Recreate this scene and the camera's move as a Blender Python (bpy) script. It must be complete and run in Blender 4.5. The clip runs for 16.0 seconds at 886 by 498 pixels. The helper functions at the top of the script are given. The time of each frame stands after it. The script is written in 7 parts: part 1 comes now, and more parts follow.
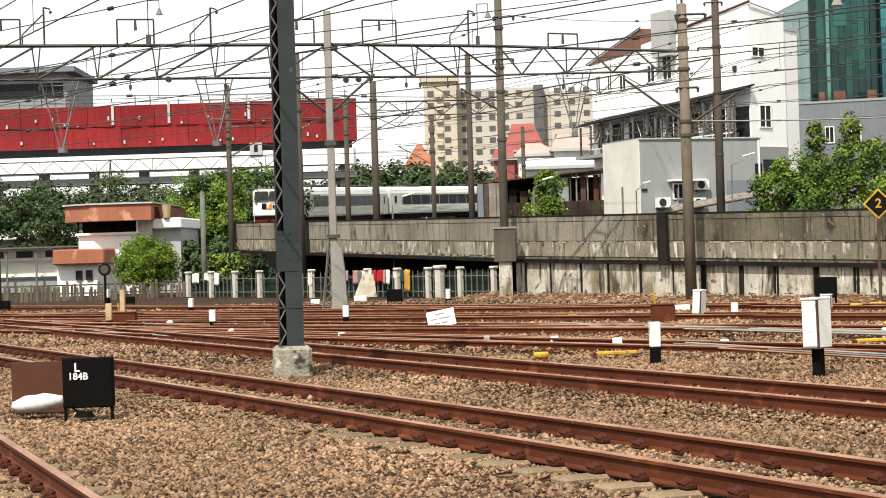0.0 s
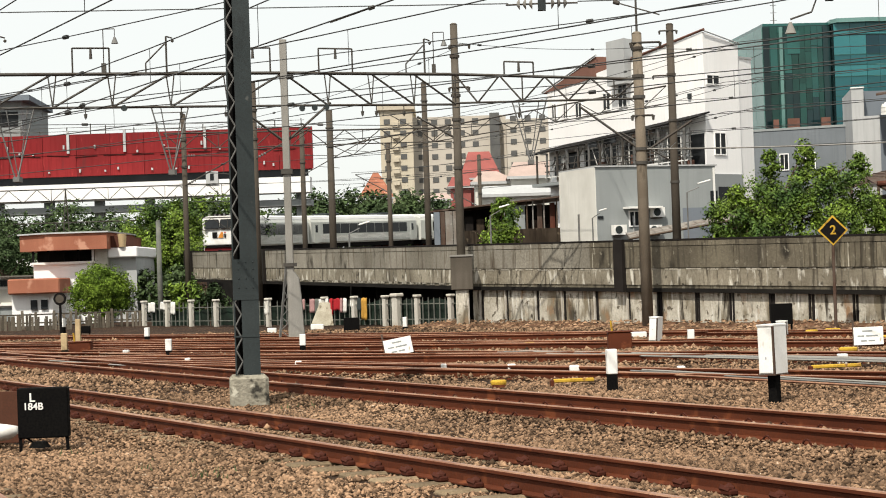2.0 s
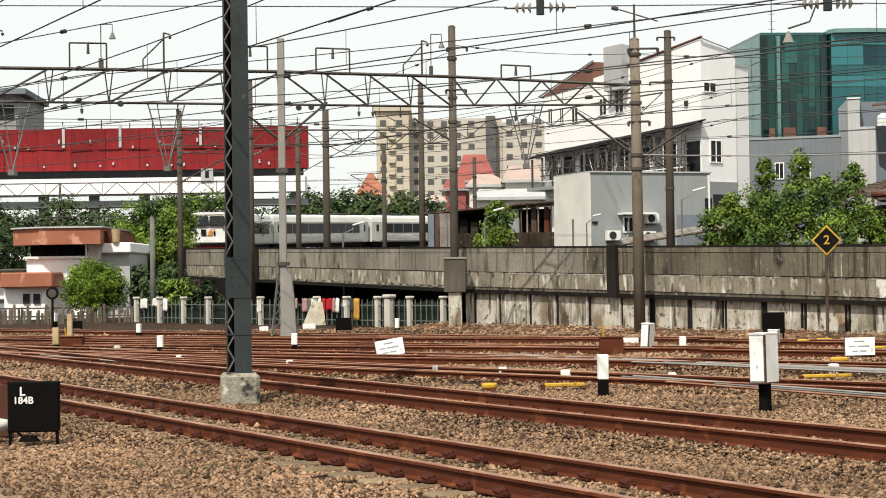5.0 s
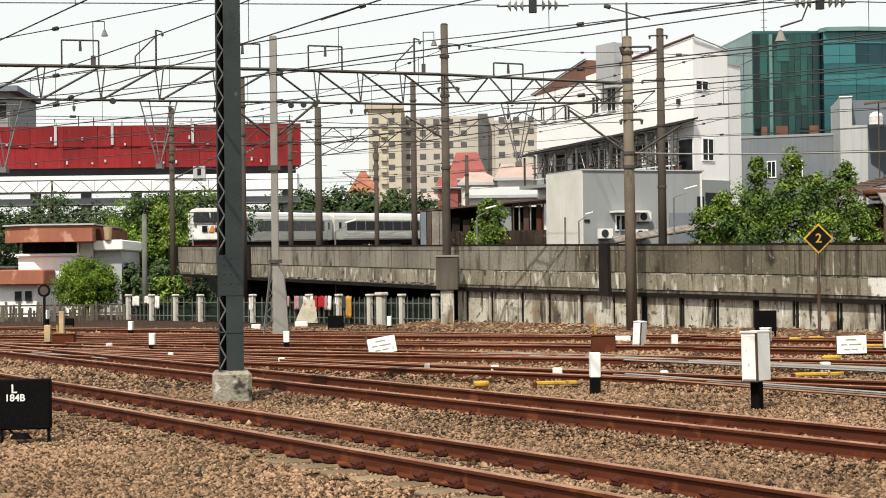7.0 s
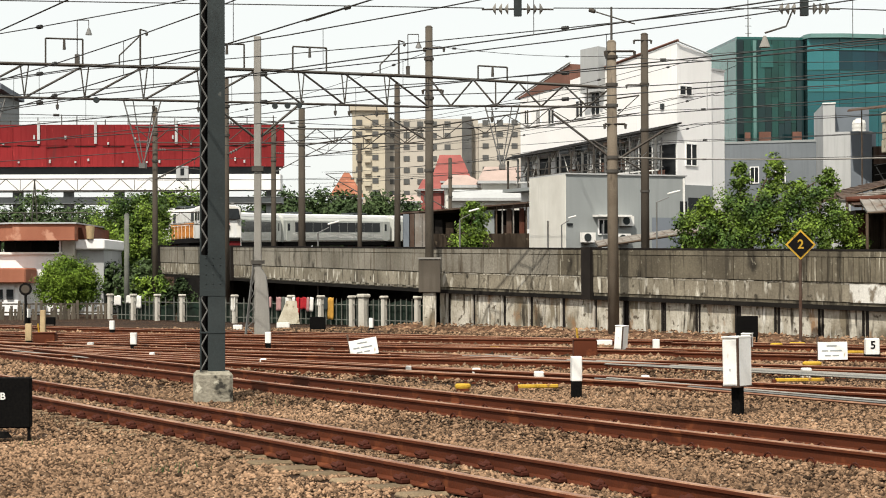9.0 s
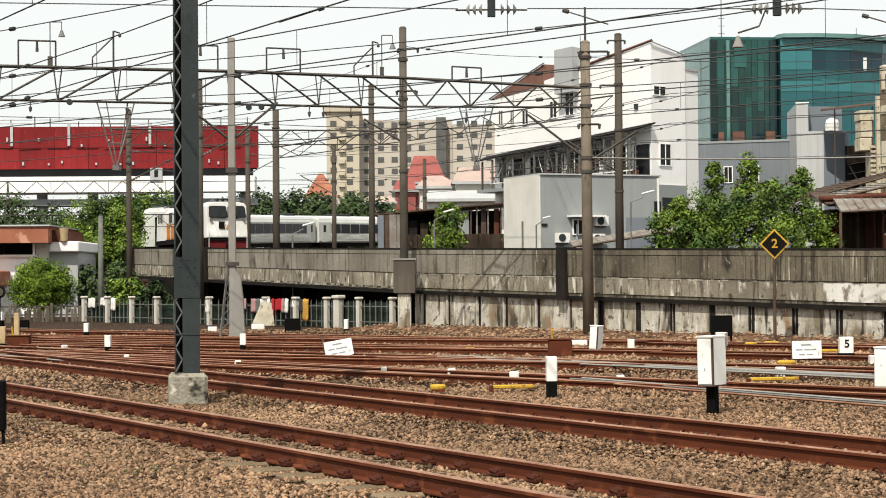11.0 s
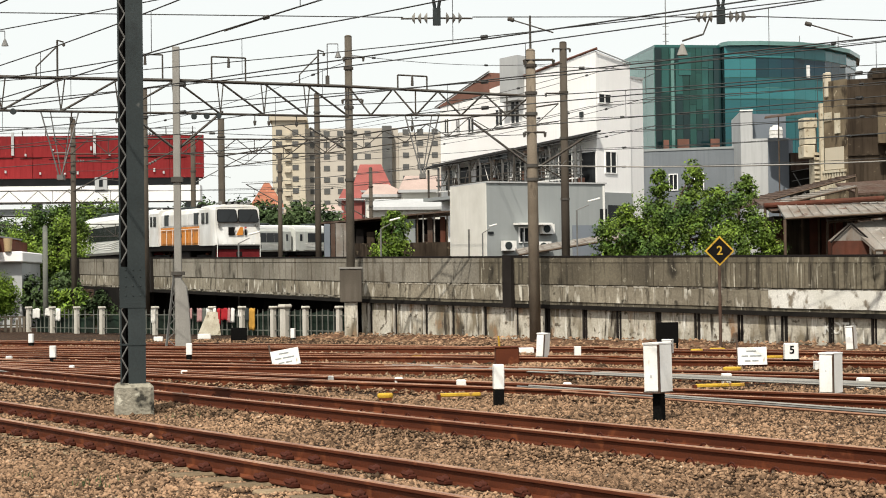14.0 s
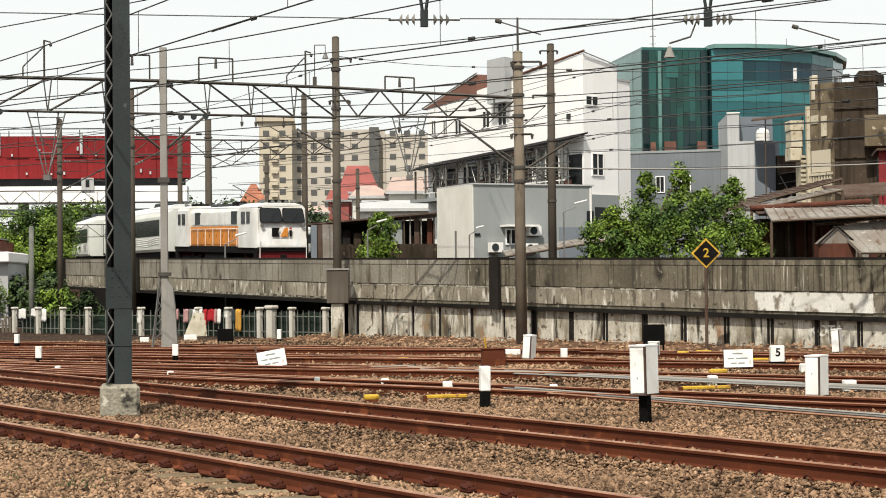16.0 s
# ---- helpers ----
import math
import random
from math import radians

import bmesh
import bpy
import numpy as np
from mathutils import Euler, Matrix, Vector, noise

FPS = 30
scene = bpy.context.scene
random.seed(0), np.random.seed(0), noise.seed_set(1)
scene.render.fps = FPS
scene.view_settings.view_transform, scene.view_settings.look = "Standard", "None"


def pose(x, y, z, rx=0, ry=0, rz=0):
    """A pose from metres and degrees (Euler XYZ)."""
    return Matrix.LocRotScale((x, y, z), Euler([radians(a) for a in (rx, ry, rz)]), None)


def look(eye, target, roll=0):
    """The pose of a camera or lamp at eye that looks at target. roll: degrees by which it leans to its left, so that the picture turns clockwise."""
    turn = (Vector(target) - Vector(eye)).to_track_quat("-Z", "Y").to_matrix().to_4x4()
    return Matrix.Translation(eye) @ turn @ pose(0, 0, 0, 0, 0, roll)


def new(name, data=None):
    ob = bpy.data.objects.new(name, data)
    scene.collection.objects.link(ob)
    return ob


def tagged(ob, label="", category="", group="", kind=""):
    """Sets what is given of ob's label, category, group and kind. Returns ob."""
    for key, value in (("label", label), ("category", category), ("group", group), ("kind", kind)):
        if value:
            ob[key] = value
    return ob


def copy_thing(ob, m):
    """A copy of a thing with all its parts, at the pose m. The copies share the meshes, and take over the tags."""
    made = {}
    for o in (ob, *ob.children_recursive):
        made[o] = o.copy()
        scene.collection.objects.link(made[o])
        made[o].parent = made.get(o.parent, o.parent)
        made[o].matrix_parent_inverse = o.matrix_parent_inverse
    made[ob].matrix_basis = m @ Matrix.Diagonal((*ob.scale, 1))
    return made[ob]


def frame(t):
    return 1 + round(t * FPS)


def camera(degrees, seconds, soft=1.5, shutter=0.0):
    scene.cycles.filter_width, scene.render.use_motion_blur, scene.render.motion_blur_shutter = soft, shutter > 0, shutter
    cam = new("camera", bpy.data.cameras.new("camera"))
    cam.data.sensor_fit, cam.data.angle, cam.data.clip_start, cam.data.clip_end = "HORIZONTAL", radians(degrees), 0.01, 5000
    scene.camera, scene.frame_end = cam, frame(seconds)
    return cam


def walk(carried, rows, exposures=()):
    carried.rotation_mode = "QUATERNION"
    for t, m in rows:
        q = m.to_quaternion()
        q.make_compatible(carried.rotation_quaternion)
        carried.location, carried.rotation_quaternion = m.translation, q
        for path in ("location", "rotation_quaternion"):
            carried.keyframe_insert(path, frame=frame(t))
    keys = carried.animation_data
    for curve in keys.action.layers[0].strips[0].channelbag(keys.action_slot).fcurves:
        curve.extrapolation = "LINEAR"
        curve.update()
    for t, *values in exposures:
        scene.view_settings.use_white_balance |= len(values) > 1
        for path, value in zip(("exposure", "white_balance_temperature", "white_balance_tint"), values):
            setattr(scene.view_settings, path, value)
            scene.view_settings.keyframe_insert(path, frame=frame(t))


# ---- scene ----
cam = camera(25.99, 16.0, soft=1.0)
EYE = 1.7
# seconds, yaw to the right, pitch up, lean
ROWS = [
    (0.0, -1.507, -0.009, 1.739), (0.5, -0.802, 0.142, 1.636), (1.0, -0.817, 0.338, 1.837),
    (1.5, -0.806, 0.752, 2.252), (2.0, -0.191, 0.785, 1.950), (2.5, -0.693, 0.646, 1.857),
    (3.0, -0.737, 0.173, 1.128), (3.5, -1.011, 0.500, 0.946), (4.0, -1.042, 0.505, 1.190),
    (4.5, -0.569, 0.958, 1.251), (5.0, 0.000, 0.843, 0.800), (7.5, 0.341, 0.775, 0.644),
    (8.0, 0.740, 0.874, 0.276), (8.5, 0.956, 1.088, 0.242), (9.0, 0.750, 0.845, 0.175),
    (11.5, 1.736, 0.866, 0.573), (12.0, 1.881, 0.868, 0.700), (12.5, 1.953, 0.932, 0.705),
    (13.0, 2.320, 0.910, 0.667), (13.5, 2.682, 0.910, 0.867), (14.0, 3.104, 1.099, 0.737),
    (14.5, 2.683, 0.855, 0.770), (15.0, 3.143, 1.126, 0.592), (15.5, 3.299, 0.894, 0.630),
    (16.0, 3.499, 1.141, 0.571),
]


def view(yaw, pitch, lean):
    return pose(0, 0, EYE, 90 + pitch, 0, -yaw) @ pose(0, 0, 0, 0, 0, -lean)


walk(cam, [(t, view(a, b, c)) for t, a, b, c in ROWS], ((0.0, 0.28), (0.3, 0.25), (0.9, 0.13), (1.8, 0.02), (16.0, 0.02)))

# ---- light ----
SUN_FROM = Vector((-0.23, -0.62, 0.84)).normalized()
world = bpy.data.worlds.new("sky")
scene.world = world
world.use_nodes = True
nt = world.node_tree
sky = nt.nodes.new("ShaderNodeTexSky")
sky.sky_type = "NISHITA"
sky.sun_disc = False
sky.sun_elevation = math.asin(SUN_FROM.z)
sky.sun_rotation = math.atan2(SUN_FROM.x, SUN_FROM.y)
sky.air_density, sky.dust_density, sky.ozone_density = 1.0, 2.5, 1.0
haze = nt.nodes.new("ShaderNodeMix")  # thin white cloud over the whole sky
haze.data_type = "RGBA"
haze.inputs[0].default_value = 0.84
haze.inputs[7].default_value = (7.75, 7.88, 7.55, 1)
nt.links.new(sky.outputs[0], haze.inputs[6])
nt.links.new(haze.outputs[2], nt.nodes["Background"].inputs[0])
nt.nodes["Background"].inputs[1].default_value = 0.133
sun = new("sun", bpy.data.lights.new("sun", "SUN"))
sun.data.energy, sun.data.angle, sun.data.color = 5.0, radians(0.6), (1.0, 0.94, 0.84)
sun.matrix_basis = look(SUN_FROM * 50, (0, 0, 0))


# ---- materials ----
def mat(name, c, c2=None, scale=3.0, rough=0.8, metal=0.0, bump=0.0, grain=40.0, spots=None, island=0.0, random_ob=0.0, streak=0.0, spec=0.1, dirt=0.35):
    """Two-scale mottled surface: c to c2 by large noise, grain by fine noise, spots (colour, share, scale), vertical streaks."""
    m = bpy.data.materials.new(name)
    m.use_nodes = True
    n, l = m.node_tree.nodes, m.node_tree.links
    b = n["Principled BSDF"]
    b.inputs["Roughness"].default_value, b.inputs["Metallic"].default_value = rough, metal
    b.inputs["Specular IOR Level"].default_value = spec
    co = n.new("ShaderNodeTexCoord").outputs["Object"]

    def noise_tex(sc, detail=6.0, vec=None):
        t = n.new("ShaderNodeTexNoise")
        t.inputs["Scale"].default_value, t.inputs["Detail"].default_value = sc, detail
        l.new(vec or co, t.inputs["Vector"])
        return t.outputs["Fac"]

    def ramp(v, a, z):
        r = n.new("ShaderNodeMapRange")
        r.inputs[1].default_value, r.inputs[2].default_value = a, z
        l.new(v, r.inputs[0])
        return r.outputs[0]

    def mix(f, a, z, mode="MIX"):
        x = n.new("ShaderNodeMix")
        x.data_type, x.blend_type = "RGBA", mode
        for i, v in ((0, f), (6, a), (7, z)):
            if isinstance(v, (int, float)):
                x.inputs[i].default_value = v
            elif isinstance(v, tuple):
                x.inputs[i].default_value = (*v, 1)
            else:
                l.new(v, x.inputs[i])
        return x.outputs[2]

    c2 = c2 or tuple(v * 0.75 for v in c)
    col = mix(ramp(noise_tex(scale), 0.35, 0.65), c, c2)
    g = noise_tex(grain, 4.0)
    col = mix(ramp(g, 0.3, 0.75), col, mix(dirt, col, (0.02, 0.018, 0.015)))
    if streak:
        mp = n.new("ShaderNodeMapping")
        mp.inputs["Scale"].default_value = (2.2, 2.2, 0.12)
        l.new(co, mp.inputs[0])
        col = mix(ramp(noise_tex(2.4, 8.0, mp.outputs[0]), 0.47, 0.70), col, tuple(v * (1 - streak) for v in c))
    for spot in ([spots] if spots and not isinstance(spots, list) else spots or []):
        vec, soft_edge = None, 0.08
        if len(spot) > 3:  # runs downwards
            mp = n.new("ShaderNodeMapping")
            mp.inputs["Scale"].default_value = (1.0, 1.0, spot[3])
            l.new(co, mp.inputs[0])
            vec, soft_edge = mp.outputs[0], 0.10
        col = mix(ramp(noise_tex(spot[2], 12.0, vec), spot[1], spot[1] + soft_edge), col, spot[0])
    if island or random_ob:
        src = n.new("ShaderNodeNewGeometry").outputs["Random Per Island"] if island else n.new("ShaderNodeObjectInfo").outputs["Random"]
        k = island or random_ob
        h = n.new("ShaderNodeHueSaturation")
        r = n.new("ShaderNodeMapRange")
        r.inputs[3].default_value, r.inputs[4].default_value = 1 - k, 1 + k
        l.new(src, r.inputs[0])
        l.new(r.outputs[0], h.inputs["Value"])
        l.new(col, h.inputs["Color"])
        col = h.outputs[0]
    l.new(col, b.inputs["Base Color"])
    if bump:
        bp = n.new("ShaderNodeBump")
        bp.inputs["Strength"].default_value, bp.inputs["Distance"].default_value = 1.0, bump
        l.new(g, bp.inputs["Height"])
        l.new(bp.outputs[0], b.inputs["Normal"])
    return m


# Much darker than the stones: shade in the gaps is put into this colour.
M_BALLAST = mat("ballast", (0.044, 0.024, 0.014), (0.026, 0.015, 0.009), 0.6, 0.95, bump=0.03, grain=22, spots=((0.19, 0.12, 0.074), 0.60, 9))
M_STONE = mat("ballast_stone", (0.272, 0.168, 0.100), (0.152, 0.093, 0.055), 0.35, 0.95, island=0.82, grain=60, spots=((0.36, 0.29, 0.215), 0.64, 14))
M_RAIL = mat("rusty_rail", (0.120, 0.032, 0.013), (0.082, 0.021, 0.009), 0.9, 0.7, bump=0.003, grain=50, spots=((0.155, 0.048, 0.020), 0.60, 3))
M_HEAD = mat("worn_rail_head", (0.40, 0.225, 0.14), (0.25, 0.115, 0.066), 2.0, 0.42, metal=0.15)
M_CLIP = mat("rail_clip", (0.070, 0.018, 0.010), None, 9, 0.8)
M_SLEEPER = mat("concrete_sleeper", (0.30, 0.225, 0.14), (0.18, 0.13, 0.08), 3, 0.95, bump=0.01, random_ob=0.25)
M_STEEL = mat("grey_painted_steel", (0.040, 0.049, 0.050), (0.027, 0.034, 0.035), 1.2, 0.55, bump=0.002, spots=[((0.085, 0.088, 0.082), 0.66, 6), ((0.02, 0.022, 0.022), 0.60, 2.2, 0.3)])
M_GALV = mat("galvanised_steel", (0.204, 0.204, 0.198), (0.150, 0.144, 0.132), 2.0, 0.55, metal=0.2)
M_GANTRY = mat("weathered_gantry_steel", (0.0892, 0.0850, 0.0765), (0.0638, 0.0527, 0.0425), 2.0, 0.7)
M_POLE = mat("spun_concrete_pole", (0.0975, 0.0825, 0.0653), (0.0713, 0.0577, 0.0450), 0.9, 0.9, bump=0.004, streak=0.35)
M_POLE_L = mat("pale_concrete_mast", (0.322, 0.308, 0.280), (0.252, 0.238, 0.210), 0.9, 0.9, bump=0.004, streak=0.3)
M_WIRE = mat("weathered_wire", (0.085, 0.085, 0.082), (0.06, 0.06, 0.058), 5, 0.5, metal=0.4)
M_PLINTH = mat("plinth_concrete", (0.36, 0.33, 0.26), (0.24, 0.22, 0.17), 4, 0.95, bump=0.02, grain=25, spots=[((0.045, 0.042, 0.035), 0.56, 4.5), ((0.50, 0.47, 0.38), 0.62, 6)])
M_WALL = mat("stained_viaduct_concrete", (0.195, 0.170, 0.122), (0.112, 0.096, 0.070), 0.5, 0.95, bump=0.012, grain=14, random_ob=0.16, spots=[((0.065, 0.056, 0.042), 0.53, 5.0, 0.10), ((0.032, 0.028, 0.022), 0.56, 1.1, 0.5), ((0.44, 0.41, 0.33), 0.645, 9.0, 0.08), ((0.23, 0.21, 0.16), 0.62, 7.0)])
M_WALL_LOW = mat("limewashed_wall", (0.64, 0.60, 0.51), (0.42, 0.38, 0.30), 0.9, 0.95, bump=0.012, grain=14, spots=[((0.20, 0.17, 0.12), 0.49, 1.6, 0.35), ((0.26, 0.16, 0.09), 0.58, 1.9, 0.5), ((0.055, 0.046, 0.035), 0.56, 4.2, 0.16), ((0.68, 0.66, 0.60), 0.60, 6.0, 0.12), ((0.12, 0.10, 0.075), 0.60, 5.0)])
M_WALL_V = mat("pale_viaduct_concrete", (0.285, 0.262, 0.215), (0.20, 0.18, 0.142), 0.5, 0.95, bump=0.012, grain=14, random_ob=0.14, spots=[((0.12, 0.10, 0.075), 0.555, 4.0, 0.10), ((0.05, 0.044, 0.034), 0.60, 1.3, 0.5), ((0.42, 0.39, 0.33), 0.66, 6.5, 0.2)])
M_LIME = mat("limestreaked_concrete", (0.33, 0.295, 0.225), (0.20, 0.173, 0.128), 0.7, 0.95, bump=0.012, grain=14, random_ob=0.14, spots=[((0.09, 0.077, 0.058), 0.55, 5.0, 0.16), ((0.55, 0.52, 0.44), 0.57, 4.2, 0.35), ((0.06, 0.052, 0.04), 0.62, 3.0)])
M_DARK = mat("damp_black_concrete", (0.0210, 0.0175, 0.0154), (0.0126, 0.0105, 0.0098), 1.2, 0.95)
M_WHITE = mat("white_paint", (0.80, 0.79, 0.76), (0.72, 0.70, 0.65), 2.5, 0.6, dirt=0.10, spots=((0.42, 0.35, 0.26), 0.67, 7, 0.4))
M_WPLASTER = mat("white_plaster", (0.86, 0.85, 0.83), (0.80, 0.78, 0.76), 0.3, 0.9, streak=0.10, dirt=0.08)
M_BLACK = mat("black_paint_and_shade", (0.0025, 0.0025, 0.003), (0.004, 0.004, 0.004), 3, 0.7, spec=0.02)
M_YELLOW = mat("yellow_paint", (0.640, 0.400, 0.045), (0.480, 0.285, 0.035), 4, 0.65, spots=((0.22, 0.11, 0.04), 0.62, 9))
M_RED = mat("red_facade", (0.235, 0.020, 0.022), (0.165, 0.017, 0.018), 0.15, 0.8, streak=0.35, dirt=0.2, random_ob=0.12, spots=[((0.13, 0.022, 0.022), 0.58, 1.6, 0.15), ((0.28, 0.035, 0.034), 0.62, 2.5, 0.3)])
M_TERRA = mat("terracotta_roof", (0.41, 0.165, 0.100), (0.31, 0.115, 0.070), 0.5, 0.85, streak=0.25, spots=((0.48, 0.25, 0.17), 0.60, 1.2))
M_GREY = mat("grey_render", (0.285, 0.302, 0.298), (0.24, 0.256, 0.254), 0.3, 0.9, streak=0.15, dirt=0.08)
M_GREY_D = mat("slate_grey_render", (0.182, 0.203, 0.231), (0.154, 0.175, 0.196), 0.3, 0.9, dirt=0.08)
M_BEIGE = mat("beige_render", (0.52, 0.465, 0.36), (0.47, 0.41, 0.32), 0.05, 0.9, streak=0.1, dirt=0.08)
M_TAUPE = mat("taupe_render", (0.50, 0.455, 0.39), (0.45, 0.41, 0.35), 0.05, 0.9, dirt=0.08)
# Window dark; also colours the panels that stand in for shade.
M_WIN = mat("dark_window_and_shade", (0.022, 0.025, 0.028), (0.015, 0.018, 0.020), 0.5, 0.15)
M_GLASS = mat("teal_curtain_glass", (0.020, 0.120, 0.130), (0.012, 0.086, 0.100), 0.12, 0.12, spec=0.35, random_ob=0.10)
M_GLASS_L = mat("light_teal_glass", (0.040, 0.205, 0.215), (0.028, 0.160, 0.180), 0.12, 0.12, spec=0.35, random_ob=0.08)
M_GLASS_B = mat("dark_blue_glass", (0.010, 0.036, 0.055), (0.008, 0.050, 0.062), 0.3, 0.10, spec=0.3, random_ob=0.25)
M_GLASS_F = mat("deep_green_glass", (0.010, 0.048, 0.040), (0.014, 0.070, 0.058), 0.25, 0.10, spec=0.3, random_ob=0.3)
M_GLASS_P = mat("pale_green_cladding", (0.150, 0.285, 0.260), (0.110, 0.225, 0.205), 0.2, 0.25, spec=0.3, random_ob=0.10)
M_GLASS_D = mat("dark_teal_glass", (0.006, 0.030, 0.030), (0.005, 0.020, 0.024), 0.2, 0.10, spec=0.35, random_ob=0.4)
M_GLASS_G = mat("green_glass", (0.016, 0.092, 0.080), (0.010, 0.060, 0.055), 0.25, 0.10, spec=0.4, random_ob=0.5, spots=[((0.05, 0.13, 0.11), 0.60, 0.7, 0.3)])
M_POLE_B = mat("brown_concrete_pole", (0.230, 0.190, 0.145), (0.150, 0.120, 0.088), 0.9, 0.9, bump=0.004, streak=0.4, spots=[((0.05, 0.04, 0.03), 0.58, 2.5, 0.3)])
M_TARP = mat("dirty_pale_tarpaulin", (0.50, 0.46, 0.36), (0.34, 0.30, 0.22), 2.5, 0.95, bump=0.01, spots=((0.20, 0.17, 0.12), 0.60, 5))
M_NET = mat("dark_green_netting", (0.016, 0.032, 0.022), (0.010, 0.016, 0.012), 2.0, 0.95, spec=0.1, spots=((0.05, 0.055, 0.04), 0.62, 6, 0.3))
M_CRUST = mat("flaking_lime_crust", (0.46, 0.43, 0.36), (0.30, 0.27, 0.21), 3.0, 0.95, random_ob=0.2, spots=[((0.15, 0.13, 0.10), 0.52, 9), ((0.60, 0.57, 0.50), 0.62, 14)])
M_RUST = mat("rust_red_sheet", (0.13, 0.045, 0.028), (0.08, 0.035, 0.024), 1.0, 0.85, streak=0.4)
M_TAN = mat("tan_old_render", (0.22, 0.175, 0.115), (0.12, 0.09, 0.058), 0.9, 0.95, streak=0.4, spots=[((0.05, 0.038, 0.026), 0.56, 1.6, 0.4), ((0.42, 0.36, 0.26), 0.63, 2.6)])
M_TIN = mat("rusted_tin_sheet", (0.085, 0.048, 0.034), (0.115, 0.088, 0.070), 1.4, 0.85, streak=0.45)
M_TIN_L = mat("pale_tin_sheet", (0.300, 0.280, 0.250), (0.190, 0.150, 0.118), 0.9, 0.7, streak=0.35, spots=[((0.10, 0.055, 0.035), 0.58, 1.8, 0.4), ((0.42, 0.40, 0.36), 0.64, 2.2)])
M_BROWN = mat("brown_old_render", (0.040, 0.029, 0.020), (0.070, 0.052, 0.036), 0.5, 0.95, streak=0.5, spots=[((0.018, 0.014, 0.011), 0.55, 0.9, 0.5), ((0.12, 0.095, 0.065), 0.64, 2.0)])
M_LEAF = mat("tree_leaves", (0.165, 0.245, 0.028), (0.036, 0.078, 0.014), 0.7, 0.55, island=0.7, dirt=0.25, spec=0.2)
# Muted green with some distance haze mixed into the colour.
M_LEAF_D = mat("far_tree_leaves", (0.075, 0.112, 0.042), (0.045, 0.074, 0.030), 0.3, 0.8, island=0.5)
M_LEAF_B = mat("clipped_bush_leaves", (0.165, 0.25, 0.026), (0.08, 0.14, 0.016), 0.8, 0.7, island=0.65)
M_BARK = mat("bark", (0.12, 0.085, 0.06), None, 3, 0.95)
M_LOCO = mat("loco_white", (0.70, 0.70, 0.68), (0.56, 0.54, 0.49), 0.9, 0.4, streak=0.22, dirt=0.12)
M_ORANGE = mat("loco_orange", (0.70, 0.27, 0.045), (0.56, 0.21, 0.045), 0.7, 0.5, streak=0.4, spots=((0.30, 0.14, 0.06), 0.60, 2.0, 0.4))
M_MAROON = mat("loco_pilot_red", (0.144, 0.012, 0.015), None, 2, 0.6)
M_STAIN = mat("stainless_coach", (0.64, 0.65, 0.60), (0.53, 0.54, 0.49), 0.4, 0.42, metal=0.06, dirt=0.2, streak=0.15)
M_ROOFW = mat("coach_roof", (0.70, 0.70, 0.69), (0.60, 0.60, 0.58), 0.4, 0.6, dirt=0.08)
M_UNDER = mat("underframe", (0.008, 0.007, 0.007), None, 3, 0.8, spec=0.05)
M_CLOTH_W = mat("white_cloth", (0.75, 0.73, 0.68), None, 4, 0.95, dirt=0.08)
M_CLOTH_R = mat("red_cloth", (0.440, 0.024, 0.032), None, 4, 0.95)
M_CLOTH_P = mat("faded_pink_cloth", (0.45, 0.26, 0.25), None, 4, 0.95)
M_CLOTH_O = mat("ochre_cloth", (0.55, 0.30, 0.06), None, 4, 0.95)
M_FENCE = mat("grey_green_fence", (0.1200, 0.1280, 0.1120), (0.1760, 0.1760, 0.1520), 3, 0.8)
# Near-black colour that stands in for shade in recesses and under overhangs.
M_SHADE_BLACK = mat("shade_black_masonry", (0.008, 0.007, 0.006), (0.016, 0.014, 0.012), 1.0, 0.95, spec=0.1)
M_POST = mat("whitewashed_post", (0.62, 0.59, 0.52), (0.46, 0.42, 0.35), 2.0, 0.9, streak=0.3)
M_PATCH = mat("flaking_whitewash", (0.78, 0.76, 0.70), (0.66, 0.64, 0.57), 1.2, 0.9, spots=[((0.20, 0.17, 0.13), 0.53, 3.5, 0.8)])
M_CREAM = mat("cream_timber", (0.56, 0.42, 0.24), (0.44, 0.32, 0.18), 3, 0.9)
M_PLANK = mat("grey_weathered_plank", (0.150, 0.128, 0.098), (0.070, 0.058, 0.044), 2, 0.95, streak=0.4, random_ob=0.35)
M_GREY_L = mat("pale_grey_render", (0.46, 0.465, 0.46), (0.38, 0.385, 0.38), 0.4, 0.9, streak=0.2, dirt=0.1)
# Greyed so that distance haze is already in the window colour.
M_WIN_F = mat("hazy_far_window", (0.10, 0.10, 0.10), (0.14, 0.14, 0.13), 0.3, 0.5)
M_BOARD = mat("rust_brown_sheet", (0.10, 0.04, 0.024), (0.075, 0.03, 0.018), 2, 0.8)
M_TILE = mat("faded_brown_tiles", (0.20, 0.10, 0.075), (0.15, 0.075, 0.055), 0.8, 0.9, streak=0.2)
M_PINK = mat("faded_pink_red_roof", (0.34, 0.105, 0.092), (0.27, 0.085, 0.074), 0.4, 0.9)
M_CREAM_L = mat("cream_old_paint", (0.66, 0.60, 0.46), (0.50, 0.43, 0.31), 1.2, 0.9, streak=0.3, spots=((0.22, 0.17, 0.11), 0.60, 4))
M_HUT = mat("faded_red_tin", (0.26, 0.030, 0.035), (0.19, 0.026, 0.028), 1.5, 0.7, streak=0.3)
M_PALE_ROOF = mat("pale_pinkish_roof", (0.50, 0.38, 0.33), (0.40, 0.31, 0.27), 0.6, 0.9, streak=0.2)
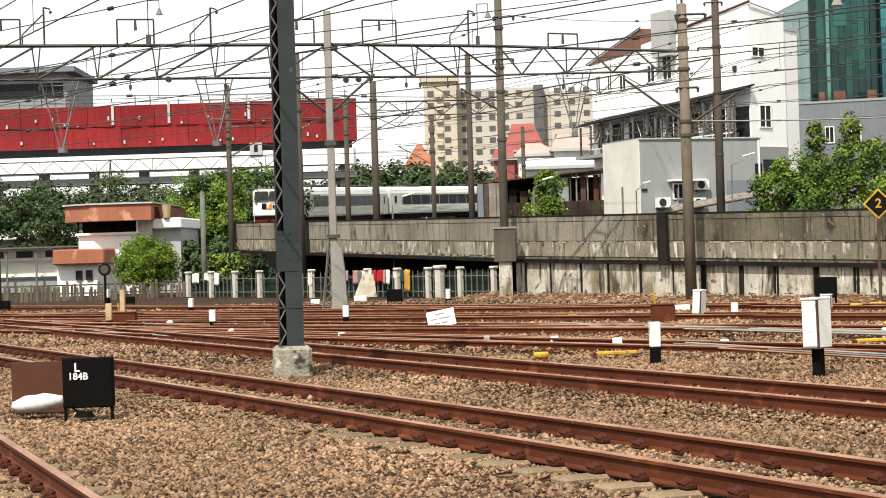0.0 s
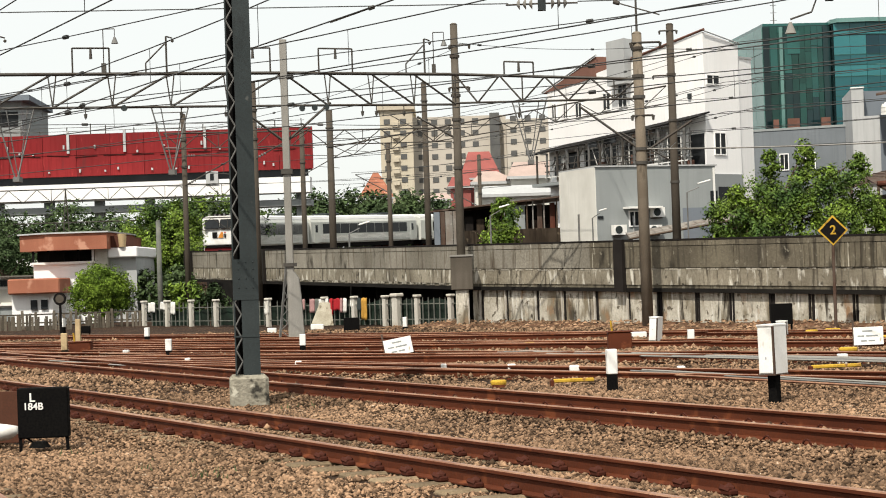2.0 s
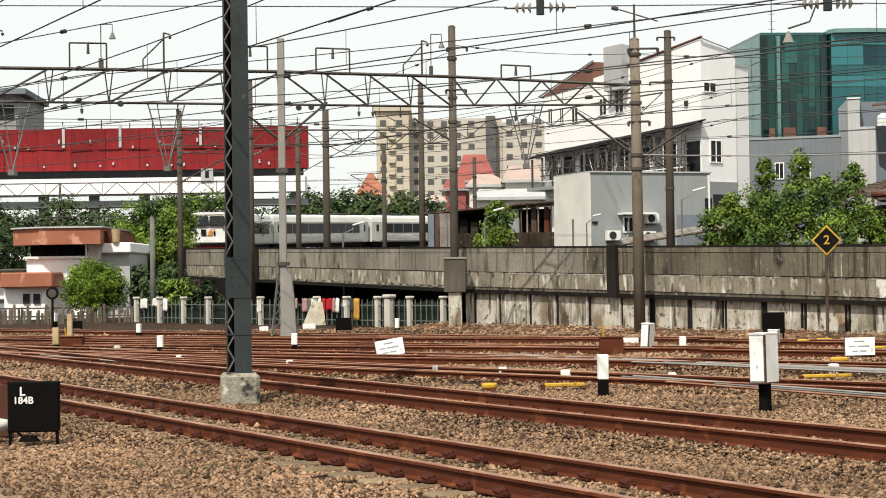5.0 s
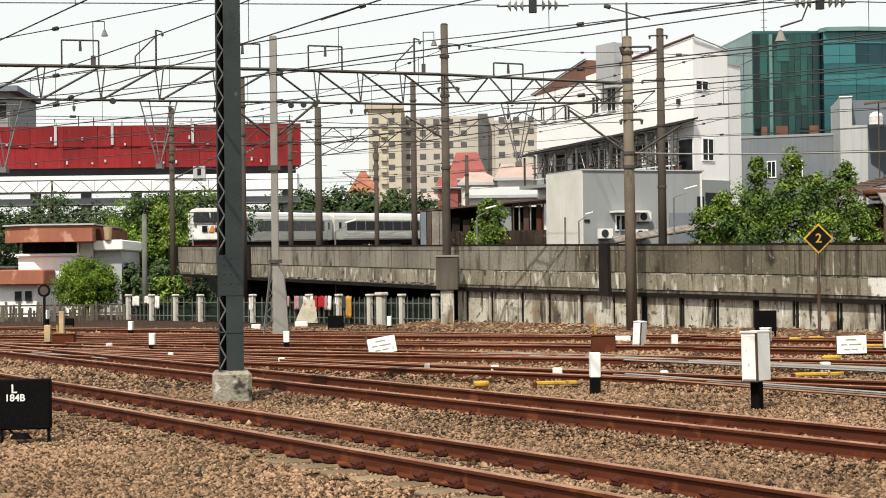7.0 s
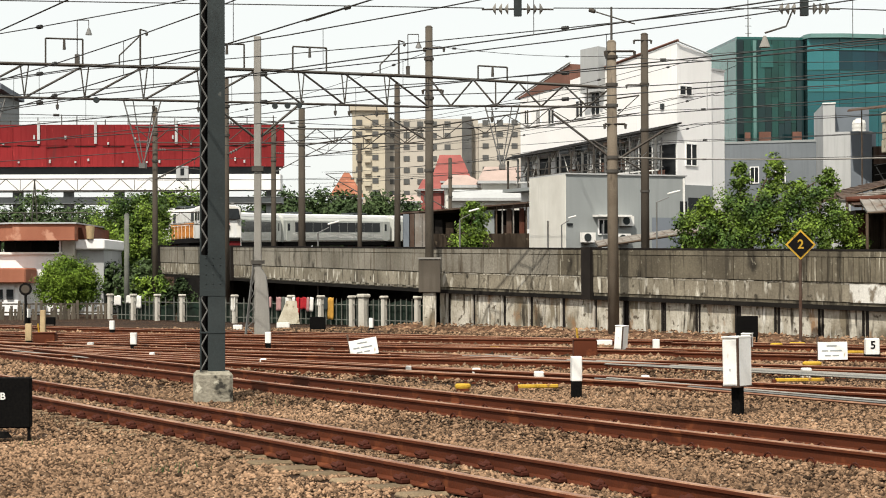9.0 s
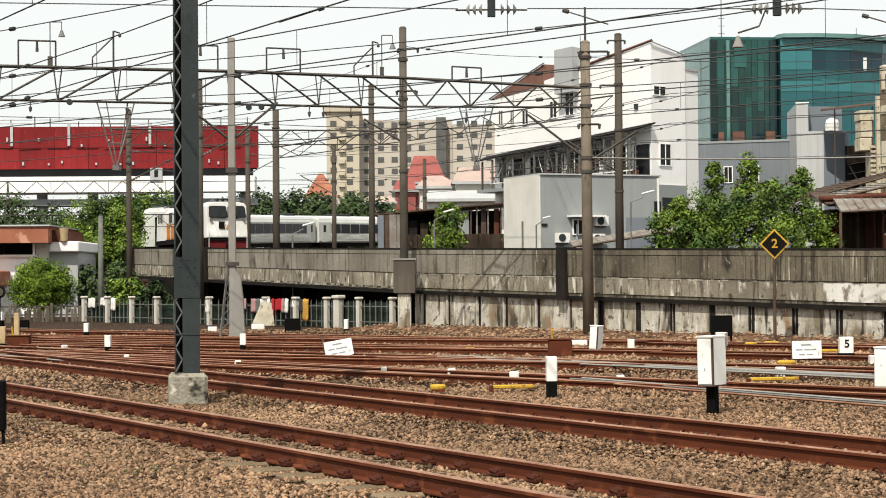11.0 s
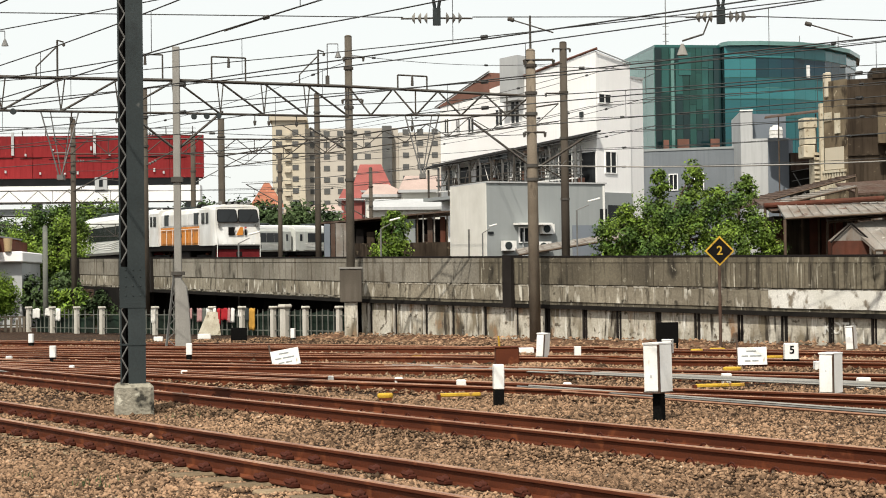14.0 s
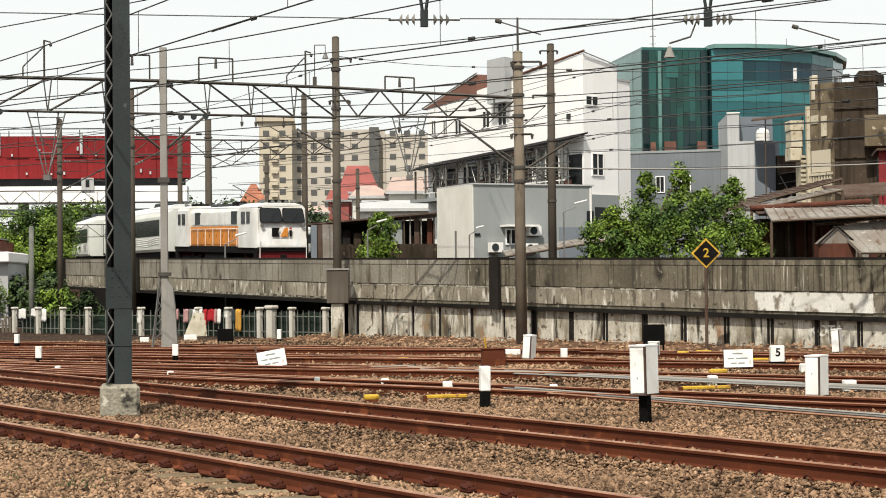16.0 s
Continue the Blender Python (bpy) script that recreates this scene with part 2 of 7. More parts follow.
M_OFFWHITE = mat("offwhite_render", (0.68, 0.66, 0.60), (0.58, 0.56, 0.50), 0.8, 0.9, streak=0.15, dirt=0.1)
M_POLE_M = mat("grey_brown_concrete_pole", (0.130, 0.112, 0.090), (0.085, 0.072, 0.056), 0.9, 0.9, bump=0.004, streak=0.4, spots=[((0.04, 0.034, 0.028), 0.58, 2.5, 0.3)])
M_GREY_M = mat("blue_grey_render", (0.185, 0.203, 0.218), (0.155, 0.172, 0.186), 0.4, 0.9, streak=0.2, dirt=0.12)
M_SCRUB = mat("dry_dirt", (0.19, 0.098, 0.055), (0.11, 0.060, 0.036), 1.2, 0.95, bump=0.06, grain=12)


# ---- mesh tools ----
class Shape:
    """Collects faces for one mesh."""

    def __init__(self):
        self.v, self.f = [], []

    def add(self, verts, faces, m=None):
        k = len(self.v)
        self.v += [tuple(m @ Vector(p)) if m else tuple(p) for p in verts]
        self.f += [tuple(k + i for i in q) for q in faces]
        return self

    def box(self, x0, x1, y0, y1, z0, z1, m=None, c=0.0):
        if c:
            bm = bmesh.new()
            bmesh.ops.create_cube(bm, size=1, matrix=Matrix.Translation(((x0 + x1) / 2, (y0 + y1) / 2, (z0 + z1) / 2)) @ Matrix.Diagonal((x1 - x0, y1 - y0, z1 - z0, 1)))
            bmesh.ops.bevel(bm, geom=bm.edges[:], offset=c, segments=1, affect="EDGES")
            bm.verts.index_update()
            self.add([q.co for q in bm.verts], [[q.index for q in g.verts] for g in bm.faces], m)
            bm.free()
            return self
        v = [(x, y, z) for z in (z0, z1) for y in (y0, y1) for x in (x0, x1)]
        return self.add(v, [(0, 2, 3, 1), (4, 5, 7, 6), (0, 1, 5, 4), (1, 3, 7, 5), (3, 2, 6, 7), (2, 0, 4, 6)], m)

    def tube(self, a, b, r, r2=None, n=8, m=None, cap=True):
        a, b = Vector(a), Vector(b)
        r2 = r if r2 is None else r2
        q = (b - a).to_track_quat("Z", "Y").to_matrix()
        ring = [Vector((math.cos(2 * math.pi * i / n), math.sin(2 * math.pi * i / n), 0)) for i in range(n)]
        v = [a + q @ p * r for p in ring] + [b + q @ p * r2 for p in ring]
        f = [(i, (i + 1) % n, n + (i + 1) % n, n + i) for i in range(n)]
        if cap:
            f += [tuple(range(n))[::-1], tuple(range(n, 2 * n))]
        return self.add(v, f, m)

    def bar(self, a, b, w, m=None):
        return self.tube(a, b, w * 0.7, n=4, m=m)

    def prism(self, poly, z0, z1, m=None):
        n = len(poly)
        v = [(x, y, z0) for x, y in poly] + [(x, y, z1) for x, y in poly]
        return self.add(v, [tuple(range(n))[::-1], tuple(range(n, 2 * n))] + [(i, (i + 1) % n, n + (i + 1) % n, n + i) for i in range(n)], m)

    def loft(self, rings, closed=True, cap=True, m=None):
        n, v, f = len(rings[0]), [p for r in rings for p in r], []
        for k in range(len(rings) - 1):
            for i in range(n if closed else n - 1):
                j = (i + 1) % n
                f.append((k * n + i, k * n + j, (k + 1) * n + j, (k + 1) * n + i))
        if cap and closed:
            f += [tuple(range(n))[::-1], tuple(range((len(rings) - 1) * n, len(rings) * n))]
        return self.add(v, f, m)

    def ball(self, c, r, sub=1, sc=(1, 1, 1)):
        bm = bmesh.new()
        bmesh.ops.create_icosphere(bm, subdivisions=sub, radius=r)
        bm.verts.index_update()
        self.add([Vector((p.co.x * sc[0], p.co.y * sc[1], p.co.z * sc[2])) + Vector(c) for p in bm.verts], [[q.index for q in g.verts] for g in bm.faces])
        bm.free()
        return self

    def mesh(self, name, material, smooth=False):
        me = bpy.data.meshes.new(name)
        me.from_pydata(self.v, [], self.f)
        bm = bmesh.new()
        bm.from_mesh(me)
        if len(bm.faces) < 60000:
            bmesh.ops.recalc_face_normals(bm, faces=bm.faces[:])
        bm.to_mesh(me)
        bm.free()
        me.materials.append(material)
        if smooth:
            me.polygons.foreach_set("use_smooth", [True] * len(me.polygons))
        return me


def part(name, shape, material, parent=None, label="", smooth=False):
    ob = new(name, shape.mesh(name, material, smooth) if isinstance(shape, Shape) else shape)
    if parent:
        ob.parent = parent
    return tagged(ob, label)


def thing(name, label, category, m=None, group="", kind=""):
    ob = new(name)
    if m:
        ob.matrix_basis = m
    return tagged(ob, label, category, group, kind)


def text_part(name, words, size, material, parent, m, label=""):
    cu = bpy.data.curves.new(name, "FONT")
    cu.offset = size * 0.02
    cu.body, cu.size, cu.extrude, cu.align_x, cu.align_y = words, size, 0.004, "CENTER", "CENTER"
    cu.materials.append(material)
    tmp = bpy.data.objects.new(name, cu)
    me = bpy.data.meshes.new_from_object(tmp)
    bpy.data.objects.remove(tmp)
    ob = new(name, me)
    ob.parent, ob.matrix_basis = parent, m
    return tagged(ob, label)


def rnd(a, b):
    return random.uniform(a, b)


# ---- ground and tracks ----
def ground():
    s = Shape()
    xs = [-600, -200, -80] + [-40 + 1.0 * i for i in range(81)] + [80, 200, 600]
    ys = [-60, -10, 0] + [8 + 1.0 * i for i in range(80)] + [100, 160, 300, 800, 2500]
    v = []
    for y in ys:
        for x in xs:
            near = abs(x) < 40 and 8 <= y < 88
            v.append((x, y, -0.03 + 0.05 * noise.noise((x * 0.35, y * 0.35, 0)) if near else -0.03))
    n = len(xs)
    s.add(v, [(j * n + i, j * n + i + 1, (j + 1) * n + i + 1, (j + 1) * n + i) for j in range(len(ys) - 1) for i in range(n - 1)])
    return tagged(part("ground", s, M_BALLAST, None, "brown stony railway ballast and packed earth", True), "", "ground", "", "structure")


ground()

HEAD = 0.17
# each track: two points of its middle line
TRACKS = [
    ((-3.67, 13.45), (-8.4, 25.37)),
    ((1.90, 13.25), (-7.90, 31.9)),
    ((3.79, 18.16), (-6.72, 37.9)),
    ((5.68, 27.13), (-7.72, 41.28)),
    ((7.00, 33.39), (-8.92, 47.71)),
    ((8.24, 39.31), (-10.18, 54.45)),
    ((9.42, 44.90), (-12.0, 64.17)),
]
GAUGE = 1.067
RAIL_PROFILE = [(-0.062, 0.0), (0.062, 0.0), (0.062, 0.012), (0.011, 0.03), (0.011, 0.115), (0.034, 0.125), (0.034, 0.15), (0.026, 0.158), (-0.026, 0.158), (-0.034, 0.15), (-0.034, 0.125), (-0.011, 0.115), (-0.011, 0.03), (-0.062, 0.012)]


def rail_mesh(a, b, z):
    a, b = Vector((*a, 0)), Vector((*b, 0))
    d = (b - a).normalized()
    n = Vector((d.y, -d.x, 0))
    s = Shape()
    s.loft([[p + n * u + Vector((0, 0, z + w)) for u, w in RAIL_PROFILE] for p in (a, b)])
    return s


def rail(name, a, b, z, parent):
    me = rail_mesh(a, b, z).mesh(name, M_RAIL)
    me.materials.append(M_HEAD)
    for p in me.polygons:
        if p.normal.z > 0.5 and p.center.z > z + 0.14:
            p.material_index = 1
    return part(name, me, None, parent)


def track(k, a, b, near, far, sleepers, sunk):
    a, b = Vector(a), Vector(b)
    d = (b - a).normalized()
    n = Vector((d.y, -d.x))
    p, q = a - d * near, b + d * far
    t = thing("track", "rusty narrow-gauge railway track on brown ballast", "railway track", None, "yard tracks", "structure")
    for side in (-1, 1):
        o = n * side * (GAUGE / 2 + 0.034)
        rail("rail", p + o, q + o, HEAD - 0.158 - sunk, t)
    length = (q - p).length
    count = min(int(length / 0.6), sleepers)
    yaw = math.atan2(n.y, n.x)
    sl = Shape().box(-1.0, 1.0, -0.11, 0.11, -0.18, 0.0, None, 0.02).mesh("sleeper", M_SLEEPER)
    cl = Shape()
    for side in (-1, 1):
        for e in (-1, 1):
            x = side * (GAUGE / 2 + 0.034) + e * 0.1
            if k >= 2:  # thin sprung loops
                pts = [Vector((x + e * 0.012, 0.07 * math.cos(u), 0.0 + 0.075 * math.sin(u))) for u in [math.pi * i / 6 for i in range(7)]]
                for p0, p1 in zip(pts, pts[1:]):
                    cl.tube(p0, p1, 0.011, n=5)
                cl.box(x - 0.03, x + 0.03, -0.05, 0.05, -0.01, 0.025)
                continue
            cl.box(x - 0.045, x + 0.045, -0.06, 0.06, 0.0, 0.05, None, 0.014)
            cl.ball((x, 0.0, 0.045), 0.056, 1, (0.9, 1.0, 0.85))
            cl.tube((x + e * 0.03, -0.05, 0.04), (x + e * 0.03, 0.06, 0.055), 0.02, 0.026, n=5)
    clm = cl.mesh("rail_clip", M_CLIP)
    for i in range(count):
        c = p + d * (0.3 + 0.6 * i)
        so = part("sleeper", sl, None, t)
        so.matrix_basis = Matrix.Translation((c.x, c.y, HEAD - (0.152 if k == 1 else 0.205 if k else 0.175) - sunk)) @ Matrix.Rotation(yaw, 4, "Z")
        co = part("rail_clip", clm, None, so)
        if k > 1:
            co.matrix_basis = Matrix.Translation((0, 0, 0.03))
    return t


for k, (a, b) in enumerate(TRACKS):
    track(k, a, b, (10, 8, 10, 14, 16, 18, 20)[k], (6, 22, 26, 40, 26, 20, 12)[k], (30, 56, 56, 60, 50, 40, 40)[k], (0, 0, 0, 0.05, 0.06, 0.07, 0.08)[k])


def crossing(a, b):
    a, b = Vector(a), Vector(b)
    d = (b - a).normalized()
    n = Vector((d.y, -d.x))
    t = thing("turnout_track", "rusty diagonal turnout rails crossing the yard", "railway track", None, "turnout rails", "structure")
    for side in (-1, 1):
        o = n * side * (GAUGE / 2 + 0.034)
        rail("rail", a + o, b + o, HEAD - 0.205, t)


crossing((3.0, 29.96), (-11.0, 46.2))
crossing((5.0, 35.2), (-12.0, 45.9))
crossing((6.0, 41.2), (-14.0, 52.4))
crossing((6.5, 47.5), (-14.0, 57.7))


def gravel():
    """Loose ballast stones over the strip that lies nearest."""
    rng = np.random.default_rng(4)
    base = np.array([(1, 0, 0), (-1, 0, 0), (0, 1, 0), (0, -1, 0), (0, 0, 1), (0, 0, -1)], float)
    tri = np.array([(0, 2, 4), (2, 1, 4), (1, 3, 4), (3, 0, 4), (2, 0, 5), (1, 2, 5), (3, 1, 5), (0, 3, 5)])
    pts = []
    for y0, y1, per in ((12.5, 20, 1050), (20, 30, 520), (30, 48, 130), (48, 66, 40)):
        w = y1 * 0.29 + 1
        k = int(per * (y1 - y0) * (w + y1 * 0.29))
        pts.append(np.stack([rng.uniform(-w, w * 1.05, k), rng.uniform(y0, y1, k)], 1))
    p = np.concatenate(pts)
    rail_clear = np.ones(len(p), bool)
    for a, b in TRACKS:
        a, b = np.array(a), np.array(b)
        d = (b - a) / np.linalg.norm(b - a)
        off = np.abs((p - a) @ np.array([d[1], -d[0]]))
        rail_clear &= np.abs(off - GAUGE / 2 - 0.034) > (0.11 if a[1] < 14 else 0.06)
    # bare ends of the sleepers along the nearest side of the second track
    a, b = np.array(TRACKS[1][0]), np.array(TRACKS[1][1])
    d = (b - a) / np.linalg.norm(b - a)
    side, run = (p - a) @ np.array([d[1], -d[0]]), (p - a) @ d + 8
    bare = (side < -0.60) & (side > -1.10 + 0.12 * np.sin(run * 3)) & (np.abs(run % 0.6 - 0.3) < 0.16) & (run < 14)
    clips = (np.abs(np.abs(side) - GAUGE / 2 - 0.034) < 0.19) & (np.abs(run % 0.6 - 0.3) < 0.13)
    keep = rail_clear & ~bare & ~clips
    heap = np.clip((1.5 - np.abs(side)) / 0.5, 0, 1)  # ballast heaped over the sleepers
    for a, b in TRACKS[2:5]:
        a, b = np.array(a), np.array(b)
        d = (b - a) / np.linalg.norm(b - a)
        heap = np.maximum(heap, np.clip((1.4 - np.abs((p - a) @ np.array([d[1], -d[0]]))) / 0.4, 0, 1))
    heap = np.where((side < -0.6) & (side > -1.3) & (run < 14), heap * 0.2, heap)[keep]
    p = p[keep]
    k = len(p)
    size = rng.uniform(0.011, 0.025, k) * np.clip(p[:, 1] / 27, 0.85, 1.7) * np.where(rng.random(k) < 0.06, 1.6, 1.0)
    v = base[None] * (1 + rng.uniform(-0.35, 0.35, (k, 6, 1))) + rng.uniform(-0.3, 0.3, (k, 6, 3))
    v *= (size[:, None] * rng.uniform(0.75, 1.45, (k, 3)) * np.array([1.40, 1.0, 0.85]))[:, None, :]
    ang = rng.uniform(0, 6.283, k)
    c, s = np.cos(ang)[:, None], np.sin(ang)[:, None]
    x, y = v[:, :, 0] * c - v[:, :, 1] * s, v[:, :, 0] * s + v[:, :, 1] * c
    z = v[:, :, 2] * 0.95
    gz = np.array([-0.03 + 0.05 * noise.noise((a * 0.35, b * 0.35, 0)) for a, b in p])
    v = np.stack([x + p[:, None, 0], y + p[:, None, 1], z + (gz + size * 0.3 + heap * rng.uniform(0.4, 1.0, k) * np.maximum(0.0, 0.022 - gz))[:, None]], 2).reshape(-1, 3)
    f = (tri[None] + 6 * np.arange(k)[:, None, None]).reshape(-1, 3)
    me = bpy.data.meshes.new("ballast_stones")
    me.vertices.add(len(v))
    me.vertices.foreach_set("co", v.astype(np.float32).ravel())
    me.loops.add(len(f) * 3)
    me.loops.foreach_set("vertex_index", f.astype(np.int32).ravel())
    me.polygons.add(len(f))
    me.polygons.foreach_set("loop_start", np.arange(0, len(f) * 3, 3, dtype=np.int32))
    me.update(calc_edges=True)
    me.materials.append(M_STONE)
    tagged(new("ballast_stones", me), "loose brown and grey ballast stones between the rails", "gravel", "", "stuff")


gravel()


# ---- viaduct wall, fence ----
WALL_LINE = [((-13.3, 97.0), 3.34, 1.94), ((-9.8, 89.2), 3.2, 1.78), ((0.65, 64.65), 2.72, 1.29), ((11.2, 49.0), 2.39, 0.93), ((24.0, 30.0), 2.0, 0.55)]


def along(line, s):
    """The place, way and the two heights s metres along the wall from its bend by the fence."""
    pts = [(Vector(p), a, b) for p, a, b in line]
    acc = [0.0]
    for i in range(1, len(pts)):
        acc.append(acc[-1] + (pts[i][0] - pts[i - 1][0]).length)
    s += acc[2]
    for i in range(1, len(pts)):
        if s <= acc[i] or i == len(pts) - 1:
            f = (s - acc[i - 1]) / (acc[i] - acc[i - 1])
            d = (pts[i][0] - pts[i - 1][0]).normalized()
            return pts[i - 1][0] + d * (s - acc[i - 1]), d, pts[i - 1][1] + f * (pts[i][1] - pts[i - 1][1]), pts[i - 1][2] + f * (pts[i][2] - pts[i - 1][2])


def slab_piece(s0, s1, za, zb, out0, out1, shape, inset=0.0):
    """A block of the wall between two lengths; za, zb give its heights from (top, slab foot)."""
    r = []
    for s in (s0 + inset, s1 - inset):
        p, d, top, foot = along(WALL_LINE, s)
        n = Vector((d.y, -d.x)) if d.y < 0 else Vector((-d.y, d.x))
        if n.y > 0:
            n = -n
        lo, hi = za(top, foot), zb(top, foot)
        a, b = p + n * out0, p + n * out1
        r.append([(a.x, a.y, lo), (b.x, b.y, lo), (b.x, b.y, hi), (a.x, a.y, hi)])
    shape.loft(r)


def viaduct():
    w = thing("viaduct_wall", "stained grey concrete viaduct parapet above a limewashed retaining wall", "retaining wall", None, "", "structure")
    left, right = -35.0, 40.0
    s = Shape()
    for a, b in ((left, -27), (-27, 0), (0, 19), (19, right)):
        slab_piece(a, b, lambda t, f: f, lambda t, f: t - 0.05, -0.4, 0.0, s)
    part("parapet", s, M_WALL, w)
    c = Shape()
    for a, b in ((left, -27), (-27, 0), (0, 19), (19, right)):
        slab_piece(a, b, lambda t, f: t - 0.05, lambda t, f: t, -0.45, 0.06, c)
    part("coping", c, M_DARK, w, "dark weathered coping")
    # cast panels, each one proud of the parapet
    k, s0 = 0, -34.6
    while s0 < 38:
        width = 1.12 if s0 < 0 else 1.3
        # the near stretch has narrow upright slats, the rest broad plates
        cuts = 1 if s0 < 15 else 7
        for c0 in range(cuts):
            q = Shape()
            e = rnd(0.0, 0.03) if cuts > 1 else 0.0
            slab_piece(s0 + width * c0 / cuts, s0 + width * (c0 + 1) / cuts, lambda t, f: f + 0.42 * (t - f), lambda t, f: t - 0.22, 0.0, 0.045 + e, q, 0.014)
            part("panel" if cuts == 1 else "slat", q, M_WALL_V if s0 < 6.5 else M_WALL, w)
        q = Shape()
        slab_piece(s0, s0 + width, lambda t, f: t - 0.20, lambda t, f: t - 0.06, 0.0, 0.05, q, 0.006)
        part("top_panel", q, M_WALL_V if s0 < 6.5 else M_WALL, w)
        q = Shape()
        slab_piece(s0, s0 + width, lambda t, f: f + 0.10, lambda t, f: f + 0.40 * (t - f), 0.0, 0.024, q, 0.012)
        part("lower_panel", q, M_LIME, w)
        s0 += width
        k += 1
    # lime crusts left along the joints
    s0 = -34.0
    while s0 < 26:
        ln = rnd(0.12, 0.7)
        q = Shape()
        if s0 < 0:
            h0, h1 = rnd(0.02, 0.05), rnd(0.07, 0.13)
            slab_piece(s0, s0 + ln, lambda t, f: f + h0, lambda t, f: f + h1, 0.0, 0.031, q)
        else:
            h1 = rnd(0.02, 0.05)
            slab_piece(s0, s0 + ln, lambda t, f: f + 0.40 * (t - f) - h1, lambda t, f: f + 0.40 * (t - f) + 0.012, 0.0, 0.031, q)
        part("lime_crust", q, M_CRUST, w, "white lime crust")
        s0 += ln + rnd(0.02, 0.5)
    # lower retaining wall with ribs, right of the fence
    lo = Shape()
    for a, b in ((0.0, 19), (19, right)):
        slab_piece(a, b, lambda t, f: -0.3, lambda t, f: f - 0.07, -0.4, -0.10, lo)
    part("lower_wall", lo, M_WALL_LOW, w)
    # The ledge's black colour draws the shadow line below the parapet.
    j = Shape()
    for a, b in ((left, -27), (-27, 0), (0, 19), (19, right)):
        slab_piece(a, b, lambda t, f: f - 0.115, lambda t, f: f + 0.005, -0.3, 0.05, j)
    part("ledge", j, M_SHADE_BLACK, w, "ledge coloured black as the shadow line under the parapet")
    for i in range(18):
        q = Shape()
        a = 0.4 + i * 1.55 + rnd(-0.1, 0.1)
        slab_piece(a, a + rnd(0.05, 0.08), lambda t, f: -0.2, lambda t, f: f - 0.11, -0.1, -0.05, q)
        part("rib", q, M_POST if i < 6 else M_DARK, w)
        q = Shape()
        slab_piece(a + 0.09, a + rnd(0.14, 0.2), lambda t, f: -0.2, lambda t, f: f - 0.11, -0.1, -0.085, q)
        part("joint_stain", q, M_DARK, w, "black damp joint")
    # dark piers at joints
    for s0, wd, out in ((-34.9, 0.9, 0.25), (-23.2, 0.75, 0.16), (7.9, 0.42, 0.16)):
        q = Shape()
        slab_piece(s0, s0 + wd, lambda t, f: f - 0.12, lambda t, f: t + 0.02, -0.3, out, q)
        part("joint_pier", q, M_DARK, w, "dark stained joint pier")
    # graffiti and a whitewashed patch
    q = Shape()
    slab_piece(18.7, 22.6, lambda t, f: f + 0.09, lambda t, f: f + 0.57, 0.02, 0.036, q)
    part("whitewash_patch", q, M_PATCH, w, "whitewashed patch")
    p, d, top, foot = along(WALL_LINE, 21.0)
    n = Vector((-abs(d.y), -abs(d.x)))
    g = text_part("graffiti", "KOTA", 0.40, M_PATCH, w, Matrix.Translation((p.x - n.x * 0.09, p.y - n.y * 0.09, 0.50)) @ Matrix.Rotation(math.atan2(d.y, d.x), 4, "Z") @ pose(0, 0, 0, 90, 0, 0), "white painted graffiti letters")
    # under the slab: back wall and piers, blackened in colour to stand for the shade there
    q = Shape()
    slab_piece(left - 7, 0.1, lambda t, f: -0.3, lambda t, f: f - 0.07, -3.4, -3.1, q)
    part("under_wall", q, M_SHADE_BLACK, w, "wall under the viaduct coloured black for shade")
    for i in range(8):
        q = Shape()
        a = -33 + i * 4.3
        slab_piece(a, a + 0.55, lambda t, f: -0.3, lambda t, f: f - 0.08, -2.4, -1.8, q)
        part("pier", q, M_SHADE_BLACK, w, "concrete pier coloured black for shade")
    d = Shape()
    ys = [(-35, -27), (-27, 0), (0, 19), (19, 40)]
    for a, b in ys:
        slab_piece(a, b, lambda t, f: f - 0.05, lambda t, f: f + 0.5, -26.0, -0.4, d)
    part("deck", d, M_BALLAST, w, "ballasted deck")
    return w


viaduct()


def dirt_bank():
    """Low earth bank with debris along the wall foot."""
    s = Shape()
    rings = []
    for i in range(60):
        p, d, top, foot = along(WALL_LINE, -2 + i * 0.65)
        n = Vector((-abs(d.y), -abs(d.x)))
        h = 0.10 + 0.10 * noise.noise((i * 0.3, 0, 3)) + 0.10 * max(0, noise.noise((i * 0.17, 5, 1)))
        rings.append([((p + n * o).x, (p + n * o).y, z) for o, z in ((0.02, -0.1), (0.05, h), (0.5, h * 0.8), (1.3, h * 0.3), (2.2, -0.08))])
    s.loft(rings, False)
    rng = random.Random(8)
    litter = Shape()
    for i in range(2200):
        o, run = rng.uniform(0.1, 2.6), rng.uniform(-1.5, 36)
        p, d, top, foot = along(WALL_LINE, run)
        q = p + Vector((-abs(d.y), -abs(d.x))) * o
        r = rng.uniform(0.025, 0.075)
        z = max(-0.02, 0.16 - 0.085 * o) + r * 0.2
        turn = Matrix.Translation((q.x, q.y, z)) @ Matrix.Rotation(rng.uniform(0, 3), 4, "Z")
        litter.add([(r * 1.5, 0, 0), (0, r, 0), (-r * 1.3, 0.2 * r, 0), (0, -r * 0.8, 0), (0.2 * r, 0, r * 0.8)], [(0, 1, 4), (1, 2, 4), (2, 3, 4), (3, 0, 4)], turn)
    tagged(part("litter", litter, M_STONE, None, "stones and rubble scattered on the earth bank"), "", "rubble", "", "stuff")
    tagged(part("dirt_bank", s, M_SCRUB, None, "dry reddish earth banked against the wall foot", True), "", "earth bank", "", "structure")


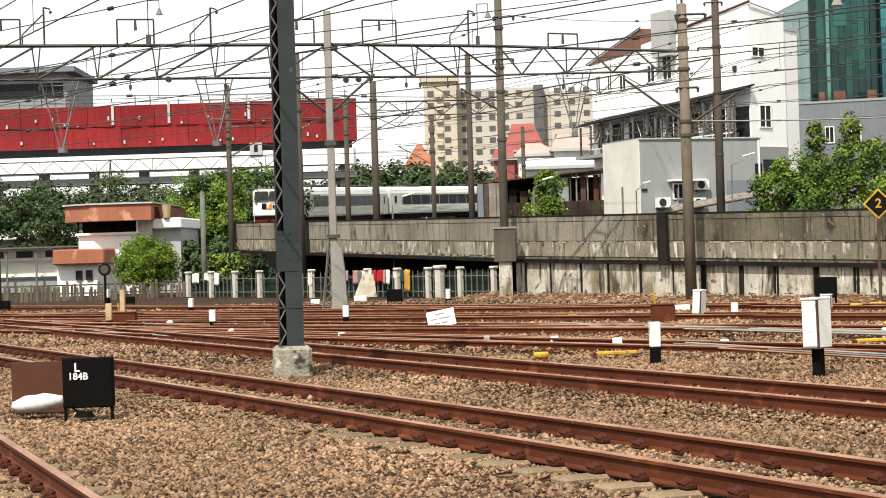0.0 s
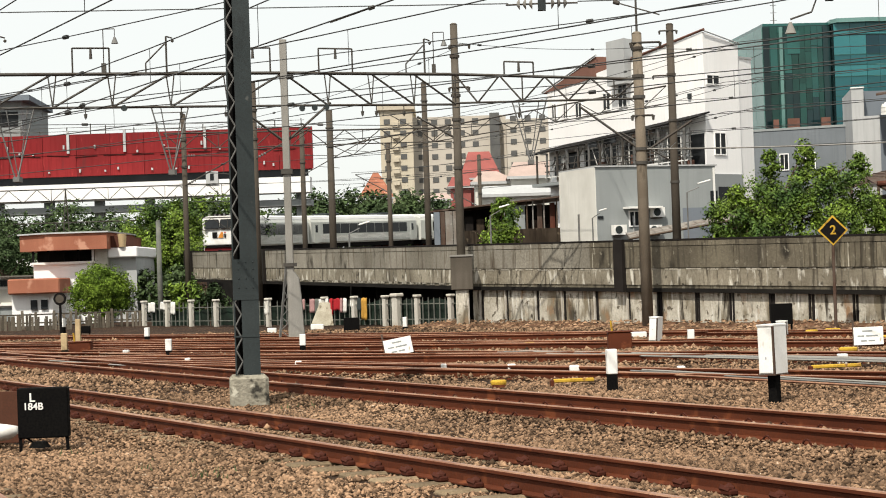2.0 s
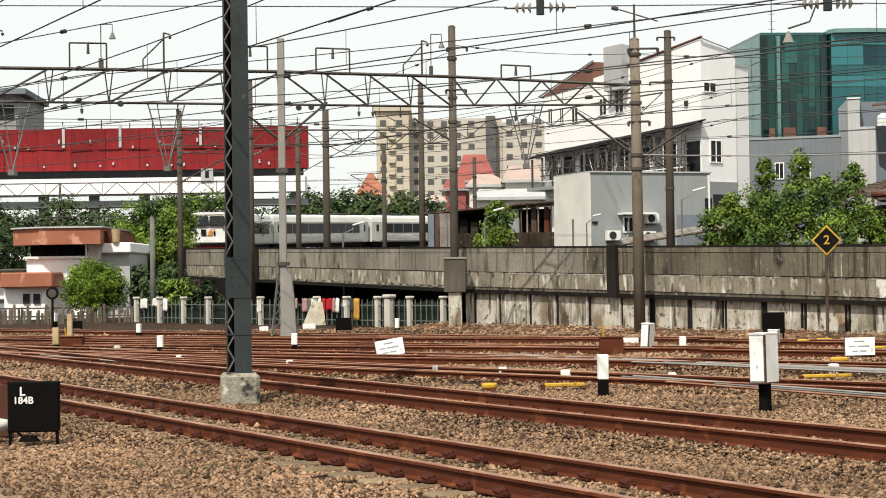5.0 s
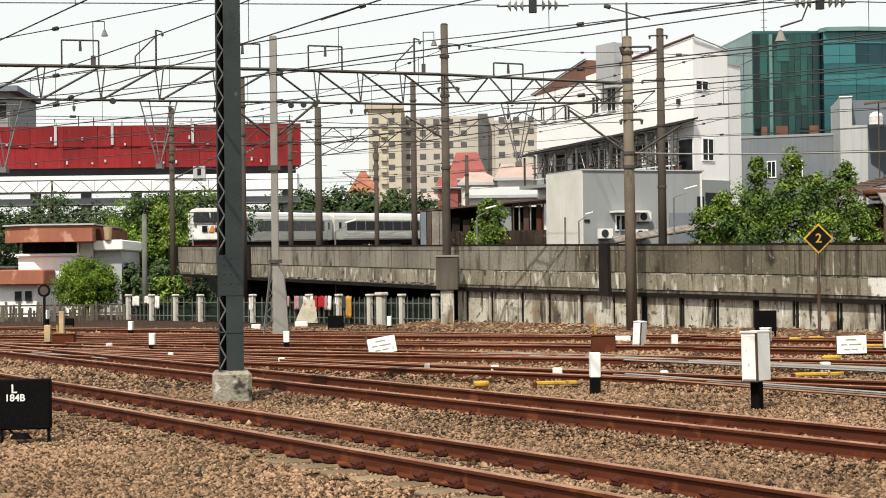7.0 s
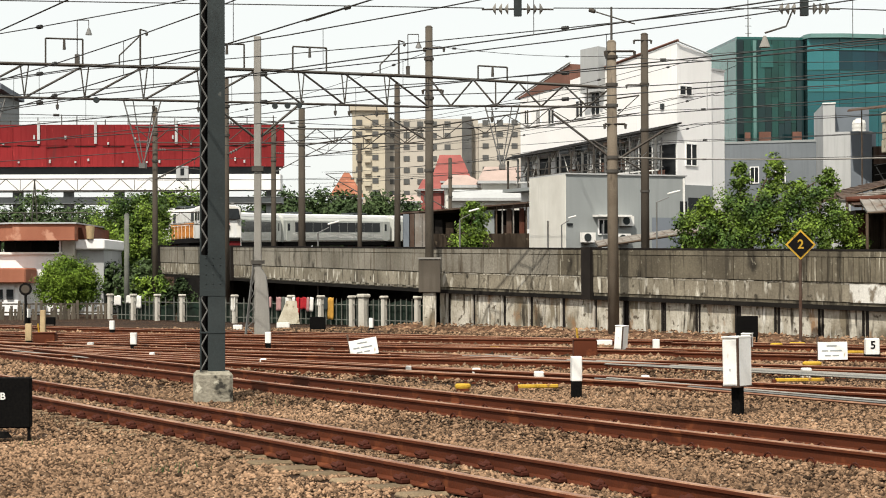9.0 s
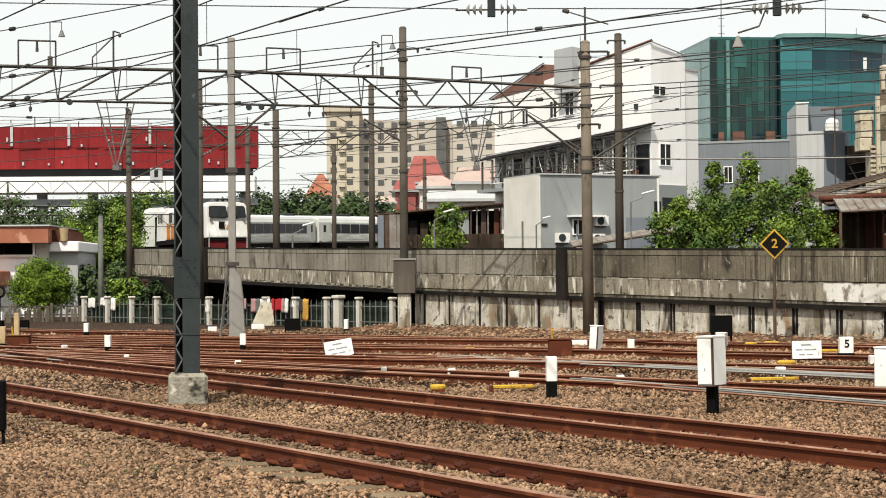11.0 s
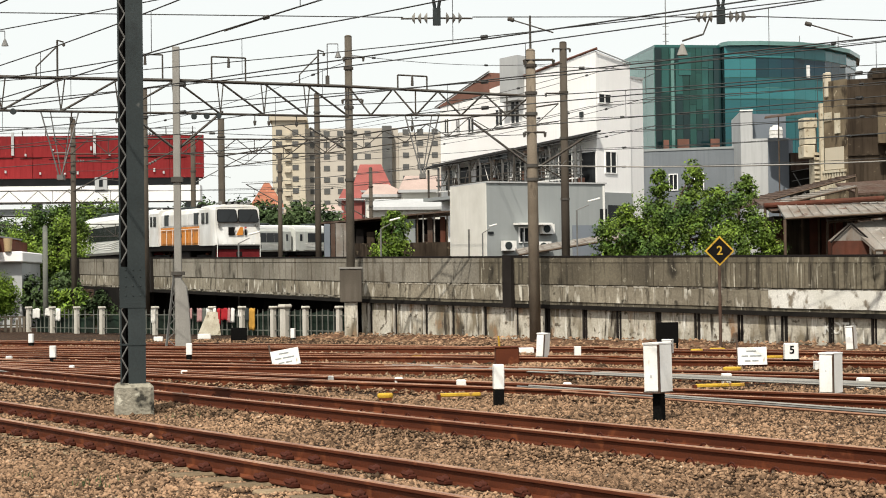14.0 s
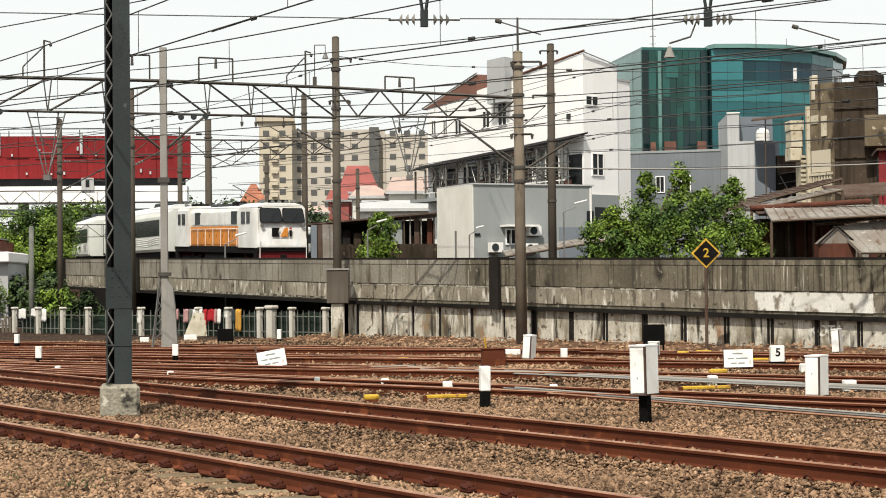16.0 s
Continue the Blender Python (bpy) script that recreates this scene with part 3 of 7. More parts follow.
dirt_bank()


def gapped_fence():
    f = thing("fence", "white posts and grey pickets of a trackside fence with laundry", "fence")
    a, b = Vector((-12.9, 80.6)), Vector((0.55, 65.2))
    d = (b - a).normalized()
    m = Matrix.Translation((a.x, a.y, 0)) @ Matrix.Rotation(math.atan2(d.y, d.x), 4, "Z")
    length = (b - a).length
    post = Shape().box(-0.085, 0.085, -0.085, 0.085, -0.1, 0.96, None, 0.015).box(-0.125, 0.125, -0.125, 0.125, 0.96, 1.06, None, 0.03).mesh("post", M_POST)
    picket = Shape().box(-0.015, 0.015, -0.015, 0.015, 0, 0.88).box(-0.009, 0.009, -0.009, 0.009, 0.88, 0.95).mesh("picket", M_FENCE)
    s = 0.0
    while s < length:
        o = part("post", post, None, f)
        o.matrix_basis = m @ Matrix.Translation((s, 0, 0))
        for i in range(1, 6):
            if s + i * 0.3 < length and random.random() < 0.92:
                p = part("picket", picket, None, f)
                p.matrix_basis = m @ Matrix.Translation((s + i * 0.3, 0, 0))
        s += 1.78
    r = Shape()
    for z in (0.18, 0.72):
        r.box(0, length, -0.012, 0.012, z, z + 0.03, m)
    part("fence_rail", r, M_FENCE, f)
    big = Shape().box(-0.15, 0.15, -0.14, 0.14, -0.1, 0.98, None, 0.03).box(-0.2, 0.2, -0.19, 0.19, 0.98, 1.12, None, 0.04)
    tp = part("gate_pillar", big, M_POST, f, "broad white gate pillar")
    tp.matrix_basis = Matrix.Translation((-1.93, 68.0, 0)) @ Matrix.Rotation(math.atan2(d.y, d.x), 4, "Z")
    return m


FM = gapped_fence()


def fence_net():
    for k, (s0, s1, h) in enumerate(((0.4, 4.6, 0.62), (4.7, 9.8, 0.7), (9.9, 15.2, 0.8), (15.3, 20.3, 0.86))):
        o = thing("netting", "dark green netting tied behind the fence", "netting", FM.copy(), "fence netting")
        rows = []
        for i in range(25):
            x = s0 + (s1 - s0) * i / 24
            y = 0.16 + 0.03 * math.sin(i * 1.7 + k)
            top = h + 0.05 * math.sin(i * 0.9 + k * 2)
            rows.append([(x, y, 0.0), (x, y + 0.015, 0.0), (x, y + 0.015, top), (x, y, top)])
        part("net", Shape().loft(rows), M_NET, o)


fence_net()


def laundry():
    g = "laundry on the fence"
    for s, w, h, mt, what in ((8.9, 0.22, 0.55, M_CLOTH_W, "white towel"), (11.2, 0.26, 0.4, M_CLOTH_P, "faded striped shirt"), (12.05, 0.2, 0.55, M_FENCE, "grey shirt"), (12.68, 0.14, 0.4, M_CLOTH_W, "white sock"), (13.55, 0.14, 0.5, M_CLOTH_P, "faded pink cloth"), (14.2, 0.22, 0.3, M_CLOTH_W, "white cloth"), (14.6, 0.18, 0.45, M_STEEL, "dark trousers"), (2.3, 0.3, 0.5, M_CLOTH_W, "white cloth"), (11.75, 0.3, 0.5, M_CLOTH_P, "faded pink shirt"), (12.35, 0.34, 0.48, M_CLOTH_W, "white shirt"), (12.95, 0.16, 0.6, M_CLOTH_R, "red cloth"), (13.3, 0.36, 0.42, M_CLOTH_R, "red shirt"), (13.75, 0.2, 0.5, M_CLOTH_W, "white cloth"), (14.9, 0.3, 0.78, M_CLOTH_O, "ochre cloth"), (0.7, 0.5, 0.4, M_CLOTH_W, "white cloth"), (1.5, 0.4, 0.3, M_CLOTH_W, "white cloth")):
        sh = Shape()
        rows = []
        for j in range(7):
            z = 0.98 - h * j / 6
            rows.append([(s - w / 2 + w * i / 6 + 0.01 * math.sin(j * 2 + s), -0.06 - 0.03 * math.sin(i * 2.1 + s * 3) - 0.004 * j, z - 0.02 * math.sin(i * 1.3 + s)) for i in range(7)] + [(s + w / 2 - w * i / 6, -0.035 - 0.03 * math.sin((6 - i) * 2.1 + s * 3), z - 0.02 * math.sin((6 - i) * 1.3 + s)) for i in range(7)])
        sh.loft(rows)
        o = part("laundry", sh, mt, None, f"{what} hung to dry over the trackside fence", True)
        o.matrix_basis = FM
        tagged(o, "", "laundry", g)


laundry()


# ---- masts and gantries ----
def steel_column():
    c = thing("steel_column", "grey painted laced steel catenary column on a concrete plinth", "column", Matrix.Translation((-2.88, 27.0, 0)) @ Matrix.Rotation(radians(8), 4, "Z"))
    p = Shape().box(-0.27, 0.27, -0.27, 0.27, -0.1, 0.40, None, 0.05)
    part("plinth", p, M_PLINTH, c, "worn concrete plinth", False)
    part("channel", Shape().box(-0.075, 0.165, -0.165, -0.15, 0.38, 9.6).box(0.15, 0.165, -0.15, 0.16, 0.38, 9.6), M_STEEL, c)
    # Black here stands in for shade inside the column, behind the lacing.
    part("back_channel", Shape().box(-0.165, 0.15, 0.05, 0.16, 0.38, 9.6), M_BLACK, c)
    part("angle", Shape().box(-0.185, -0.165, -0.165, -0.10, 0.38, 9.6), M_STEEL, c)
    bar = [Shape().bar((-0.17, -0.158, 0), (-0.08, -0.158, 0.165), 0.017).mesh("lacing_bar", M_GALV), Shape().bar((-0.08, -0.158, 0), (-0.17, -0.158, 0.165), 0.017).mesh("lacing_bar", M_GALV)]
    i, z = 0, 0.42
    while z < 9.4:
        if not 1.5 < z < 2.0:
            o = part("lacing_bar", bar[i % 2], None, c)
            o.matrix_basis = Matrix.Translation((0, 0, z))
        z += 0.165
        i += 1
    j = Shape().box(-0.188, 0.169, -0.172, -0.15, 1.45, 2.02)
    part("splice_plate", j, M_STEEL, c)
    part("strap", Shape().box(-0.19, 0.17, -0.174, 0.0, 0.93, 0.95), M_STEEL, c)
    b = Shape()
    for z in (1.62, 1.75, 1.88, 1.98):
        for x in (-0.1, 0.0, 0.1):
            b.ball((x, -0.172, z), 0.012)
    part("rivets", b, M_STEEL, c)


steel_column()


def pole(name, label, x, y, z0, z1, r, mt=M_POLE, lean=(0, 0), band=()):
    p = thing(name, label, "pole", Matrix.Translation((x, y, z0)), "catenary poles")
    h = z1 - z0
    part("shaft", Shape().tube((0, 0, -0.3), (lean[0] * h, lean[1] * h, h), r * 1.12, r * 0.92, 14), mt, p, "", True)
    part("cap", Shape().tube((lean[0] * h, lean[1] * h, h), (lean[0] * h, lean[1] * h, h + 0.05), r * 0.98, r * 0.6, 14), mt, p)
    for z in band:
        part("clamp", Shape().tube((lean[0] * z, lean[1] * z, z - z0), (lean[0] * z, lean[1] * z, z - z0 + 0.09), r * 1.2, None, 14), M_GANTRY, p, "steel clamp band")
    return p


def arm_on(p, z, reach):
    """A hinged cantilever with its insulators, tie and registration tube."""
    e = 1 if reach > 0 else -1
    part("cantilever", Shape().tube((0, -0.1, z - 0.9), (reach, -0.1, z + 0.35), 0.03, None, 7).tube((0, -0.1, z + 0.45), (reach, -0.1, z + 0.35), 0.022, None, 7), M_GANTRY, p, "hinged steel cantilever arm")
    part("registration_tube", Shape().tube((reach * 0.45, -0.1, z - 0.34), (reach * 1.05, -0.1, z - 0.5), 0.018, None, 6).tube((reach * 0.75, -0.1, z + 0.04), (reach * 0.72, -0.1, z - 0.42), 0.012, None, 6), M_GANTRY, p)
    for h2, up in ((z - 0.9, 0.19), (z + 0.45, -0.01)):
        for k in range(3):
            d = e * (0.22 + 0.11 * k)
            part("insulator", Shape().tube((d, -0.1, h2 + d * e * up * 2.6), (d + e * 0.06, -0.1, h2 + (d * e + 0.06) * up * 2.6), 0.075, 0.03, 10), M_GALV, p, "grey porcelain insulator disc")
    return p


def top_arm(p, z, x0, x1, hook=True):
    part("crossarm", Shape().bar((x0, -0.12, z), (x1, -0.12, z), 0.045), M_GANTRY, p, "short steel crossarm")
    for x in (x0, x1):
        part("insulator", Shape().tube((x, -0.12, z), (x, -0.12, z - 0.14 if hook else z + 0.14), 0.05, 0.03, 8), M_GANTRY, p)
    return p


pole_a = pole("catenary_pole", "brown concrete catenary pole at the viaduct wall", 0.38, 63.6, 0, 10.0, 0.135, M_POLE_M, (0.0007, 0), (7.6, 6.8, 8.9, 5.2))
part("collar", Shape().box(-0.36, 0.36, -0.3, 0.3, 1.2, 2.3, None, 0.02), M_POLE_M, pole_a, "square concrete collar")
part("collar_cap", Shape().box(-0.39, 0.39, -0.33, 0.33, 2.3, 2.36), M_POLE_L, pole_a)
part("stub", Shape().box(-0.22, 0.22, -0.2, 0.3, 0.0, 1.2, None, 0.02), M_WALL_LOW, pole_a, "whitewashed concrete stub")
pole_b = pole("catenary_pole", "brown concrete catenary pole before the retaining wall", 5.64, 55.3, 0, 8.48, 0.15, M_POLE_B, (-0.004, 0), (7.2, 6.6, 4.7, 5.1, 8.0))
pole_c = pole("catenary_pole", "dark concrete pole on the viaduct deck", 8.9, 75.0, 1.2, 11.2, 0.155, M_POLE, (0.0, 0), (9.2, 7.4, 5.0))
part("top_rod", Shape().tube((-0.03, 0, 8.4), (-0.03, 0, 9.5), 0.035, 0.03, 6), M_GANTRY, pole_b, "thin steel rod")
top_arm(pole_b, 8.2, -0.22, 0.62)
top_arm(pole_b, 6.1, -0.25, 0.35)
top_arm(pole_c, 9.75, -0.42, 0.25)
top_arm(pole_c, 8.0, -0.72, 0.1)
top_arm(pole_a, 9.3, -0.15, 0.5)
top_arm(pole_a, 7.9, -0.2, 0.45)
for p, z, s in ((pole_b, 5.0, 1.5), (pole_c, 4.6, -2.0), (pole_a, 6.2, -1.3)):
    part("stay", Shape().bar((0, 0, z), (s, 0.2, z + abs(s) * 0.62), 0.05), M_GANTRY, p, "diagonal steel stay")
for x, y, h, r in ((-7.54, 125, 12.7, 0.225), (-1.27, 120, 13.8, 0.185), (-8.0, 80, 10.0, 0.15), (-11.75, 86, 9.3, 0.12), (-9.75, 130, 12.0, 0.17), (2.0, 118, 9.0, 0.12), (-3.78, 125, 10.4, 0.145)):
    arm_on(pole("catenary_pole", "brown concrete catenary pole on the viaduct", x, y, 0, h, r, M_POLE, (0, 0), (h - 1.2, h - 2.4)), h - 2.3, 2.4 if x < -5 else -2.2)
pole("catenary_pole", "slender weathered pole beside the fence", -12.35, 81.6, 0, 4.4, 0.11, M_FENCE)
pole("catenary_pole", "slender weathered pole at the yard edge", -19.2, 74, 0, 4.8, 0.07, M_POLE)


def lattice_mast():
    c = thing("lattice_mast", "pale concrete mast with laced steel legs carrying the gantry", "mast", Matrix.Translation((-4.58, 55.0, 0)))
    part("base_plate", Shape().box(-0.55, 0.6, -0.4, 0.4, -0.05, 0.06, None, 0.02), M_PLINTH, c)
    part("shaft", Shape().box(-0.10, 0.10, -0.1, 0.1, 0.0, 8.62, None, 0.015), M_POLE_L, c)
    part("foot", Shape().loft([[(x, y, z) for x, y in ((-0.05, -0.16), (w, -0.16), (w, 0.16), (-0.05, 0.16))] for z, w in ((0, 0.36), (1.2, 0.3), (1.75, 0.24), (1.95, 0.12))]), M_POLE_L, c, "flared pale concrete foot")
    leg = Shape().bar((-0.36, -0.15, 0.0), (-0.12, -0.12, 2.1), 0.035).bar((-0.36, 0.15, 0.0), (-0.12, 0.12, 2.1), 0.035)
    part("leg", leg, M_GALV, c)
    for i in range(10):
        z = 0.1 + 0.19 * i
        x0, x1 = -0.34 + 0.11 * z, -0.1
        part("lacing_bar", Shape().bar((x0, -0.15, z), (x1, -0.15, z + 0.19), 0.016) if i % 2 else Shape().bar((x1, -0.15, z), (x0 + 0.02, -0.15, z + 0.19), 0.016), M_GALV, c)
    part("clamp", Shape().box(-0.16, 0.16, -0.16, 0.16, 4.75, 4.9), M_GANTRY, c)
    part("clamp", Shape().box(-0.18, 0.18, -0.16, 0.16, 2.1, 2.2), M_GANTRY, c)


lattice_mast()


def gantry(name, label, a, b, z0, z1, bays, thick=0.055, kind=0):
    """A lattice beam from a to b between the heights z0 and z1 (pairs at a and b)."""
    g = thing(name, label, "gantry")
    a, b = Vector(a), Vector(b)

    def at(f, top):
        p = a + (b - a) * f
        z = z1 if top else z0
        return (p.x, p.y, z[0] + (z[1] - z[0]) * f)
    part("top_chord", Shape().bar(at(0, 1), at(1, 1), thick * 1.25), M_GANTRY, g)
    part("bottom_chord", Shape().bar(at(0, 0), at(1, 0), thick * 0.9), M_GANTRY, g)
    for i in range(bays):
        f0, f1 = i / bays, (i + 1) / bays
        if kind in (0, 2):
            part("diagonal", Shape().bar(at(f0, kind == 2), at(f1, kind == 0), thick * 0.8), M_GANTRY, g)
            for e in (-0.07, 0.07):
                part("vertical", Shape().bar(at(f1, 0), at(min(1, f1 + e / bays), 1), thick * 0.5), M_GANTRY, g)
        else:
            fm = (f0 + f1) / 2
            part("diagonal", Shape().bar(at(f0, 1), at(fm, 0), thick * 0.75), M_GANTRY, g)
            part("diagonal", Shape().bar(at(fm, 0), at(f1, 1), thick * 0.75), M_GANTRY, g)
            if i % 2:
                part("vertical", Shape().bar(at(fm, 0), at(fm, 1), thick * 0.6), M_GANTRY, g)
    return g


G1 = gantry("gantry", "weathered lattice steel catenary gantry over the yard", (-18.4, 49.4), (-4.6, 55.0), (6.55, 6.72), (7.45, 7.66), 9)
G1B = gantry("gantry", "weathered lattice steel catenary gantry over the yard", (-4.6, 55.0), (0.34, 57.3), (6.72, 6.79), (7.66, 7.69), 4, 0.055, 2)
G1C = gantry("gantry", "weathered lattice steel catenary gantry over the yard", (0.34, 57.3), (5.6, 55.5), (6.83, 6.62), (7.69, 7.18), 4, 0.05, 1)
gantry("gantry", "thin lattice gantry over the viaduct tracks", (-12.5, 85), (0.3, 86), (7.7, 7.7), (8.4, 8.3), 8, 0.04, 1)
gantry("gantry", "thin lattice gantry over the viaduct tracks", (-4.9, 84), (8.8, 76), (7.0, 8.2), (7.5, 8.9), 8, 0.035, 1)
for y, z, x0, x1 in ((118, 7.0, -34, -13), (126, 5.2, -38, -13.5)):
    g = gantry("gantry", "thin lattice gantry far down the line", (x0, y), (x1, y), (z, z), (z + 0.8, z + 0.8), 12, 0.04, 1)
    for x in (x0, (x0 + x1) / 2, x1):
        part("leg", Shape().bar((x - 0.5, y, 0), (x, y, z + 0.8), 0.05), M_GANTRY, g)
        part("leg", Shape().bar((x + 0.5, y, 0), (x, y, z + 0.8), 0.05), M_GANTRY, g)
# V supports hung under the yard gantry
for x, y, z1, z0, run in ((-11.7, 52.12, 6.66, 4.75, 0.406), (-7.7, 53.74, 6.7, 4.9, 0.406), (2.5, 56.56, 6.77, 5.0, -0.342), (-14.6, 50.94, 6.6, 4.7, 0.406)):
    g = thing("v_support", "pale steel V-shaped support hung from the gantry", "support", None, "V supports")
    for k in (-0.5, 0.5):
        part("leg", Shape().bar((x + 0.08 * k, y, z0), (x + k, y + run * k, z1), 0.03), M_GALV, g)
        part("inner_leg", Shape().bar((x + 0.02 * k, y + 0.3, z0), (x + 0.6 * k, y + 0.3, z1), 0.022), M_GALV, g)
    for f in (0.35, 0.65, 0.9):
        part("tie", Shape().bar((x - 0.5 * f, y, z0 + (z1 - z0) * f), (x + 0.5 * f, y, z0 + (z1 - z0) * f), 0.02), M_GALV, g)
    part("clamp", Shape().box(x - 0.09, x + 0.09, y - 0.05, y + 0.35, z0 - 0.12, z0 + 0.02), M_GALV, g)


def gantry_fittings():
    """Frames, horns, struts and hangers on the beam."""
    def pt(px, z):
        # along the beam by its x
        if px < -4.6:
            f = (px + 18.4) / 13.8
            return Vector((px, 49.4 + 5.6 * f, z + 7.45 + 0.21 * f))
        if px < 0.34:
            f = (px + 4.6) / 4.94
            return Vector((px, 55 + 2.3 * f, z + 7.66 + 0.03 * f))
        f = (px - 0.34) / 5.26
        return Vector((px, 57.3 - 1.8 * f, z + 7.69 - 0.51 * f))
    for x in (-13.6, -10.2, -5.9, -3.6, 1.8):
        fr = thing("portal_frame", "small steel portal frame on the gantry", "bracket", None, "gantry frames")
        h = 0.42 if x > 1 else 0.72
        w = 0.95 if x < 1 else 0.85
        for k in (0, w):
            part("upright", Shape().bar(pt(x + k, 0), pt(x + k, h), 0.035), M_GANTRY, fr)
        part("crossbar", Shape().bar(pt(x, h), pt(x + w, h), 0.035), M_GANTRY, fr)
        part("hanger", Shape().tube(pt(x + w / 2, h), pt(x + w / 2, h - 0.3), 0.03, 0.045, 8), M_GANTRY, fr)
    for x in (-12.6, -8.3, -1.1):
        fr = thing("horn_bracket", "angled steel horn bracket on the gantry", "bracket", None, "gantry horns")
        part("upright", Shape().bar(pt(x + 0.55, 0), pt(x + 0.55, 1.05), 0.04), M_GANTRY, fr)
        part("strut", Shape().bar(pt(x, 0), pt(x, 0.3), 0.03).bar(pt(x, 0.3), pt(x + 0.52, 0.85), 0.03), M_GANTRY, fr)
        part("tip", Shape().bar(pt(x + 0.55, 1.05), pt(x + 0.72, 1.0), 0.03).ball(pt(x + 0.72, 0.92), 0.05), M_GANTRY, fr)
    for x, dx in ((-4.6, 1.3), (-4.6, -1.4), (5.55, -1.6)):
        st = thing("knee_brace", "diagonal steel knee brace of the gantry", "brace", None, "gantry braces")
        part("brace", Shape().bar(pt(x, -2.0), pt(x + dx, -0.85), 0.05), M_GANTRY, st)
    for x in (-14.5, -12.2, -9.9, -7.4, -6.2, -2.4, -2.0, -1.2, 2.2):
        h = thing("hanger", "insulated catenary hanger under the gantry", "insulator", None, "hangers")
        part("rod", Shape().tube(pt(x, -0.9), pt(x, -1.25), 0.015, None, 6), M_GANTRY, h)
        part("insulator", Shape().tube(pt(x, -1.1), pt(x, -1.22), 0.05, 0.035, 8), M_GANTRY, h)
    for x, z in ((-4.1, -1.02), (-3.75, -1.0), (-3.42, -0.98), (-8.9, -0.95)):
        o = thing("round_weight", "round dark balance disc on the line", "disc", None, "discs")
        part("disc", Shape().tube(pt(x, z) + Vector((0, -0.05, 0)), pt(x, z) + Vector((0, 0.05, 0)), 0.085, None, 14), M_STEEL, o)


gantry_fittings()


def wires():
    def wire(points, r=0.012, label="dark sagging overhead line wire"):
        s = Shape()
        points = [Vector(p) for p in points]
        way = (points[-1] - points[0]).normalized()
        u = way.cross(Vector((0, 0, 1))) if abs(way.z) < 0.9 else Vector((1, 0, 0))
        u.normalize()
        w = u.cross(way)
        s.loft([[p + u * r, p + w * r, p - u * r, p - w * r] for p in points])
        for f in ((0.18, 0.55) if len(points) > 4 else ()):
            p = points[int(f * len(points))]
            s.tube(p - way * 0.08, p + way * 0.08, r * 4, None, 6)
        o = part("overhead_wire", s, M_WIRE, None, label)
        tagged(o, "", "wire", "overhead wires")

    def sag(a, b, dip, n=10):
        a, b = Vector(a), Vector(b)
        return [a + (b - a) * (i / n) - Vector((0, 0, dip * 4 * (i / n) * (1 - i / n))) for i in range(n + 1)]
    for k, (a, b) in enumerate(TRACKS[1:]):
        a, b = Vector(a), Vector(b)
        d = (b - a).normalized()
        n = Vector((d.y, -d.x))
        m = a + d * ((54 - a.y) / d.y) if k < 6 else a
        lo, hi = 5.25 + 0.1 * k, 6.4 + 0.08 * k
        p0, p2 = m - d * 42, m + d * 55
        for z, r, dip in ((lo, 0.006, 0.05), (hi, 0.007, 0.55), (hi + 0.83, 0.006, 0.35))[:2 + (k + 1) % 2]:
            wire(sag((p0.x, p0.y, z + 0.3), (m.x, m.y, z), dip))
            wire(sag((m.x, m.y, z), (p2.x, p2.y, z + 0.1), dip))
        for i in range(1, 8):
            f = i / 8
            q = m - d * 42 * f
            top = hi + 0.3 * f - 0.55 * 4 * f * (1 - f)
            wire([(q.x, q.y, lo + 0.3 * f - 0.05 * 4 * f * (1 - f)), (q.x, q.y, top)], 0.006, "thin vertical dropper wire of the overhead line")
    # viaduct lines, running with the wall
    for off, z in ((3, 7.3), (3, 8.4), (6, 7.5), (6, 8.7), (10, 7.8), (10, 9.0), (1, 9.6), (2, 6.6), (8, 10.4)):
        wire(sag((26 + off, 42 + off, z - 0.2), (8.9 + off * 0.4, 75 + off * 0.4, z + 0.4), 0.25))
        wire(sag((8.9 + off * 0.4, 75 + off * 0.4, z + 0.4), (-9 + off, 120, z + 1.0), 0.4))
    # cross-span lines between the poles
    for a, b, dip in (((5.62, 55.3, 8.05), (20, 52, 8.0), 0.3), ((5.62, 55.3, 4.7), (9.0, 75, 6.6), 0.1), ((-4.6, 55, 6.2), (5.62, 55.3, 6.05), 0.12), ((-18, 50, 6.3), (-4.6, 55, 6.3), 0.1), ((0.4, 63.6, 9.2), (-11.7, 86, 8.6), 0.4), ((0.4, 63.6, 9.4), (8.9, 75, 10.4), 0.2), ((-12, 86, 7.0), (9, 76, 7.3), 0.2), ((-12, 86, 6.2), (3, 90, 6.6), 0.2), ((-12, 86, 5.4), (3, 90, 5.8), 0.2), ((-14, 96, 6.6), (6, 100, 7.4), 0.2), ((8.9, 75, 8.2), (30, 62, 8.4), 0.2), ((8.9, 75, 6.3), (30, 60, 6.4), 0.3), ((8.9, 75, 7.0), (30, 58, 7.4), 0.3)):
        wire(sag(a, b, dip), 0.010)


wires()


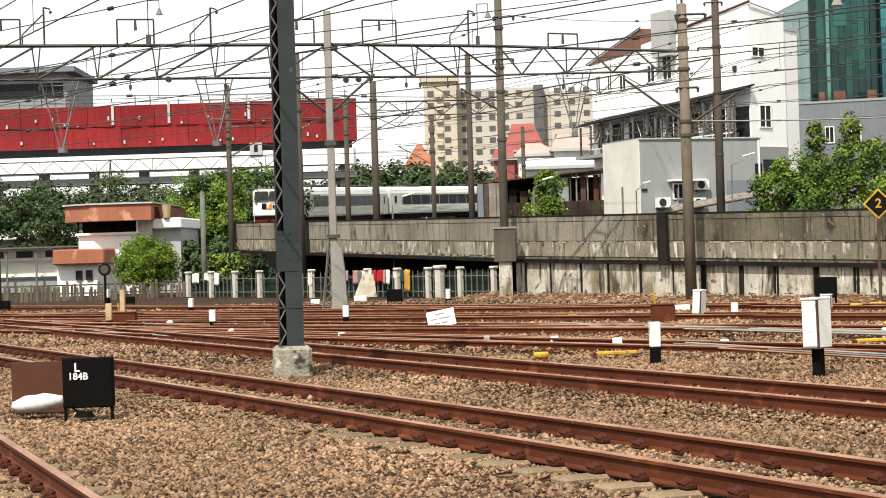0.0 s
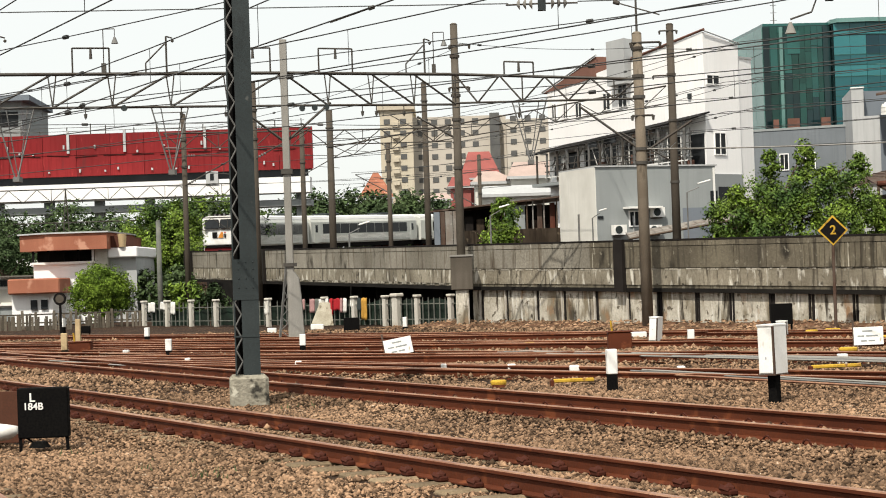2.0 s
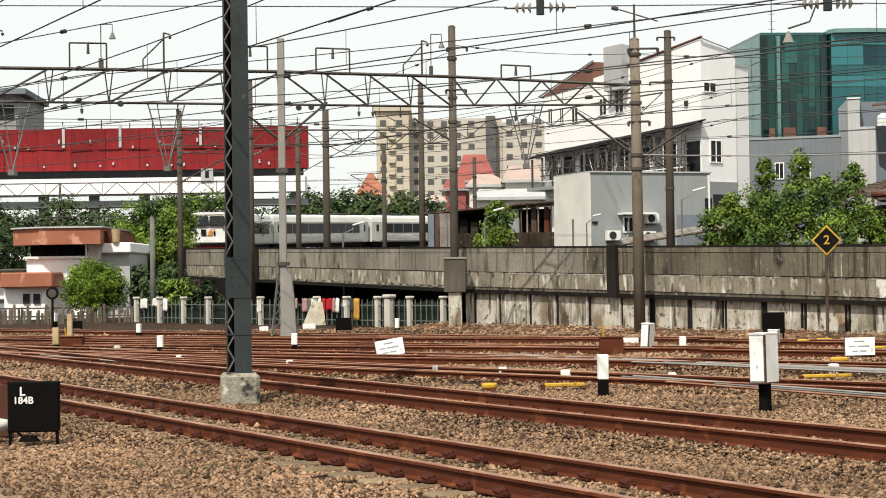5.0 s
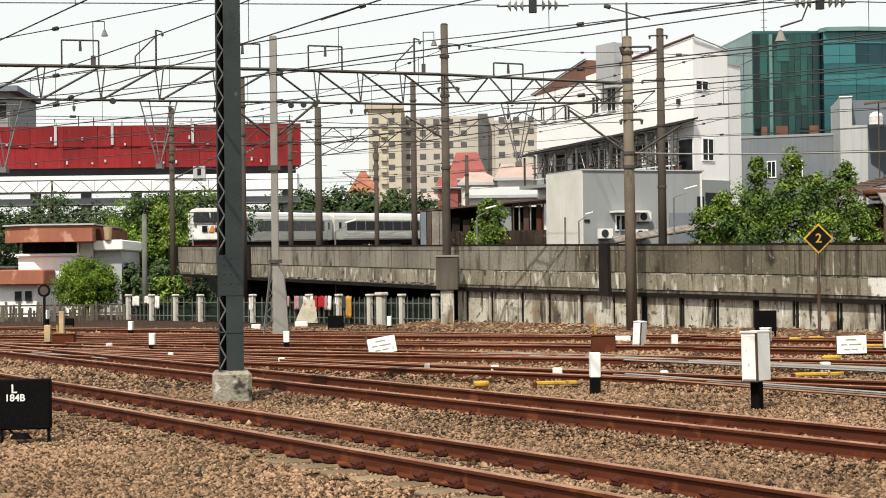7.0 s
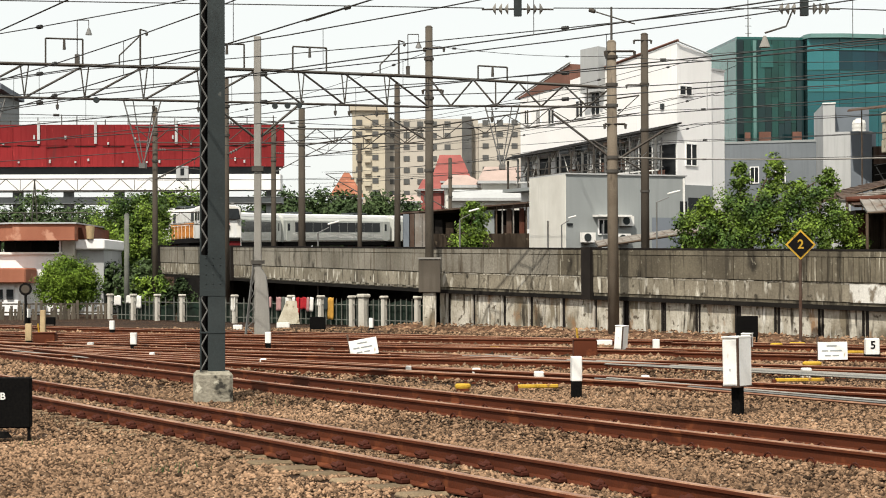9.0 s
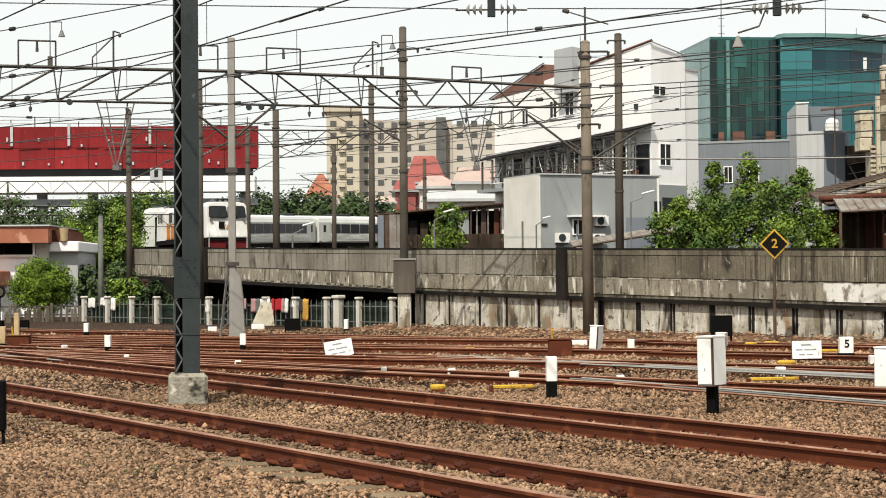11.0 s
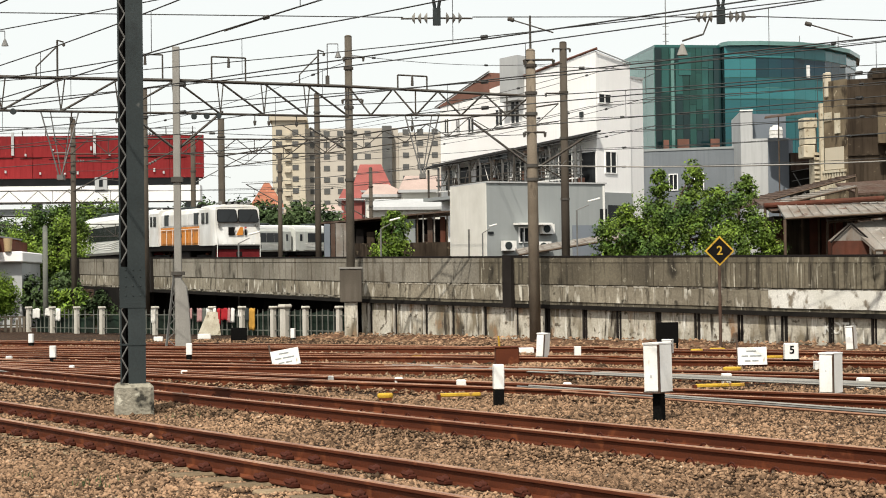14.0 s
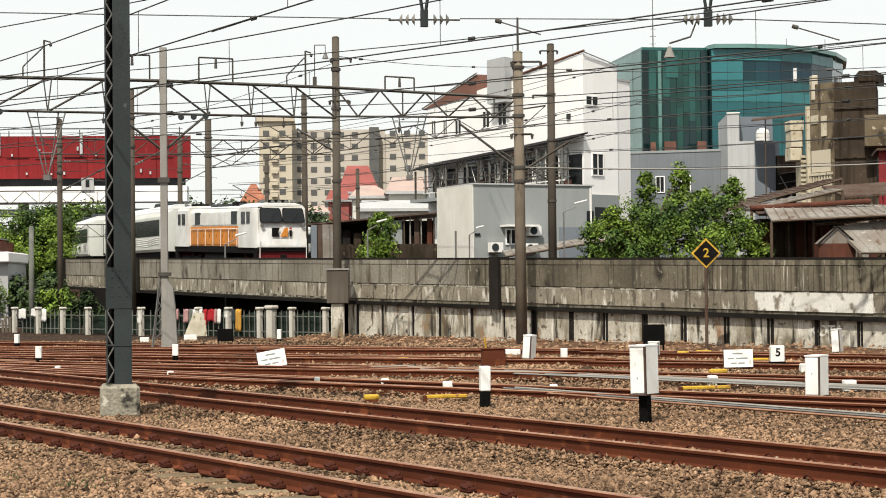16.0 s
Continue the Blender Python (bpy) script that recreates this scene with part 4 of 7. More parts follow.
def pale_cable():
    a, b = Vector((5.62, 55.3, 5.15)), Vector((24, 50, 5.5))
    pts = [a + (b - a) * (i / 12) - Vector((0, 0, 1.3 * (i / 12) * (1 - i / 12))) for i in range(13)]
    o = part("overhead_cable", Shape().loft([[p + Vector((0, 0.02 * u, 0.02 * w)) for u, w in ((1, 0), (0, 1), (-1, 0), (0, -1))] for p in pts]), M_POLE_L, None, "thick pale sagging cable from the pole")
    tagged(o, "", "cable")
    for x, y, z in ((-0.08, 57.1, 7.69), (-9.2, 53.1, 7.59)):
        l = thing("bell_lamp", "small bell-shaped lamp on a thin gantry bracket", "lamp", Matrix.Translation((x, y, z)), "bell lamps")
        part("upright", Shape().bar((-0.2, 0, 0), (-0.2, 0, 1.25), 0.02), M_GANTRY, l)
        part("arm", Shape().bar((-0.2, 0, 1.25), (0.12, 0, 1.25), 0.02).bar((0.12, 0, 1.25), (0.12, 0, 1.0), 0.015), M_GANTRY, l)
        part("bell", Shape().tube((0.12, 0, 0.84), (0.12, 0, 1.02), 0.1, 0.03, 12), M_GALV, l)
        part("weight", Shape().box(-0.26, -0.14, -0.06, 0.06, 0.0, 0.3), M_GANTRY, l)
    for x, y, z, dx in ((-4.08, 78.5, 3.53, 0.75), (1.75, 80, 4.1, 0.7), (10.6, 85, 5.0, 0.9), (6.9, 92, 4.2, 0.6)):
        l = thing("lamp_arm", "slim pale street lamp on an angled arm", "street lamp", Matrix.Translation((x, y, 0)), "street lamps")
        part("pole", Shape().tube((0, 0, 0), (0, 0, z), 0.035, None, 8), M_GALV, l)
        part("arm", Shape().tube((0, 0, z), (dx * 0.6, 0, z + 0.22), 0.022, None, 6), M_GALV, l)
        part("head", Shape().box(dx * 0.55, dx * 1.2, -0.07, 0.07, -0.035, 0.035, Matrix.Translation((0, 0, z + 0.25)) @ Matrix.Rotation(-0.25, 4, "Y"), 0.02), M_WHITE, l)


pale_cable()


def cross_gantry():
    """High beam over the near tracks that carries strings of insulators."""
    g = gantry("gantry", "lattice steel gantry with hanging insulator strings", (-15.0, 40.0), (17.0, 40.0), (8.7, 8.7), (9.6, 9.6), 16, 0.06, 1)
    for x in (-15.0, 17.0):
        part("leg", Shape().box(x - 0.15, x + 0.15, 39.85, 40.15, 0, 9.6), M_STEEL, g)
    for x in (2.1, 8.1):
        h = thing("insulator_string", "dark steel dropper with grey disc insulators each side", "insulator", None, "insulator strings")
        part("dropper", Shape().box(x - 0.08, x + 0.08, 39.93, 40.07, 7.15, 7.5).bar((x - 0.03, 40, 7.45), (x - 0.22, 40, 8.7), 0.05).bar((x + 0.03, 40, 7.45), (x + 0.22, 40, 8.7), 0.05), M_STEEL, h)
        for e in (-1, 1):
            for k in range(3):
                cx = x + e * (0.2 + 0.13 * k)
                part("disc", Shape().tube((cx, 40, 7.3), (cx + e * 0.06, 40, 7.3), 0.125, 0.04, 12), M_POLE_L, h, "grey porcelain disc")
            part("rod", Shape().tube((x, 40, 7.3), (x + e * 0.75, 40, 7.29), 0.02, None, 6), M_GANTRY, h)
    s = Shape()
    for a, b2 in (((-15, 40, 7.6), (1.4, 40, 7.32)), ((2.85, 40, 7.32), (7.35, 40, 7.3)), ((8.85, 40, 7.3), (17, 40, 7.0))):
        o = part("overhead_wire", Shape().tube(a, b2, 0.012, None, 5), M_WIRE, None, "dark cross-span wire between insulators")
        tagged(o, "", "wire", "overhead wires")
    for x, z, dx in ((3.6, 7.28, 0.9), (9.9, 7.15, 0.9), (-1.4, 7.35, -0.9)):
        o = thing("registration_arm", "thin steel registration arm under the cross-span", "bracket", None, "registration arms")
        part("arm", Shape().tube((x, 40, z), (x + dx, 39.6, z - 0.35), 0.016, None, 6), M_GANTRY, o)
        part("insulator", Shape().tube((x, 40, z), (x + dx * 0.12, 39.95, z - 0.04), 0.045, None, 8), M_GANTRY, o)


cross_gantry()


def span_lamp():
    """Bell lamp hung on a slanting arm from the cross-span."""
    o = thing("bell_lamp", "small pale bell lamp hung on a slanting arm", "lamp", None, "bell lamps")
    part("arm", Shape().tube((7.72, 40, 6.93), (7.27, 40, 6.79), 0.022, None, 6), M_GANTRY, o)
    part("hanger", Shape().tube((7.72, 40, 6.93), (7.87, 40, 7.3), 0.018, None, 6), M_GANTRY, o)
    part("bell", Shape().tube((7.27, 40, 6.49), (7.27, 40, 6.73), 0.12, 0.03, 12), M_POLE_L, o)


span_lamp()


# ---- buildings ----
def on_face(shape, a, b, f0, f1, z0, z1, out0, out1):
    """A box on the vertical face from a to b: f in metres along it, out in metres before it."""
    a, b = Vector(a), Vector(b)
    d = (b - a).normalized()
    n = Vector((d.y, -d.x))
    if n.dot(a) > 0:
        n = -n
    m = [a + d * f + n * o for f, o in ((f0, out0), (f1, out0), (f1, out1), (f0, out1))]
    return shape.prism([(p.x, p.y) for p in m], z0, z1)


def window_on(parent, a, b, f, w, z, h, sill=True):
    win = part("window", on_face(Shape(), a, b, f, f + w, z, z + h, -0.02, 0.03), M_WIN, parent, "dark window pane")
    fr = Shape()
    for p in ((f - 0.06, f, z - 0.06, z + h + 0.06), (f + w, f + w + 0.06, z - 0.06, z + h + 0.06), (f, f + w, z + h, z + h + 0.06), (f, f + w, z - 0.06, z), (f + w / 2 - 0.02, f + w / 2 + 0.02, z, z + h)):
        on_face(fr, a, b, *p, 0.0, 0.07)
    part("frame", fr, M_WPLASTER, win)
    if sill:
        part("sill", on_face(Shape(), a, b, f - 0.12, f + w + 0.12, z - 0.14, z - 0.06, 0.0, 0.16), M_WPLASTER, win)
    return win


def white_building():
    h = thing("white_building", "white plastered building with an open railed gallery", "building")
    L, C, R, K = (6.5, 121.0), (14.25, 105.0), (16.45, 107.0), (10.5, 125.0)
    tops = (13.0, 14.55, 14.0, 13.2)
    box = [(x, y, 0) for x, y in (L, C, R, K)] + [(x, y, z) for (x, y), z in zip((L, C, R, K), tops)]
    part("wall", Shape().add(box, [(3, 2, 1, 0), (0, 1, 5, 4), (1, 2, 6, 5), (2, 3, 7, 6), (3, 0, 4, 7), (4, 5, 6), (4, 6, 7)]), M_WPLASTER, h)
    part("side_wing", Shape().prism([(16.4, 107.05), (17.35, 108.2), (14.5, 121), (12, 121)], 0, 13.25), M_WPLASTER, h)
    part("wing_coping", Shape().prism([(16.38, 106.98), (17.42, 108.18), (17.3, 108.6), (16.3, 107.4)], 13.25, 13.37), M_GREY_L, h)
    part("base_wall", on_face(Shape(), C, R, 0.0, 2.9, 0, 6.75, 0.0, 0.12), M_GREY, h, "grey unpainted base")
    part("doorway", on_face(Shape(), C, R, 0.75, 1.75, 5.0, 6.05, 0.12, 0.14), M_WIN, h)
    # brown roof slope behind the eaves, thin verge further on
    tri = [(6.2, 121.5, 12.95), (9.15, 115.4, 13.3), (9.2, 115.5, 14.55)]
    back = [(x + 1.8, y + 0.9, z) for x, y, z in tri]
    part("roof", Shape().add(tri + back, [(0, 1, 2), (5, 4, 3), (0, 3, 4, 1), (1, 4, 5, 2), (2, 5, 3, 0)]), M_TILE, h, "brown tiled roof slope")
    part("verge_board", Shape().bar((6.2, 121.6, 13.05), (9.2, 115.3, 14.62), 0.09), M_GREY_L, h)
    part("roof_edge", Shape().bar((10.9, 111.8, 13.92), (14.3, 104.85, 14.66), 0.11), M_TILE, h, "brown tiled verge")
    part("gable_coping", Shape().bar((14.3, 104.9, 14.6), (16.5, 106.95, 14.06), 0.06), M_GREY_L, h)
    part("stair_tower", Shape().prism([(9.62, 113.0), (10.5, 111.2), (11.1, 112.0), (10.4, 114.2)], 12.5, 15.1), M_GREY_L, h, "pale rendered stair tower")
    for f, w, z, hh in ((0.64, 0.5, 11.3, 0.85), (2.12, 0.45, 11.2, 0.85), (3.61, 0.7, 11.1, 0.85), (6.96, 0.77, 11.24, 0.95), (8.76, 0.9, 11.25, 1.25)):
        window_on(h, L, C, f, w, z, hh, False)
    window_on(h, L, C, 0.7, 0.9, 7.6, 1.3, False)
    # gallery with sloping awning, posts and rails
    d = (Vector(C) - Vector(L)).normalized()
    n = -Vector((d.y, -d.x)) if Vector((d.y, -d.x)).dot(Vector(L)) > 0 else Vector((d.y, -d.x))
    a0, a1 = Vector(L) - d * 0.3, Vector(L) + d * 18.2
    v = [((p + n * o).x, (p + n * o).y, z) for p, o, z in ((a0, 0, 9.45), (a1, 0, 10.15), (a1, 1.3, 9.75), (a0, 1.3, 9.05))]
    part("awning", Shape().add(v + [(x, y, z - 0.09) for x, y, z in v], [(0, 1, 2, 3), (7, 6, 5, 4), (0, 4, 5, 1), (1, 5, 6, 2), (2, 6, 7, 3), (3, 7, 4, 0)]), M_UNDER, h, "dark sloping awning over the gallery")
    part("gallery_floor", on_face(Shape(), L, C, 0, 17.7, 7.0, 7.2, 0.0, 1.3), M_GREY, h)
    # Flat dark panel on the wall imitates the recess shade under the awning.
    part("gallery_shade", on_face(Shape(), L, C, 2.0, 17.6, 7.2, 9.0, -0.02, 0.03), M_WIN, h, "dark panel coloured for shade behind the gallery")
    for i in range(7):
        part("gallery_pier", on_face(Shape(), L, C, 1.75 + i * 2.3, 2.3 + i * 2.3, 7.2, 9.3, 0.0, 0.12), M_WPLASTER, h)
    for i in range(14):
        f = 0.4 + i * 1.3
        part("gallery_post", on_face(Shape(), L, C, f, f + 0.1, 7.2, 8.95 + f * 0.04, 1.1, 1.2), M_GALV if i % 2 else M_GANTRY, h)
    for z in (7.5, 7.85, 8.2):
        part("gallery_rail", on_face(Shape(), L, C, 1.5, 17.6, z, z + 0.06, 1.12, 1.18), M_WHITE if z < 7.6 else M_GANTRY, h)
    for i in range(18):
        f = 9.6 + i * 0.46
        part("scaffold_pole", on_face(Shape(), L, C, f, f + 0.05, 7.2, 8.9 + f * 0.04 - rnd(0, 0.4), 0.8, 0.85), M_GALV if i % 3 else M_WHITE, h)
    for z in (7.7, 8.1, 8.5, 8.95):
        part("scaffold_rail", on_face(Shape(), L, C, 9.4, 17.6, z, z + 0.05, 0.8, 0.86), M_GALV, h)
    for i in range(5):
        f = 2.5 + 2.9 * i
        p, q = Vector(L) + d * f + n * 1.15, Vector(L) + d * (f + 1.1) + n * 1.15
        part("knee_strut", Shape().bar((p.x, p.y, 8.2), (q.x, q.y, 9.05 + f * 0.04), 0.04), M_GANTRY, h)
    for i in range(30):
        f = rnd(1.5, 17.0)
        part("stored_box", on_face(Shape(), L, C, f, f + rnd(0.15, 0.6), 7.2, 7.2 + rnd(0.3, 1.2), 0.4, 0.8), random.choice((M_TIN, M_DARK, M_GREY_L, M_WHITE, M_DARK, M_TILE)), h)
    for i in range(26):
        f, w = rnd(1.2, 16.0), rnd(-0.9, 0.9)
        p, q = Vector(L) + d * f + n * 0.95, Vector(L) + d * (f + w) + n * 0.95
        part("loose_pole", Shape().bar((p.x, p.y, rnd(7.3, 8.0)), (q.x, q.y, rnd(8.2, 9.0) + f * 0.03), 0.03), random.choice((M_GANTRY, M_UNDER, M_GALV, M_WHITE)), h)
    for i in range(9):
        f = rnd(2.5, 15.5)
        part("awning_fringe", on_face(Shape(), L, C, f, f + rnd(0.5, 1.3), 8.7 + f * 0.04, 9.0 + f * 0.04, 1.2, 1.24), random.choice((M_UNDER, M_TIN, M_WIN)), h, "ragged dark awning fringe")
    # end wall
    window_on(h, C, R, 0.2, 1.0, 11.72, 0.45, False)
    window_on(h, C, R, 0.7, 0.9, 7.85, 1.15, False)
    part("lamp_disc", on_face(Shape(), L, C, 16.2, 16.5, 11.0, 11.3, 0.0, 0.1), M_STEEL, h, "round wall lamp")
    return h


white_building()


def grey_block():
    h = thing("grey_annex", "grey rendered flat-roofed annex with air conditioners", "building")
    L, C, R = (5.95, 101.5), (7.5, 97.0), (13.9, 99.5)
    part("wall", Shape().prism([L, C, R, (12.4, 104.5)], 0, 6.9), M_GREY, h)
    part("side_wall", on_face(Shape(), L, C, 0.0, 4.76, 0.2, 6.9, 0.0, 0.05), M_OFFWHITE, h, "cream side wall")
    for f in (2.6,):
        part("pipe", on_face(Shape(), L, C, f, f + 0.06, 0.5, 4.6, 0.05, 0.14), M_GALV, h)
    part("roof_coping", Shape().prism([(5.9, 101.5), (7.48, 96.9), (14.0, 99.45), (12.5, 104.6)], 6.9, 6.97), M_GREY_L, h)
    part("wall_vent", on_face(Shape(), C, R, 0.05, 0.35, 4.3, 4.42, 0.0, 0.06), M_WIN, h)
    part("rain_pipe", on_face(Shape(), C, R, 2.0, 2.06, 2.0, 4.4, 0.0, 0.07), M_GREY_L, h)
    part("patch", on_face(Shape(), C, R, 4.9, 6.5, 2.6, 4.75, 0.0, 0.04), M_GREY_D, h, "darker paint patch")
    part("canopy", on_face(Shape(), C, R, 1.5, 3.4, 4.75, 4.85, 0.0, 0.7), M_WHITE, h)
    win = window_on(h, C, R, 1.85, 0.5, 3.9, 0.7, False)
    part("door", on_face(Shape(), C, R, 6.55, 6.95, 3.6, 5.6, 0.0, 0.05), M_WIN, h)
    part("drain_pipe", on_face(Shape(), C, R, 6.72, 6.8, 2.0, 6.8, 0.0, 0.1), M_WHITE, h)
    return L, C, R


GL, GC, GR = grey_block()


def air_con(f, z):
    a, b = GC, GR
    o = thing("air_conditioner", "white outdoor air conditioner on the grey wall", "air conditioner", None, "air conditioners")
    part("case", on_face(Shape(), a, b, f, f + 0.72, z, z + 0.5, 0.08, 0.4), M_WHITE, o)
    d = (Vector(b) - Vector(a)).normalized()
    n = Vector((d.y, -d.x))
    c = Vector(a) + d * (f + 0.27) + n * 0.41
    part("fan_grille", Shape().tube((c.x, c.y, z + 0.25), (c.x + n.x * 0.02, c.y + n.y * 0.02, z + 0.25), 0.2, None, 14), M_STEEL, o)
    part("bracket", on_face(Shape(), a, b, f + 0.1, f + 0.6, z - 0.08, z, 0.0, 0.36), M_GANTRY, o)


air_con(0.75, 3.45)
air_con(2.95, 4.3)
air_con(2.75, 3.4)


def glass_building():
    h = thing("glass_building", "teal glass curtain-wall office block with a curved side", "building")
    P = [(23.9, 162.0), (25.05, 150.0), (30.4, 150.5)]
    q = [(30.5, 149.6), (33.0, 149.5)] + [(33.0 + 12.3 * math.sin(a), 149.5 + 20 * (1 - math.cos(a))) for a in [radians(x) for x in (15, 30, 45, 60, 75, 90)]]
    part("core", Shape().prism(P + q + [(40, 185), (24, 185)], 0, 20.3), M_GLASS_D, h)
    part("rim", Shape().prism([(30.3, 149.9)] + [(x * 1.006, y * 0.996) for x, y in q] + [(40, 185), (31, 185)], 20.3, 20.62), M_GLASS_P, h, "pale projecting roof rim")
    part("roof_cap", Shape().prism([P[0], P[1], P[2], (31, 180), (24, 180)], 20.3, 20.5), M_GLASS_G, h)
    # pale green flank, in storeys
    for i in range(6):
        for k in range(5):
            part("pane", on_face(Shape(), P[0], P[1], 2.4 * k + 0.03, 2.4 * k + 2.37, 8.0 + 2.05 * i, 10.0 + 2.05 * i, 0.0, 0.06), M_GLASS_P, h)
    # dark green bay of tall narrow panes
    f = 0.06
    while f < 4.6:
        w = rnd(0.28, 0.62)
        z = 12.0
        while z < 20.2:
            hh = min(rnd(1.6, 4.2), 20.25 - z)
            part("pane", on_face(Shape(), P[1], P[2], f + 0.015, min(f + w, 4.75) - 0.015, z + 0.015, z + hh - 0.015, 0.0, 0.06 + rnd(0, 0.02)), random.choice((M_GLASS_F, M_GLASS_F, M_GLASS_G, M_GLASS_D)), h)
            z += hh
        f += w
    part("column_strip", on_face(Shape(), P[1], P[2], 1.25, 1.5, 9.0, 20.2, 0.08, 0.25), M_GLASS_P, h)
    part("dark_edge", on_face(Shape(), P[1], P[2], 0.0, 0.45, 9.0, 20.1, 0.08, 0.14), M_GLASS_D, h)
    part("shaft", on_face(Shape(), P[1], P[2], 4.75, 5.3, 9.0, 20.2, 0.08, 0.2), M_GLASS_D, h, "dark vertical shaft")
    part("panel", on_face(Shape(), P[1], P[2], 1.9, 2.9, 18.1, 19.9, 0.09, 0.13), M_GLASS_G, h)
    # curved facade: pale head band, dark strip of glazing, broad teal bands
    bands = ((8.0, 11.0, M_GLASS, 0.06), (11.0, 12.9, M_GLASS, 0.06), (12.95, 14.6, M_GLASS, 0.06), (14.65, 16.1, M_GLASS, 0.06), (16.15, 17.0, M_GLASS_L, 0.08), (17.05, 17.8, M_GLASS, 0.07), (17.8, 19.35, M_GLASS_B, 0.02), (19.4, 20.3, M_GLASS_L, 0.10))
    for fi, (a, b) in enumerate(zip(q, q[1:])):
        ln = (Vector(b) - Vector(a)).length
        cols = max(2, round(ln / 1.25))
        wd = ln / cols
        for z0, z1, mt, o in bands:
            for i in range(cols):
                m2 = M_GLASS_L if mt is M_GLASS_B and fi == 0 else mt
                part("pane", on_face(Shape(), a, b, i * wd + 0.012, (i + 1) * wd - 0.012, z0, z1 - 0.02, 0.0, o), m2, h)
            part("transom", on_face(Shape(), a, b, 0, ln, z1 - 0.02, z1 + 0.05, 0.0, o + 0.02), M_GLASS_G, h)
        if fi in (2, 4):
            part("white_mullion", on_face(Shape(), a, b, ln * 0.4, ln * 0.4 + 0.22, 17.9, 18.9, 0.03, 0.2), M_WPLASTER, h)
    part("plant_room", Shape().box(30.5, 32.6, 160, 163, 20.5, 21.3), M_GREY_L, h, "small rooftop plant room")
    for f, w, z in ((0.6, 0.4, 12.9), (1.7, 0.9, 12.95), (4.3, 0.7, 12.95)):
        part("brick_parapet", on_face(Shape(), (24.9, 149.2), (36, 149.2), f, f + w, 8.5, z, 0.0, 0.3), M_TILE, h)
    for x, y, hh in ((26.3, 152, 5.5), (42.0, 172, 4.0), (36.0, 175, 3.0), (44.5, 168, 3.4)):
        part("antenna", Shape().tube((x, y, 19.5), (x, y, 20 + hh), 0.06, 0.03, 5), M_GALV, h, "thin roof antenna")
        for k in range(3):
            part("antenna_rung", Shape().bar((x - 0.25, y, 21 + 0.6 * k), (x + 0.25, y, 21 + 0.6 * k), 0.03), M_GALV, h)
    return h


glass_building()


def grey_wall_building():
    h = thing("grey_rear_building", "slate grey rendered building with small white-framed windows", "building")
    a, b = (18.0, 128.3), (26.5, 125.0)
    part("wall", Shape().prism([a, b, (28.5, 137), (20.5, 140)], 0, 10.5), M_GREY_M, h)
    part("parapet", on_face(Shape(), a, b, 0, 9.1, 10.5, 10.65, -0.3, 0.05), M_GREY, h)
    for f, w in ((0.9, 0.45), (4.35, 0.5), (6.05, 0.55)):
        window_on(h, a, b, f, w, 7.9, 1.0, False)
    t = thing("grey_tower_block", "pale grey narrow block beside a slate-coloured house", "building")
    part("wall", Shape().prism([(25.45, 120), (27.05, 119.5), (28, 126), (26.3, 127)], 0, 10.73), M_GREY_L, t)
    part("tall_panel", Shape().prism([(25.45, 120.02), (26.17, 119.82), (27, 126), (26.3, 126.9)], 10.73, 12.5), M_GREY_L, t)
    part("panel_coping", Shape().prism([(25.4, 119.95), (26.2, 119.75), (26.4, 121), (25.6, 121)], 12.5, 12.58), M_WHITE, t)
    part("upper_block", Shape().prism([(26.18, 120.9), (28.6, 121.1), (29, 126), (27, 127)], 0, 12.4), M_GREY_D, t)
    part("lower_block", Shape().prism([(27.05, 119.5), (28.4, 119.6), (29, 121), (27.4, 121.05)], 0, 10.75), M_GREY_D, t)
    # Solid block, coloured black to imitate the shaded void of the stairs.
    part("recess", Shape().prism([(28.45, 119.6), (30.4, 119.4), (30.6, 122), (28.6, 122)], 0, 9.8), M_SHADE_BLACK, t, "dark stair recess")
    part("recess_panel", Shape().prism([(28.5, 119.5), (30.1, 119.35), (30.1, 119.4), (28.5, 119.55)], 8.7, 9.8), M_TIN, t, "dull brown boarding")
    for z in (7.2, 8.0, 8.6):
        part("stair_rail", Shape().bar((28.5, 119.3, z), (30.0, 119.2, z + 0.25), 0.035), M_GALV, t)
    part("stair_string", Shape().bar((28.6, 119.25, 8.5), (29.5, 119.2, 6.9), 0.05), M_GALV, t)
    part("drain_pipe", Shape().tube((30.0, 119.2, 0), (30.0, 119.2, 10.9), 0.06, None, 6), M_UNDER, t)
    w = thing("water_tank", "white plastic rooftop water tank", "water tank", Matrix.Translation((27.75, 120.2, 10.75)))
    part("drum", Shape().tube((0, 0, 0), (0, 0, 0.2), 0.44, None, 16).tube((0, 0, 0.2), (0, 0, 0.26), 0.40, None, 16).tube((0, 0, 0.26), (0, 0, 0.46), 0.44, None, 16).tube((0, 0, 0.46), (0, 0, 0.52), 0.40, None, 16).tube((0, 0, 0.52), (0, 0, 0.74), 0.44, 0.36, 16), M_WHITE, w)
    part("lid", Shape().tube((0, 0, 0.74), (0, 0, 0.84), 0.24, 0.2, 12), M_WHITE, w)


grey_wall_building()


